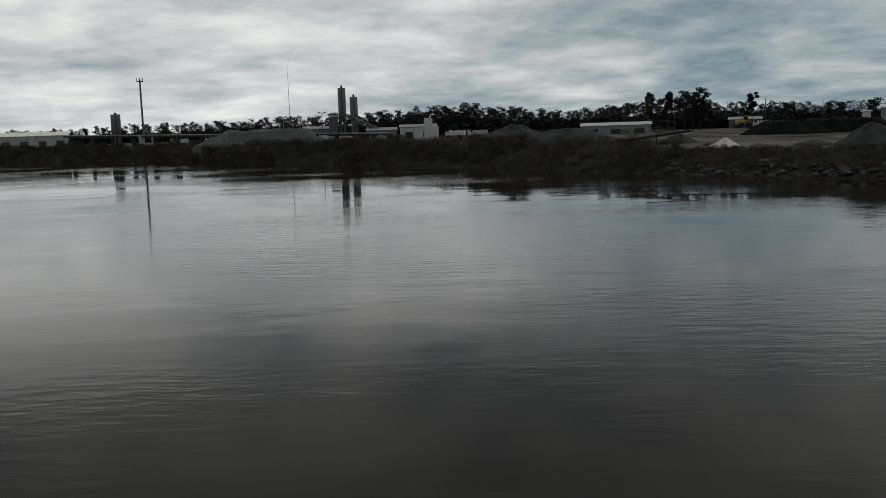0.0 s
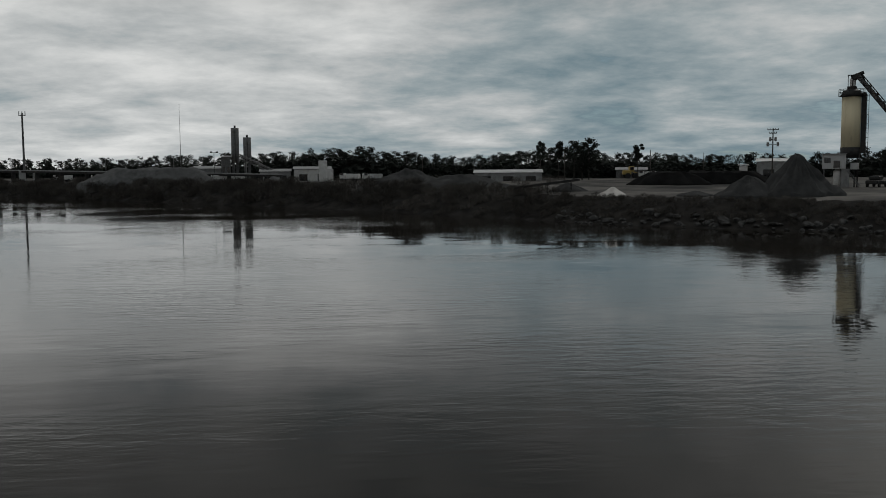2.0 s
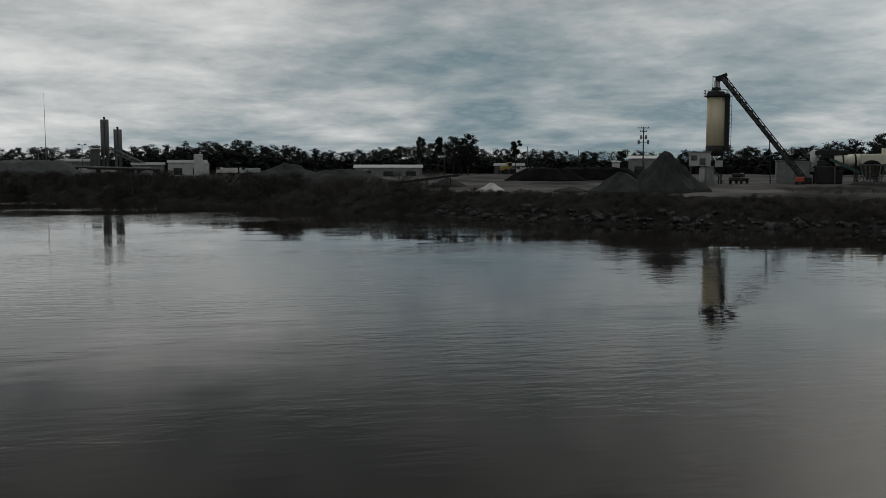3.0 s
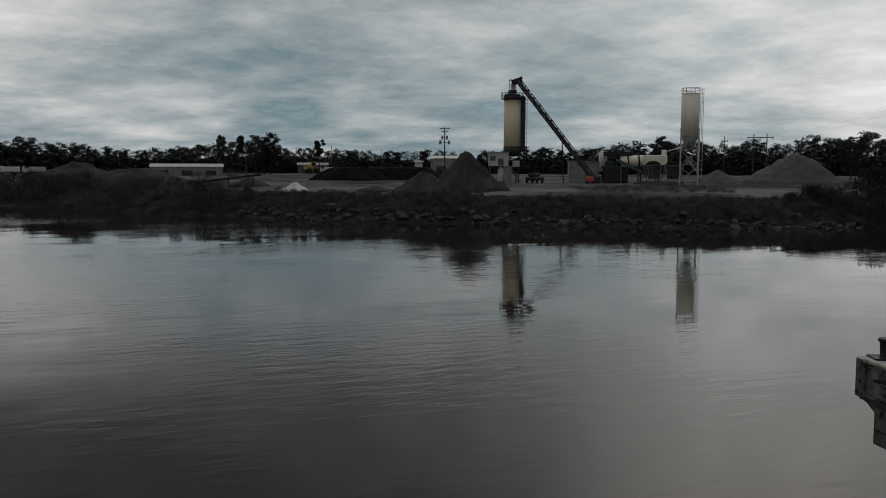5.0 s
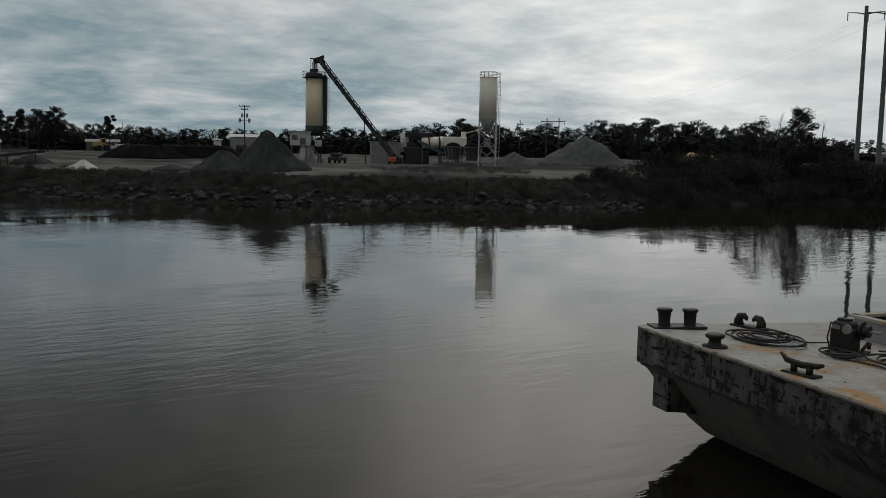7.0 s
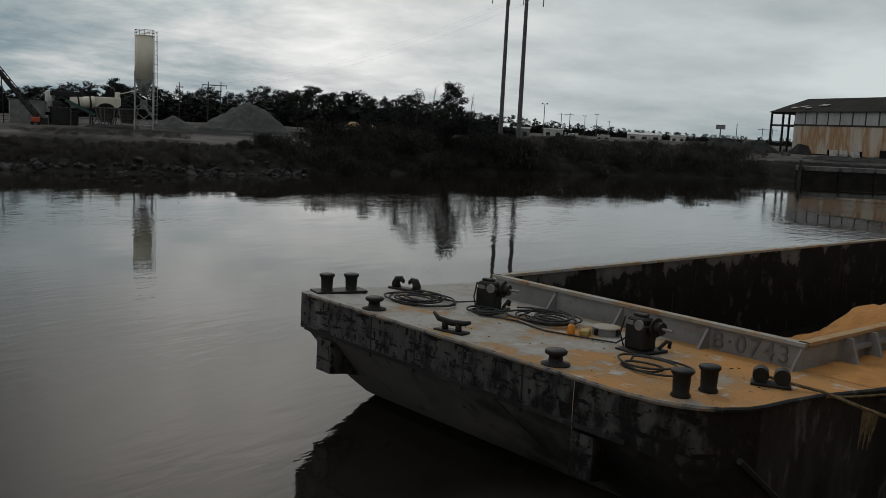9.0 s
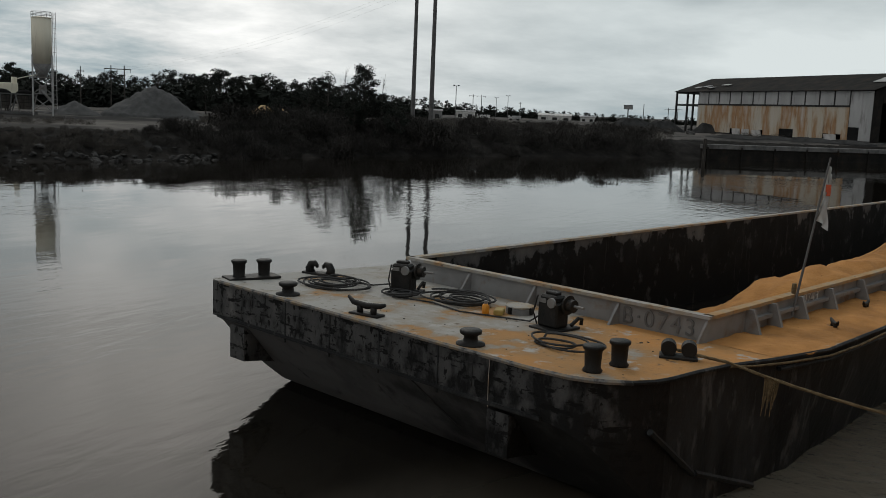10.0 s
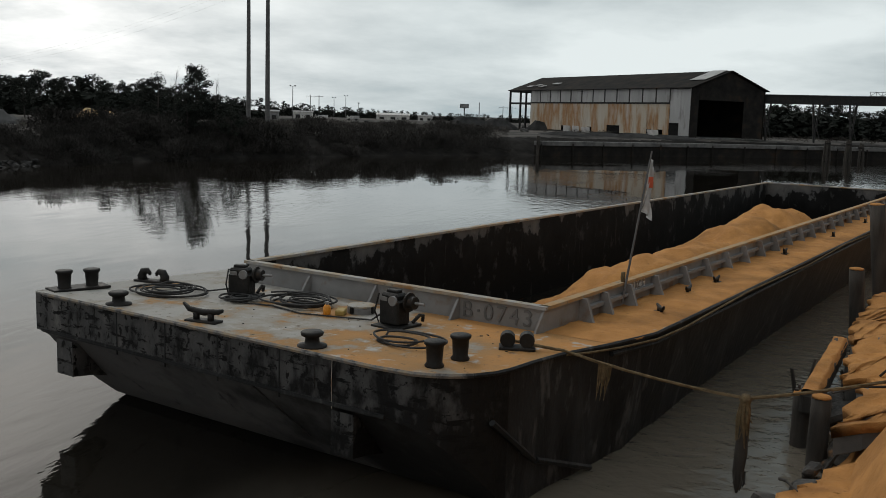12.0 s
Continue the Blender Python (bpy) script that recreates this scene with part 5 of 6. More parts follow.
def wires():
    ends = [(pol(61.2, 192, zt(192, 7.2)), pol(43.7, 262, zt(262, 1.45))), (pol(61.6, 192, zt(192, 7.2)), pol(44.3, 262, zt(262, 1.45))), (pol(62.4, 178, zt(178, 7.2)), pol(44.95, 262, zt(262, 1.45)))]
    for a, b in ends:
        pts = []
        for i in range(25):
            k = i / 24
            p = a.lerp(b, k)
            p.z -= 3.0 * 4 * k * (1 - k)
            pts.append(p)
        solo("power_cable", tube(B(), pts, .008, 4), M_lattice, "thin sagging overhead power cable", "cable", group="overhead cables")


wires()


def billboard():
    t = thing("billboard", "small dark roadside billboard far off", "billboard", facing(74.3, 430))
    board = part("board", box(B(), (0, 0, 7.7), (3.9, .3, 1.9), bev=.05), M_dark, t)
    part("face", box(B(), (0, -.17, 7.7), (3.4, .03, 1.4)), M_greywall, board, "pale blank board face")
    part("post", cyl(B(), (0, 0, -.3), (0, 0, 6.9), .25, n=8), M_dark, t)


billboard()


def loader(az, d):
    t = thing("wheel_loader", "yellow wheel loader parked on the yard", "loader", facing(az, d) @ Matrix.Rotation(radians(15), 4, "Z"))
    part("rear_body", box(B(), (-1.3, 0, 1.6), (2.2, 1.8, 1.1), bev=.15), M_yellow, t)
    cab = part("cab", box(B(), (0, 0, 2.5), (1.3, 1.5, 1.5), bev=.1), M_yellow, t)
    part("window", box(B(), (0, -.77, 2.65), (1.0, .03, .9)), M_glass_gap, cab)
    part("arm", box(B(), (1.7, 0, 1.4), (2.2, .9, .3), ry=15), M_yellow, t)
    part("bucket", box(B(), (3.0, 0, .7), (.9, 2.4, 1.0), bev=.2), M_dark, t)
    for x in (-1.2, 1.1):
        for y in (-.95, .95):
            part("wheel", cyl(B(), (x, y - .25, .75), (x, y + .25, .75), .75, n=16), M_rubber, t)


loader(17.9, 262)


def parked_truck(az, d, mat, label, turn=10, L=5.0):
    t = thing("parked_truck", label, "truck", facing(az, d) @ Matrix.Rotation(radians(turn), 4, "Z"))
    part("cargo_body", box(B(), (.8, 0, 1.35), (L * .65, 2.0, 1.2), bev=.08), mat, t)
    cab = part("cab", box(B(), (-L * .36, 0, 1.35), (L * .26, 2.0, 1.4), bev=.2), M_paint, t)
    part("window", box(B(), (-L * .36, -1.06, 1.9), (L * .18, .03, .6)), M_glass_gap, cab)
    for x in (-L * .34, L * .25):
        for y in (-.95, .95):
            part("wheel", cyl(B(), (x, y - .15, .45), (x, y + .15, .45), .45, n=12), M_rubber, t)


for a, d, mat, lab in ((18.9, 250, M_paint, "white truck parked at the back of the yard"), (19.6, 246, M_dark, "dark truck parked at the back of the yard"), (-15.4, 288, M_paint, "white truck parked under the conveyor"), (-13.4, 275, M_sheet, "pale truck parked under the conveyor"), (-12.6, 268, M_dark, "dark truck parked under the conveyor"), (-6.9, 240, M_paint, "white truck by the concrete works"), (-5.9, 242, M_paint, "white truck by the concrete works"), (.95, 235, M_paint, "white truck beside the office"), (2.3, 236, M_sheet, "pale truck beside the office"), (65.7, 360, M_paint, "white truck on the far flats"), (67.6, 380, M_sheet, "pale truck on the far flats")):
    parked_truck(a, d, mat, lab, rng.uniform(-20, 20))


# rubble strewn over the flats behind the right-hand bank
def flats():
    holder = thing("rubble_flats", "pale broken concrete lying on the flats", "rubble", kind="structure")
    for _ in range(90):
        p = pol(rng.uniform(63, 78), rng.uniform(215, 330))
        ob = new("slab", STONES[int(rng.integers(10))])
        k = rng.uniform(0.8, 2.6)
        ob.matrix_world = Matrix.LocRotScale(Vector((p.x, p.y, gz(p) + .15)), Euler((rng.uniform(-.4, .4), rng.uniform(-.4, .4), rng.uniform(0, 6.28))), Vector((k, k, k * .8)))
        ob.parent = holder


flats()

# ---- barge fittings ----
def bput(u, v, turn=0.0, dz=0.0):
    return BARGE @ Matrix.Translation((u, v, deck_z(u) + 0.012 + dz)) @ Matrix.Rotation(radians(turn), 4, "Z")


def bpart(name, bm, mat, u, v, turn=0.0, label="", smooth=False):
    ob = part(name, bm, mat, barge, label, smooth)
    ob.matrix_local = Matrix.Translation((u, v, deck_z(u) + 0.012)) @ Matrix.Rotation(radians(turn), 4, "Z")
    return ob


def bitt_prof():
    return [(.16, 0), (.17, .03), (.135, .08), (.15, .36), (.185, .40), (.185, .44), (.165, .455)]


for k, (u, v) in enumerate(((12.58, 18.72), (13.2, 18.58), (12.68, 8.6), (13.43, 8.57))):
    bpart("bitt", lathe(B(), bitt_prof(), 18), M_iron, u, v, 0, "black flared mooring bitt", True)
bpart("bitt_base", box(B(), (0, 0, .03), (1.3, .55, .06), bev=.01), M_iron, 12.89, 18.65, -13)
for u, v in ((12.36, 16.5), (12.34, 11.03)):
    bpart("capstan_button", lathe(B(), [(.27, 0), (.27, .03), (.14, .06), (.125, .17), (.2, .21), (.21, .26), (.18, .285)], 18), M_iron, u, v, 0, "low black mooring button", True)


def chock(u, v, turn):
    bm = box(B(), (0, 0, .03), (.95, .3, .06), bev=.01)
    for s in (-1, 1):
        tube(bm, [(s * .3, 0, .03), (s * .33, 0, .15), (s * .28, 0, .25), (s * .17, 0, .28), (s * .1, 0, .22), (s * .09, 0, .17)], [.12, .11, .1, .075, .05, .025], 10)
    bpart("fairlead", bm, M_iron, u, v, turn, "black horned open fairlead", True)


chock(14.78, 18.38, -75)


def deck_cleat(u, v, turn, s=1.0):
    bm = box(B(), (0, 0, .02), (.75 * s, .3 * s, .04))
    for x in (-.18, .18):
        cyl(bm, (x * s, 0, .02), (x * s, 0, .2 * s), .07 * s, n=8)
    tube(bm, [(-.5 * s, 0, .36 * s), (-.36 * s, 0, .24 * s), (0, 0, .2 * s), (.36 * s, 0, .24 * s), (.48 * s, 0, .28 * s)], [.03 * s, .06 * s, .075 * s, .06 * s, .035 * s], 8)
    bpart("cleat", bm, M_iron, u, v, turn, "black two-horned cleat", True)


deck_cleat(12.42, 13.95, -78, .95)
for u, v, turn in ((20.45, 7.62, 35), (23.4, 8.0, 8), (25.5, 7.95, 4), (33.1, 8.02, 4), (39.9, 7.85, 6), (47.0, 7.9, 4), (54.0, 7.9, 4)):
    deck_cleat(u, v, turn, .65)


def roller_chock(u, v):
    bm = box(B(), (0, 0, .03), (.68, .38, .06), bev=.015)
    for x in (-.24, .24):
        cyl(bm, (x * .75, -.13, .19), (x * .75, .13, .19), .14, n=16)
    bpart("roller_chock", bm, M_iron, u, v, -60, "black twin-roller chock with rope")


roller_chock(14.93, 8.28)

# stiffeners of the coaming
for v in (14.97, 12.96, 10.72):
    bm = B()
    a = [bm.verts.new(p) for p in ((C_FRONT - .03, v - .03, CT), (C_FRONT - .03, v - .03, DECK + .02), (C_FRONT - .42, v - .03, DECK + .05))]
    b = [bm.verts.new(p) for p in ((C_FRONT - .03, v + .03, CT), (C_FRONT - .03, v + .03, DECK + .02), (C_FRONT - .42, v + .03, DECK + .05))]
    bm.faces.new(a)
    bm.faces.new(b[::-1])
    for i in range(3):
        bm.faces.new((a[i], a[(i + 1) % 3], b[(i + 1) % 3], b[i]))
    part("stiffener", bm, M_coam, barge, "pale triangular coaming bracket")
BRACKETS = [18.34, 19.4, 20.76, 22.46, 24.5, 26.34] + [28.2 + 1.8 * k for k in range(20)]
for u in BRACKETS:
    bm = B()
    p = [(u - .05, C_NEAR - .03, CT), (u - .05, C_NEAR - .03, DECK + .01), (u - .05, C_NEAR - .38, DECK + .03), (u - .05, C_NEAR - .20, CT)]
    a = [bm.verts.new(q) for q in p]
    b = [bm.verts.new((q[0] + .1, q[1], q[2])) for q in p]
    bm.faces.new(a)
    bm.faces.new(b[::-1])
    for i in range(4):
        bm.faces.new((a[i], a[(i + 1) % 4], b[(i + 1) % 4], b[i]))
    part("stiffener", bm, M_coam, barge)
part("stringer", wall_box((18.3, C_NEAR - .09), (63.5, C_NEAR - .09), DECK + .26, DECK + .34, .12), M_coam, barge, "grey stringer between the brackets")
# sloping plate that closes the coaming's forward corner
bm = B()
a = [bm.verts.new(p) for p in ((C_FRONT - .04, C_NEAR - .05, CT), (C_FRONT - .04, C_NEAR - .05, DECK + .03), (C_FRONT - .30, C_NEAR + .02, DECK + .05))]
b = [bm.verts.new((v.co.x, v.co.y + .05, v.co.z)) for v in a]
bm.faces.new(a)
bm.faces.new(b[::-1])
for i in range(3):
    bm.faces.new((a[i], a[(i + 1) % 3], b[(i + 1) % 3], b[i]))
part("corner_plate", bm, M_coam, barge)

# rubbing strake, bow knees and seams of the hull
edge = [(12.0 - .02, v, 0) for v in (18.6, 16, 14, 12, 10.5, 9.3)] + [(u, v_near(u) - .02, 0) for u in (12.08, 12.2, 12.4, 12.7, 13.1, 13.5, 14.3, 15.2, 16.75, 18.5, 24, 32, 40, 48, 56, 64, 67.9)]
part("gunwale_bar", tube(B(), [(x, y, deck_z(x) - .01) for x, y, _ in edge[:10]], .045, 6), M_worn, barge, "pale worn gunwale edge round the bow")
part("gunwale_bar", tube(B(), [(x, y, deck_z(x) - .01) for x, y, _ in edge[9:]], .045, 6), M_hull, barge, "dark gunwale edge along the side")
part("rub_strake", tube(B(), [(x, y - .02, deck_z(x) - .2) for x, y, _ in edge[6:] if x > 15.5], .05, 6), M_hull, barge, "worn rubbing strake along the side")
part("seam_strip", box(B(), (11.985, 13.9, 1.80), (.05, 9.6, .07)), M_hull, barge)
for v, s, w in ((17.87, 0.0, .28), (10.0, .0, .25)):
    bm = B()
    p = [(11.97 + s, v - w, 1.70 - s), (11.97 + s, v - w, .92 - s), (12.45 + s, v - w, .86 - s), (12.95 + s, v - w, .75 - s), (12.3 + s, v - w, 1.55 - s)]
    a = [bm.verts.new(q) for q in p]
    b = [bm.verts.new((q[0], q[1] + 2 * w, q[2])) for q in p]
    bm.faces.new(a)
    bm.faces.new(b[::-1])
    for i in range(5):
        bm.faces.new((a[i], a[(i + 1) % 5], b[(i + 1) % 5], b[i]))
    part("bow_knee", bm, M_headlog, barge, "black push knee under the bow")
for v in (16.1, 14.6, 13.1, 11.5):
    part("hull_seam", box(B(), (11.997, v, deck_z(12) - .5), (.016, .03, .9)), M_hull, barge)
for a, b in (((13.0, 7.62, 1.75), (14.3, 7.5, .75)), ((14.4, 7.5, .72), (16.3, 7.3, .05))):
    part("guard_bar", tube(B(), [a, b], .06, 6), M_hull, barge, "rusty diagonal guard bar")
loose_line = tube(B(), [(11.98, 10.25, 2.62), (11.97, 10.25, 2.2), (11.97, 10.24, 1.72)], .007, 5)
part("bow_line", loose_line, M_cap, barge, "thin pale line hanging down the headlog")
part("rake_cable", tube(B(), [(12.0, 12.2, 1.77), (12.22, 12.0, 1.47), (12.5, 11.75, 1.12), (12.85, 11.5, .70)], .018, 5), M_rope, barge, "dark cable hanging down the rake")
part("weld_patch", box(B(), (11.99, 10.9, 2.2), (.016, .5, .42)), M_headlog, barge)
part("weld_patch", box(B(), (11.99, 17.6, 2.2), (.016, .4, .36)), M_headlog, barge)


# letters on the coaming
def letters(txt, m, size, label, mat=None):
    cu = bpy.data.curves.new("registration_lettering", "FONT")
    cu.body, cu.size, cu.extrude, cu.align_x, cu.space_character = txt, size, .012, "LEFT", 1.25
    tmp = bpy.data.objects.new("tmp", cu)
    scene.collection.objects.link(tmp)
    bpy.context.view_layer.update()
    me = bpy.data.meshes.new_from_object(tmp.evaluated_get(bpy.context.evaluated_depsgraph_get()))
    bpy.data.objects.remove(tmp)
    me.materials.clear()
    me.materials.append(mat or M_letter)
    ob = new("lettering", me)
    ob.parent = barge
    ob.matrix_local = m
    return tagged(ob, label)


M_letter = material("welded_letter_paint", [(0.3, g(0.09)), (0.7, g(0.15))], 4.0, 0.6, bump=0.1)
front = Matrix(((0, 0, -1, C_FRONT - .045), (-1, 0, 0, 10.62), (0, 1, 0, DECK + .14), (0, 0, 0, 1)))
letters("B\u00b70743", front, .5, "raised registration letters on the coaming")
side = Matrix(((1, 0, 0, 21.0), (0, 0, -1, C_NEAR - .045), (0, 1, 0, DECK + .3), (0, 0, 0, 1)))
letters("\u00b70743", side, .36, "white painted registration on the side coaming", M_paint)


def winch(u, v, turn):
    t = thing("deck_winch", "black hand winch bolted to the barge deck", "winch", bput(u, v, turn) @ Matrix.Scale(.85, 4), group="deck winches")
    part("base_plate", box(B(), (0, 0, .03), (.95, .8, .06), bev=.01), M_iron, t)
    bm = box(B(), (-.02, .05, .36), (.46, .60, .60), bev=.04)
    box(bm, (-.02, .08, .72), (.40, .52, .18), bev=.05)
    box(bm, (.02, .1, .84), (.2, .34, .08), bev=.02)
    case = part("gear_case", bm, M_iron, t, "black boxy gear case")
    spool = part("spool", cyl(B(), (.06, -.52, .62), (.06, -.25, .62), .15, n=20), M_iron, t)
    part("flange", cyl(B(), (.06, -.36, .62), (.06, -.32, .62), .23, n=22), M_iron, spool)
    part("gear_wheel", cyl(B(), (-.30, -.10, .66), (-.24, -.10, .66), .12, n=16), M_grey, t, "pale gear hub")
    part("crank_shaft", cyl(B(), (.06, -.5, .62), (.06, -.80, .62), .035, n=8), M_grey, spool)
    part("blank_plate", box(B(), (-.262, .18, .68), (.02, .2, .1)), M_grey, case)
    part("foot_pedal", tube(B(), [(.3, -.25, .08), (.5, -.3, .24), (.66, -.28, .2), (.68, -.25, .06)], .045, 8), M_iron, t)
    part("cable_guard", tube(B(), [(-.3, .3, .1), (-.42, .32, .4), (-.3, .3, .8)], .02, 6), M_iron, t)
    return t


winch(15.0, 15.5, 21)
winch(14.95, 11.1, -4)


def coil(u, v, r, turns, seed, label, ru=1.0, mat=None, rad=.022):
    r_ = random.Random(seed)
    pts = []
    n = 28
    ph = r_.uniform(0, 6)
    for i in range(turns * n + 1):
        a = 2 * math.pi * i / n
        k = i / n
        rr = r * (0.72 + 0.28 * math.sin(k * 2.1 + seed)) * (1 + .06 * math.sin(3 * a + k))
        pts.append((rr * ru * math.cos(a + ph) + .12 * math.sin(k * 1.7 + seed), rr * math.sin(a + ph) + .12 * math.cos(k * 2.3), .03 + .02 * (k % 3) + .012 * k))
    bm = tube(B(), pts, rad, 6)
    return solo("wire_rope", bm, mat or M_rope, label, "rope", bput(u, v))


coil(14.03, 16.9, .95, 6, 1, "dark wire rope coiled loosely on the deck", .75)
coil(14.58, 15.15, .45, 5, 2, "dark wire rope coiled beside the winch")
coil(15.27, 13.95, .85, 8, 3, "dark wire rope coiled in a heap on the deck", .8)
coil(13.76, 10.03, .75, 3, 4, "loose loops of black cable on the sandy deck", .7)


def loose_rope(name, pts, r, mat, label, local=True):
    solo(name, tube(B(), pts, r, 6), mat, label, "rope", BARGE if local else None)


def dz(u):
    return deck_z(u) + .04


loose_rope("wire_rope", [(14.3, 15.2, dz(14.3)), (14.6, 14.2, dz(14.6)), (14.4, 13.2, dz(14.4)), (14.7, 12.4, dz(14.7)), (14.9, 11.7, dz(15) + .02), (14.95, 11.4, dz(15.2) + .25)], .02, M_rope, "dark cable trailing to the winch")
loose_rope("wire_rope", [(14.6, 17.2, dz(14.6)), (14.9, 16.5, dz(14.9)), (15.0, 16.0, dz(14.9) + .1), (15.0, 15.7, dz(14.8) + .4)], .02, M_rope, "dark cable trailing to the winch")
loose_rope("gunwale_rope", [(15.3, v_near(15.3) - .06, dz(15.3) - .06)] + [(u, v_near(u) - .08, deck_z(u) - .06 - .05 * math.sin((u - 16) * .5)) for u in (16, 17, 18.5, 20, 22, 25, 28, 32, 38, 45)], .025, M_hemp, "pale rope lying along the gunwale")


def bottle():
    t = thing("oil_bottle", "orange plastic oil bottle on the deck", "bottle", bput(14.83, 12.85))
    body = part("body", lathe(B(), [(.075, 0), (.08, .02), (.08, .17), (.04, .22)], 14), M_orange2, t, "", True)
    part("cap", lathe(B(), [(.04, .22), (.04, .28)], 10), M_grey, body)


M_orange2 = material("amber_plastic", [(0.3, (0.55, 0.20, 0.02)), (0.7, (0.66, 0.28, 0.03))], 3.0, 0.4, bump=0)
bottle()
solo("yellow_box", box(B(), (0, 0, .06), (.34, .2, .12), 30, bev=.02), M_yellow, "small yellow plastic box on the deck", "box", bput(15.05, 12.65))


def hatch():
    t = thing("deck_hatch", "round grey deck hatch with pale lid", "hatch", bput(15.55, 12.5))
    ring = part("ring", lathe(B(), [(.30, 0), (.30, .12), (.28, .15)], 24), M_grey, t)
    part("lid", lathe(B(), [(.31, .15), (.31, .18), (.2, .20)], 24), M_cap, t)
    for a in range(4):
        part("dog", box(B(), (.32 * math.cos(a * 1.57), .32 * math.sin(a * 1.57), .1), (.06, .06, .14)), M_iron, ring)


hatch()


def deck_litter():
    """Small clods and scraps lying on the sandy fore deck."""
    r_ = random.Random(21)
    bm = B()
    for k in range(34):
        u, v = r_.uniform(12.6, 16.2), r_.uniform(8.0, 14.5)
        if v < v_near(u) + .2:
            continue
        q = r_.uniform(.007, .018)
        box(bm, (u, v, deck_z(u) + .012 + q * .4), (q * r_.uniform(1.5, 4), q * 1.6, q), rz=r_.uniform(0, 180), bev=q * .25)
    ob = link("deck_litter", bm, M_bark)
    ob.matrix_world = BARGE
    return tagged(ob, "small dark clods and scraps on the sandy deck", "litter", kind="stuff")


deck_litter()


def flag():
    t = thing("marker_flag", "faded white and orange flag on a leaning pole", "flag", BARGE @ Matrix.Translation((20.55, 8.7, 0)))
    part("flag_pole", cyl(B(), (-.15, -.15, DECK + .15), (.76, -.30, CT + 3.15), .03, .022, 8), M_lattice, t)
    bm = B()
    n, k = 10, 6
    rows = []
    for i in range(n + 1):
        z = CT + 3.02 - 1.25 * i / n
        row = []
        for j in range(k + 1):
            w = .27 * j / k * (0.12 + .75 * i / n)
            row.append(bm.verts.new((.74 - .30 * i / n + w * .4 + .02 * math.sin(i * 1.1 + j), -.31 + .05 * i / n - w * .8 + .05 * math.sin(j * 1.9 + i * .6), z - .25 * j / k)))
        rows.append(row)
    for i in range(n):
        for j in range(k):
            bm.faces.new((rows[i][j], rows[i][j + 1], rows[i + 1][j + 1], rows[i + 1][j]))
    bmesh.ops.solidify(bm, geom=bm.faces[:], thickness=.006)
    cloth = part("flag_cloth", bm, M_paint, t, "faded white cloth", True)
    bm = box(B(), (.63, -.37, CT + 2.42), (.11, .02, .26), rz=-62)
    part("flag_patch", bm, M_orange, cloth, "orange patch")
    part("pole_tie", lathe(B(), [(.05, 0), (.06, .12), (.05, .25)], 8, (.04, -.06, CT + .05)), M_hemp, t)


flag()


# the cargo: a long heap of orange sand
def cargo():
    nu, nv = 220, 50
    us = np.linspace(17.0, 63.6, nu)
    vsr = np.linspace(C_NEAR + .06, C_FAR - .06, nv)
    crest = np.interp(us, [17, 20.6, 22.6, 25, 27, 31, 35, 38, 41, 43.5, 46, 52, 64], [-.8, -.2, 1.2, 2.05, 2.35, 2.6, 2.45, 2.8, 3.2, 2.75, 1.3, .4, -.2])
    vs = []
    for i, u in enumerate(us):
        for v in vsr:
            s = (v - 10.6) / 3.6
            z = crest[i] - 1.9 * max(0.0, abs(s) - .12) ** 1.1 + .08 * math.sin(u * 1.3 + v * .9) + .06 * math.sin(u * 2.9 - v * 2.1) + .15 * math.sin(u * .55 + v) + .22 * noise.noise((u * .9, v * 1.1, 4.0)) + .09 * noise.noise((u * 2.6, v * 2.8, 9.0))
            vs.append((u, float(v), max(z, HOLD + .05 + .02 * math.sin(u * 3 + v * 4))))
    fs = [(i * nv + j, (i + 1) * nv + j, (i + 1) * nv + j + 1, i * nv + j + 1) for i in range(nu - 1) for j in range(nv - 1)]
    ob = raw("cargo_sand", vs, fs, M_sand, True)
    ob.matrix_world = BARGE
    return tagged(ob, "long heap of orange sand in the barge hold", "sand heap")


cargo()

# ---- old warehouse and wharf ----
# local x runs along the gable away from the river wall, local y along the length
WH = Matrix(((0.692, 0.722, 0, 214.8), (-0.722, 0.692, 0, 8.8), (0, 0, 1, 3.4), (0, 0, 0, 1)))
WW, WL, WS, WE, WR = 21.8, 65.9, 77.5, 11.06, 15.0


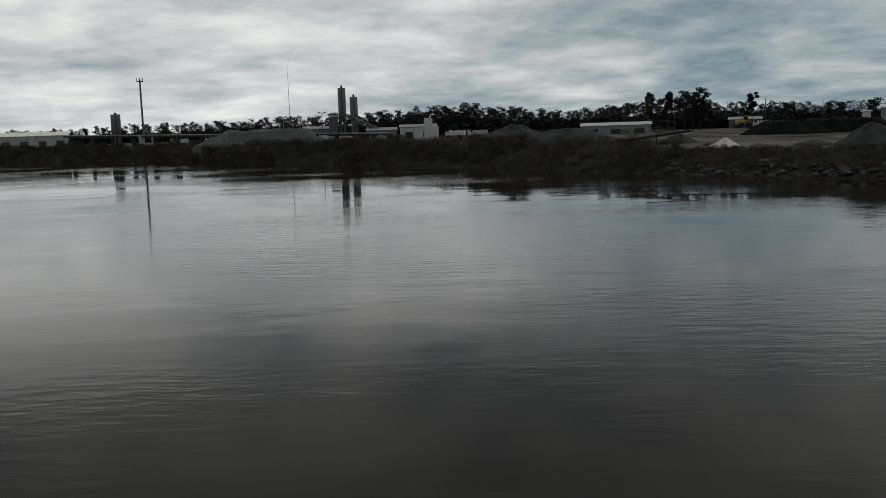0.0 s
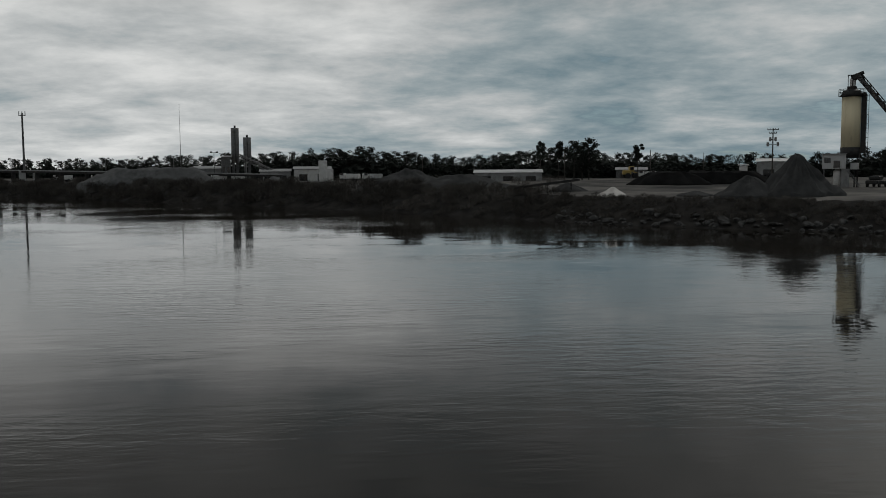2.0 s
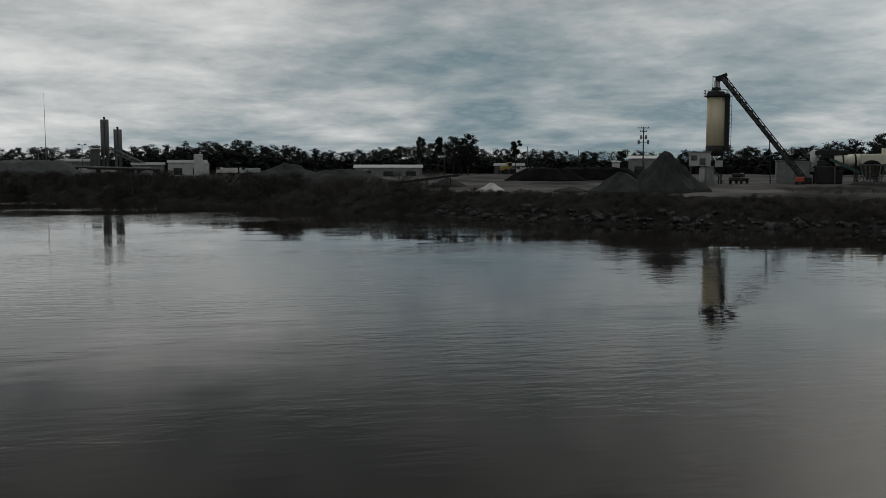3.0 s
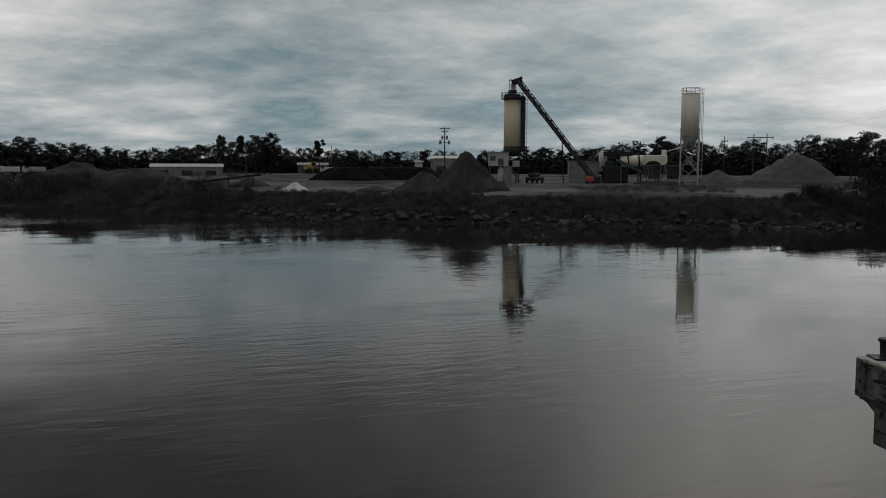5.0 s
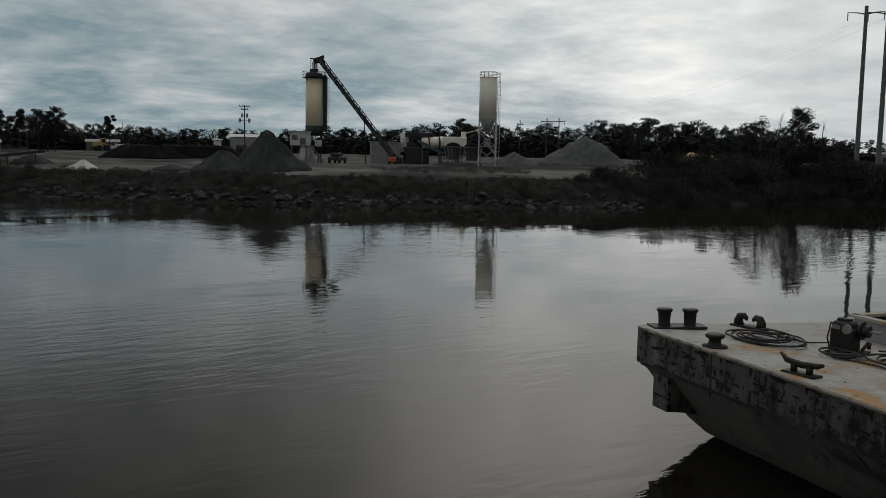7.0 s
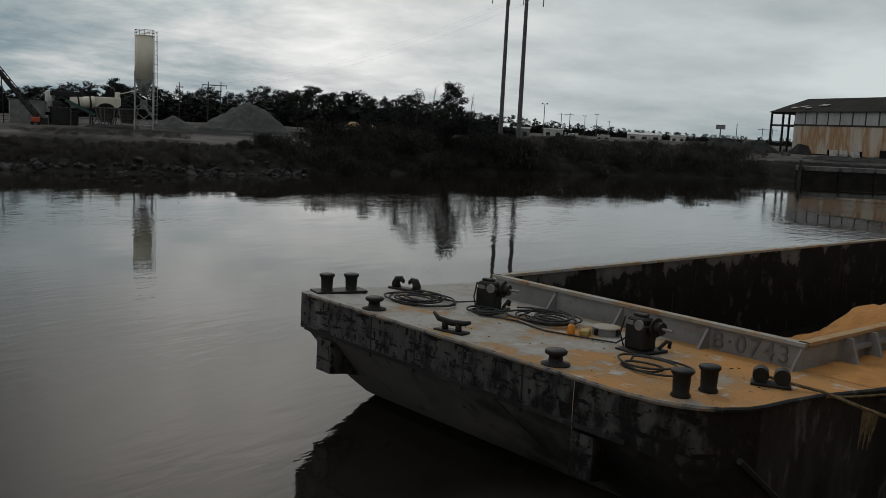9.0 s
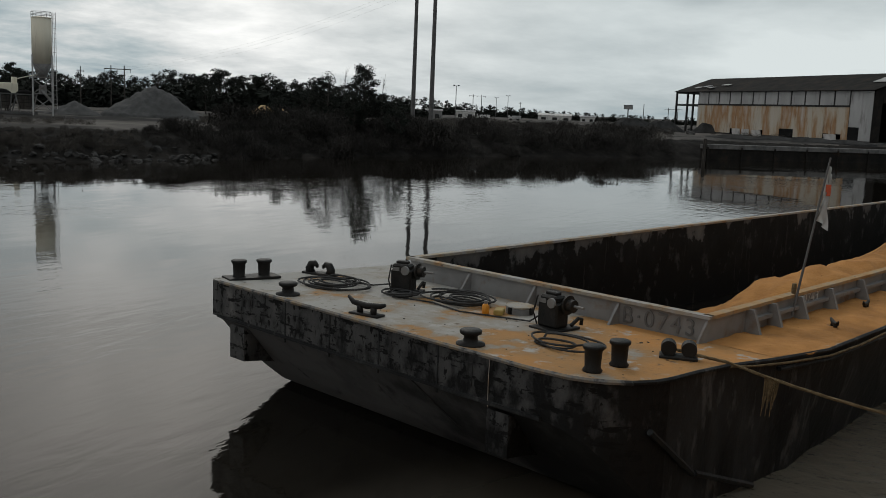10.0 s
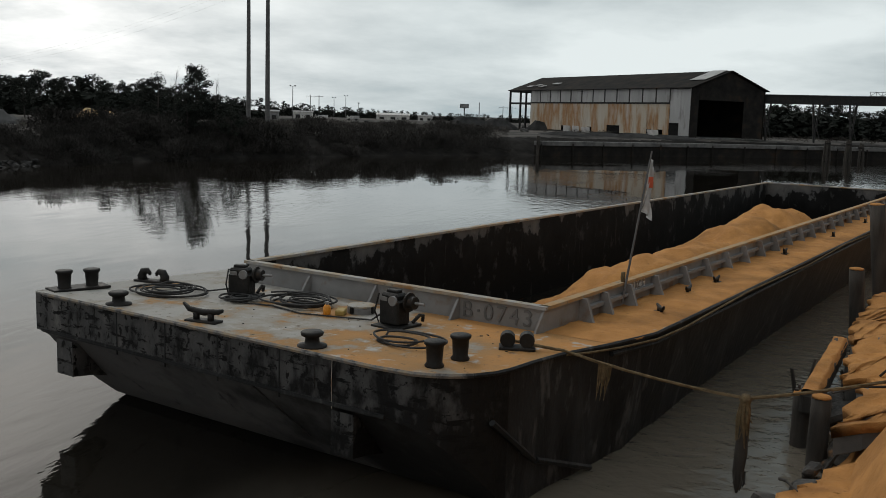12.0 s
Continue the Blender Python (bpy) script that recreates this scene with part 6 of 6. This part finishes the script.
def warehouse():
    t = thing("warehouse", "derelict steel warehouse with rusted sheet walls and dark roof", "warehouse", WH)
    n = 30
    for i in range(n):
        y0, y1 = 7.0 + (WL - 7.0) * i / n, 7.0 + (WL - 7.0) * (i + 1) / n
        gap = rng.uniform() < .08
        z0 = 0.4 if not gap else 1.6
        part("wall_sheet", box(B(), (0.02 * (i % 2), (y0 + y1) / 2, (z0 + 7.4) / 2), (.08, y1 - y0 - .03, 7.4 - z0)), M_rust, t, "" if i else "rust-streaked corrugated wall sheet")
    m = 12
    for i in range(m):
        y0, y1 = 7.0 + (WL - 7.0) * i / m, 7.0 + (WL - 7.0) * (i + 1) / m
        part("upper_panel", box(B(), (0, (y0 + y1) / 2, 9.35), (.08, y1 - y0 - .55, 3.1)), M_sheet, t, "" if i else "pale grey upper wall panel")
        part("column", box(B(), (.12, y0, 9.3), (.3, .3, 3.4)), M_dark, t)
    part("girt", box(B(), (-.03, WL / 2 + 3.5, 7.6), (.25, WL - 7, .35)), M_dark, t)
    part("end_panel", box(B(), (-.02, 3.5, 5.6), (.08, 6.6, 10.4)), M_sheet, t, "grey full-height end panel")
    for y, w, h, z in ((47, 3.4, 1.5, .9), (43, 3.0, 1.5, .9), (38.5, 3.6, 1.4, .8), (12.0, 4.0, 1.4, .8)):
        part("base_panel", box(B(), (-.35, y, z), (.08, w, h), ry=-8), M_paint, t, "white loose panel at the foot of the wall")
    # dark panels set against the wall give the gaps their shade
    part("doorway", box(B(), (-.06, 27.5, 1.2), (.1, 5.0, 2.0)), M_glass_gap, t, "dark panel for the shaded gap in the wall foot")
    part("doorway", box(B(), (-.08, 5.2, 1.7), (.1, 3.2, 3.0)), M_glass_gap, t, "dark panel for the shaded gap in the wall foot")
    # roof
    for s in (0, 1):
        bm = B()
        xa, xb = (-.7, WW / 2) if s == 0 else (WW / 2, WW + .7)
        za, zb = (WE - .2, WR) if s == 0 else (WR, WE - .2)
        q = [bm.verts.new(p) for p in ((xa, -.6, za), (xb, -.6, zb), (xb, WS, zb), (xa, WS, za))]
        r = [bm.verts.new((v.co.x, v.co.y, v.co.z + .16)) for v in q]
        bm.faces.new(q[::-1])
        bm.faces.new(r)
        for i in range(4):
            bm.faces.new((q[i], q[(i + 1) % 4], r[(i + 1) % 4], r[i]))
        part("roof_slope", bm, M_darkroof, t, "dark weathered sheet roof slope")
    slope = math.degrees(math.atan2(WR - WE + .2, WW / 2 + .7))
    part("roof_patch", box(B(), (7.4, 3.2, 14.12), (7.0, 5.0, .06), ry=-slope), M_sheet, t, "pale replaced roof sheets")
    for k, (x, y, w) in enumerate(((2.6, 66.0, 3.0), (1.4, 62.5, 2.2), (3.6, 58.5, 2.6), (1.6, 69, 1.6))):
        part("broken_sheet", box(B(), (x, y, WE + .62 + x * .355), (1.6, w, .06), ry=-slope + 6, rz=8 * (k - 1)), M_sheet, t, "loose pale roof sheet")
    # gable and inside, all in the near-black colour of the roof
    bm = B()
    g_ = [bm.verts.new(p) for p in ((.3, .1, WE - 1.2), (WW - .3, .1, WE - 1.2), (WW - .3, .1, WE - .2), (WW / 2, .1, WR - .1), (.3, .1, WE - .2))]
    h_ = [bm.verts.new((v.co.x, .25, v.co.z)) for v in g_]
    bm.faces.new(g_)
    bm.faces.new(h_[::-1])
    for i in range(5):
        bm.faces.new((g_[i], g_[(i + 1) % 5], h_[(i + 1) % 5], h_[i]))
    part("gable_sheet", bm, M_darkroof, t, "dark sheet filling the gable")
    for x, w in ((1.2, 2.2), (18.6, 6.0)):
        part("gable_side", box(B(), (x, .2, (WE - 1.2) / 2), (w, .12, WE - 1.2)), M_darkroof, t)
    part("gable_mid", box(B(), (WW / 2 - 1.5, .2, 9.2), (14, .12, 1.6)), M_darkroof, t)
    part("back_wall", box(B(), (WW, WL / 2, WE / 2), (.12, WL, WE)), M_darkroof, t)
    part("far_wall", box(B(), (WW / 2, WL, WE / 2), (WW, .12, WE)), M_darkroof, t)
    part("floor_slab", box(B(), (WW / 2, WS / 2, 0), (WW, WS, .3)), M_concrete, t)
    for y in (WL + 5.7, WS - .2):
        for x in (.1, 5.5, WW - .1):
            part("frame_post", box(B(), (x, y, WE / 2), (.45, .45, WE)), M_dark, t, "bare steel frame post")
    for z in (7.4, WE - .3):
        part("frame_beam", box(B(), (.1, (WL + WS) / 2, z), (.3, WS - WL, .5)), M_dark, t)
        part("frame_beam", box(B(), (WW / 2, WS - .2, z), (WW, .3, .5)), M_dark, t)
    for y in np.arange(8, WL, 9.5):
        bm = truss((.4, float(y), WE - .6), (WW - .4, float(y), WE - .6), .1, 1.0, 10, .08)
        part("roof_truss", bm, M_dark, t)
    return t


warehouse()


def crane_runway():
    t = thing("crane_runway", "rusty crane runway girder on steel trestles", "gantry")
    a, b = pol(91.3, 232), pol(101.5, 232)
    za = zt(232, 1.45)
    c = (a + b) / 2
    rz = math.degrees(math.atan2(b.y - a.y, b.x - a.x))
    part("girder", box(B(), (c.x, c.y, za), ((b - a).length, .6, 2.0), rz=rz), M_dark, t, "deep rusty plate girder")
    part("girder_flange", box(B(), (c.x, c.y, za + 1.05), ((b - a).length, 1.2, .15), rz=rz), M_lattice, t)
    part("walk_truss", truss(pol(97.2, 231, za + 1.6), pol(101.5, 231, za + 1.6), .5, .9, 14, .06), M_lattice, t)
    for az in (91.9, 94.5, 96.4, 100.4):
        p = pol(az, 232)
        z0 = min(gz(p), 3.0)
        for s in (-1.2, 1.2):
            q = p + (b - a).normalized() * s * .6
            part("trestle_leg", cyl(B(), (q.x + s * .5, q.y + s * .6, z0 - .2), (q.x, q.y, za - .9), .22, n=6), M_dark, t)
        part("trestle_brace", cyl(B(), (p.x - .9, p.y - 1.0, z0 + 1.2), (p.x + .5, p.y + .6, za - 3), .1, n=5), M_dark, t)


crane_runway()


def wharf():
    t = thing("wharf_wall", "old dark concrete wharf wall with timber fenders", "wharf", kind="structure")
    pts = [Vector((169, 33.5, 0)), Vector((200.5, 4.0, 0)), Vector((220.5, -27.5, 0)), Vector((252, -80, 0))]
    for a, b in zip(pts, pts[1:]):
        d = b - a
        rz = math.degrees(math.atan2(d.y, d.x))
        n = max(2, int(d.length / 7))
        for i in range(n):
            p = a.lerp(b, (i + .5) / n)
            L = d.length / n
            part("cap_block", box(B(), (p.x, p.y, 2.25), (L - .06, 2.4, .8), rz=rz, bev=.06), M_concrete, t)
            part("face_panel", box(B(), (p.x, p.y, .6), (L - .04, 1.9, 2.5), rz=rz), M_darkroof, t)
            q = a.lerp(b, i / n)
            part("fender_post", cyl(B(), (q.x - d.y / d.length * -1.25, q.y + d.x / d.length * -1.25, -1.5), (q.x - d.y / d.length * -1.25, q.y + d.x / d.length * -1.25, 2.2), .17, .15, 8), M_darkroof, t)
    part("end_post", cyl(B(), (168.2, 33.2, -1.5), (168.2, 33.2, 3.6), .35, .3, 10), M_wood, t)


wharf()


def dolphin(az, d, n, top, label):
    t = thing("mooring_dolphin", label, "piling", facing(az, d, 0))
    for i in range(n):
        a = 2 * math.pi * i / n
        part("timber_leg", cyl(B(), (.7 * math.cos(a), .7 * math.sin(a), -2), (.3 * math.cos(a), .3 * math.sin(a), top + .2 * math.sin(i * 2)), .26, .22, 8), M_wood, t)
    part("strap", cyl(B(), (0, 0, top - .9), (0, 0, top - .6), .62, n=14), M_iron, t)


dolphin(95.25, 204, 4, zt(204, -.72), "cluster of pale weathered mooring piles in the river")
dolphin(96.35, 208, 6, zt(208, -.75), "cluster of dark mooring piles under the runway")
dolphin(97.0, 210, 3, zt(210, -.9), "cluster of dark mooring piles under the runway")

M_wet = material("wet_dark_stone", [(0.35, g(0.02, .05)), (0.7, g(0.07, .1))], 2.0, 0.6, bump=0.5, second=((0.25, 0.12, 0.04), 1.5, .6, .68), per_object=0.5)

# ---- the near bank: piles, slabs and sand beside the barge ----
def bw(u, v, z=0.0):
    return BARGE @ Vector((u, v, z))


def old_pile(name, u, v, top, r, lean=(0, 0), label="", capped=True):
    t = thing(name, label, "post", BARGE @ Matrix.Translation((u, v, 0)))
    n = 7
    pts = [(lean[0] * k / n + .02 * math.sin(k * 2 + u), lean[1] * k / n, -1.6 + (top + 1.6) * k / n) for k in range(n + 1)]
    shaft = part("shaft", tube(B(), pts, [r * (1.08 - .12 * k / n + .03 * math.sin(k * 3 + u)) for k in range(n + 1)], 12), M_wood, t, "", True)
    if capped:
        part("sand_cap", lathe(B(), [(r * .98, -.01), (r * .9, .03), (r * .4, .06)], 12, (lean[0], lean[1], top)), M_sand, shaft, "orange sand lying on the top", True)
    return t


old_pile("timber_pile", 35.9, 5.0, 4.15, .27, (-.25, .65), "tall leaning weathered timber pile")
old_pile("timber_pile", 32.3, 5.2, 2.3, .24, (-.1, .33), "short leaning weathered timber pile")
old_pile("timber_pile", 19.35, 3.75, 1.45, .20, (0, 0), "dark rotten timber pile at the bank edge")
old_pile("timber_pile", 20.5, 4.3, 1.15, .20, (-.05, .05), "dark rotten timber pile at the bank edge")


def hanging_timber():
    """A rotten timber stub that hangs from the mooring line just clear of the water."""
    t = thing("hanging_timber", "dark rotten timber stub hanging from the mooring rope", "timber", BARGE @ Matrix.Translation((16.9, 4.58, 0)))
    part("stub", tube(B(), [(.01, 0, 1.82), (.02, .01, 1.2), (0, 0, .8), (-.03, .02, .45), (-.02, .02, .2), (-.05, .02, .04)], [.07, .10, .12, .105, .07, .02], 10), M_wood, t, "", True)
    for k in range(5):
        a = k * 1.3
        x, y = .08 * math.cos(a), .08 * math.sin(a)
        part("splinter", tube(B(), [(x, y, .7 - .06 * k), (x * 1.3 - .03, y * 1.3, .35 - .03 * k), (x * 1.1 - .04, y, .12 + .05 * (k % 3))], [.03, .025, .006], 5), M_wood, t)


hanging_timber()


def sand_log():
    t = thing("timber_baulk", "long timber baulk covered with orange sand", "beam", BARGE)
    a, b = Vector((20.1, 4.15, 1.12)), Vector((26.2, 4.75, 1.05))
    d = b - a
    rz = math.degrees(math.atan2(d.y, d.x))
    c = (a + b) / 2
    part("baulk", box(B(), c - Vector((0, 0, .06)), (d.length, .38, .5), rz=rz, bev=.08), M_wood, t)
    bm = B()
    n = 60
    side = Vector((-d.y, d.x, 0)).normalized()
    prev = None
    for i in range(n + 1):
        p = a.lerp(b, i / n) + Vector((0, 0, .17))
        row = []
        for j in range(9):
            s = j / 4 - 1
            w = .2 + .035 * noise.noise((i * .21, s, 5))
            h = (.07 + .06 * noise.noise((i * .17, s * 1.5, 1)) + .03 * noise.noise((i * .6, s * 4, 2))) * (1 - s ** 4)
            row.append(bm.verts.new(p + side * s * w + Vector((0, 0, h - (.09 if abs(s) > .9 else 0)))))
        if prev:
            for j in range(8):
                bm.faces.new((prev[j], row[j], row[j + 1], prev[j + 1]))
        prev = row
    part("sand_cover", bm, M_sand, t, "orange sand crust", True)


sand_log()


def slab(outline, z, thick, seed, label):
    """A broken slab with a ragged edge, sand on top."""
    r_ = random.Random(seed)
    t = thing("broken_slab", label, "slab", BARGE)
    ring = []
    for (ax, ay), (bx, by) in zip(outline, outline[1:] + outline[:1]):
        L = math.hypot(bx - ax, by - ay)
        n = max(2, int(L / .24))
        for i in range(n):
            k = i / n
            ring.append((ax + (bx - ax) * k + r_.uniform(-.13, .13), ay + (by - ay) * k + r_.uniform(-.16, .16)))
    cx, cy = sum(p[0] for p in ring) / len(ring), sum(p[1] for p in ring) / len(ring)

    def lift(x, y):
        return z(x, y) + .05 * math.sin(x * 2.1 + seed) + .04 * math.sin(y * 3.3 + x) + .03 * math.sin(x * 7.3 + y * 5.1 + seed) + .02 * math.sin(x * 13.7 - y * 11.3)

    for nm, mat, dz0, dz1, sc in (("slab_body", M_concrete, -thick, -.06, .97), ("sand_cover", M_sand, -.10, 0, 1.0)):
        bm = B()
        levels = []
        for k in (1.0, .93, .82, .68, .52, .36, .18):
            levels.append([bm.verts.new((cx + (x - cx) * k * sc, cy + (y - cy) * k * sc, lift(cx + (x - cx) * k, cy + (y - cy) * k) + dz1 + (.0 if k == 1 else .05 * r_.uniform(-.5, 1)))) for x, y in ring])
        low = [bm.verts.new((cx + (x - cx) * sc * .98, cy + (y - cy) * sc * .98, lift(x, y) + dz0 - (r_.uniform(0, .14) if dz1 == 0 else r_.uniform(0, .1)))) for x, y in ring]
        m = len(ring)
        allr = [low] + levels
        for a, b in zip(allr, allr[1:]):
            for i in range(m):
                bm.faces.new((a[i], a[(i + 1) % m], b[(i + 1) % m], b[i]))
        bm.faces.new(levels[-1])
        bm.faces.new(low[::-1])
        part(nm, bm, mat, t, "" if nm == "slab_body" else "thick orange sand crust", nm != "slab_body")
    return t


slab([(13.4, 3.3), (15.2, 3.45), (17.2, 3.1), (18.2, 1.2), (14.0, .4)], lambda x, y: .75 + .22 * (3.4 - y), .45, 1, "broken concrete slab under orange sand at the waterline")
slab([(17.9, 3.15), (19.4, 3.25), (21.2, 3.3), (22.6, 3.4), (23.2, 1.0), (18.6, .6)], lambda x, y: 1.25 + .22 * (3.3 - y) + .03 * (x - 18), .5, 2, "broken concrete slab under orange sand")
slab([(21.6, 3.75), (24.4, 4.2), (27.0, 4.1), (27.6, 1.4), (23.0, 1.4)], lambda x, y: 1.35 + .2 * (3.6 - y), .5, 3, "broken concrete slab under orange sand")
slab([(26.6, 4.6), (30.0, 5.0), (34.5, 5.4), (39.0, 5.6), (40.0, 2.0), (27.5, 2.0)], lambda x, y: 1.15 + .2 * (4.6 - y), .6, 4, "broken concrete slab under orange sand")


DARK_STONES = []
for me in STONES:
    dark = me.copy()
    dark.materials[0] = M_wet
    DARK_STONES.append(dark)


def bank_rocks():
    holder = thing("bank_stones", "dark broken stones under the sandy slabs", "stones", kind="structure")
    for i in range(150):
        u = rng.uniform(13.5, 40)
        v = 3.2 + .06 * max(0, u - 18) + min(.5, rng.normal(0, .4))
        k = rng.uniform(.25, .75)
        ob = new("stone", DARK_STONES[int(rng.integers(10))])
        z = rng.uniform(-.15, .65)
        ob.matrix_world = Matrix.LocRotScale(bw(u, v, z), Euler((rng.uniform(-.8, .8), rng.uniform(-.8, .8), rng.uniform(0, 6.28))), Vector((k, k, k)))
        ob.parent = holder


bank_rocks()
for k, (u, v, z, L, tilt, az) in enumerate(((23.4, 4.95, .3, .95, 12, 20), (23.0, 5.05, .3, .8, -15, 60), (20.6, 4.5, .95, .35, 8, 10), (20.5, 4.45, .95, .3, -14, 80))):
    m = BARGE @ Matrix.Translation((u, v, z)) @ Matrix.Rotation(radians(az), 4, "Z") @ Matrix.Rotation(radians(tilt), 4, "X")
    solo("broken_stake", box(B(), (0, 0, L / 2), (.09, .06, L), bev=.01), M_wood, "splintered dark timber stake", "stake", m)
for k, (p, q) in enumerate((((20.8, 2.6, 1.55), (19.6, 3.6, 1.5)), ((21.3, 3.0, 1.6), (21.0, 2.4, 2.15)), ((18.4, 3.4, .3), (19.3, 2.6, 1.4)), ((16.2, 3.7, .75), (15.3, 3.2, .95)))):
    solo("dry_stick", tube(B(), [p, ((p[0] + q[0]) / 2, (p[1] + q[1]) / 2 + .05, (p[2] + q[2]) / 2 + .06), q], [.03, .025, .012], 6), M_bark, "thin dry stick lying on the sand", "stick", BARGE)


# mooring line from the barge over the stake to the bank
def rope_line(pts, sag, n):
    out = []
    for (a, b), s in zip(zip(pts, pts[1:]), sag):
        a, b = Vector(a), Vector(b)
        for i in range(n):
            k = i / n
            p = a.lerp(b, k)
            p.z -= s * 4 * k * (1 - k)
            out.append(p)
    out.append(Vector(pts[-1]))
    return out


def mooring_line():
    t = thing("mooring_rope", "frayed yellow mooring rope from barge to bank", "rope", BARGE)
    pts = rope_line([(14.75, 8.45, 2.74), (15.3, 7.5, 2.56), (16.9, 4.56, 1.85), (18.07, 2.44, 2.3), (20.4, -1.6, 3.3)], [.01, .07, .03, .05], 14)
    for k in range(3):
        ph = k * 2.094
        strand = [p + Vector((.014 * math.cos(i * .9 + ph), .014 * math.sin(i * .9 + ph) * .4, .014 * math.sin(i * .9 + ph))) for i, p in enumerate(pts)]
        part("strand", tube(B(), strand, .019, 5), M_hemp, t)
    for j in range(6):
        a = Vector((16.9, 4.57, 1.84))
        tail = [a + Vector((.03 * math.sin(j * 2), .03 * math.cos(j * 2), 0)), a + Vector((-.03 + .05 * math.sin(j * 3), .05 * math.cos(j * 1.7), -.3)), a + Vector((-.06 + .07 * math.sin(j * 5), .07 * math.cos(j * 2.7), -.55 - .1 * (j % 3)))]
        part("frayed_end", tube(B(), tail, [.03, .022, .008], 5), M_hemp, t)
    for j in range(14):
        a = j * 1.9
        r1, r2, low = .10 + .03 * math.sin(j * 2.7), .13 + .04 * math.cos(j * 1.3), .75 + .11 * (j % 5)
        part("frayed_end", tube(B(), [(16.9 + .05 * math.cos(a), 4.57 + .05 * math.sin(a), 1.84), (16.9 + r1 * math.cos(a), 4.58 + r1 * math.sin(a), 1.5), (16.9 + r2 * math.cos(a + .5), 4.58 + r2 * math.sin(a + .5), low + .2)], [.035, .03, .01], 5), M_hemp, t)
    part("knot", lathe(B(), [(.07, -.1), (.12, 0), (.07, .1)], 10, (16.9, 4.57, 1.82)), M_hemp, t, "", True)
    for j in range(9):
        u = 15.62 + j * .014
        part("hanging_strand", tube(B(), [(u, 6.92 - .024 * j, 2.36 - .008 * j), (u + .03 * math.sin(j), 6.93 - .02 * j, 2.05), (u - .02, 6.94 - .02 * j, 1.65 + .14 * (j % 3))], [.02, .016, .006], 4), M_hemp, t)


mooring_line()
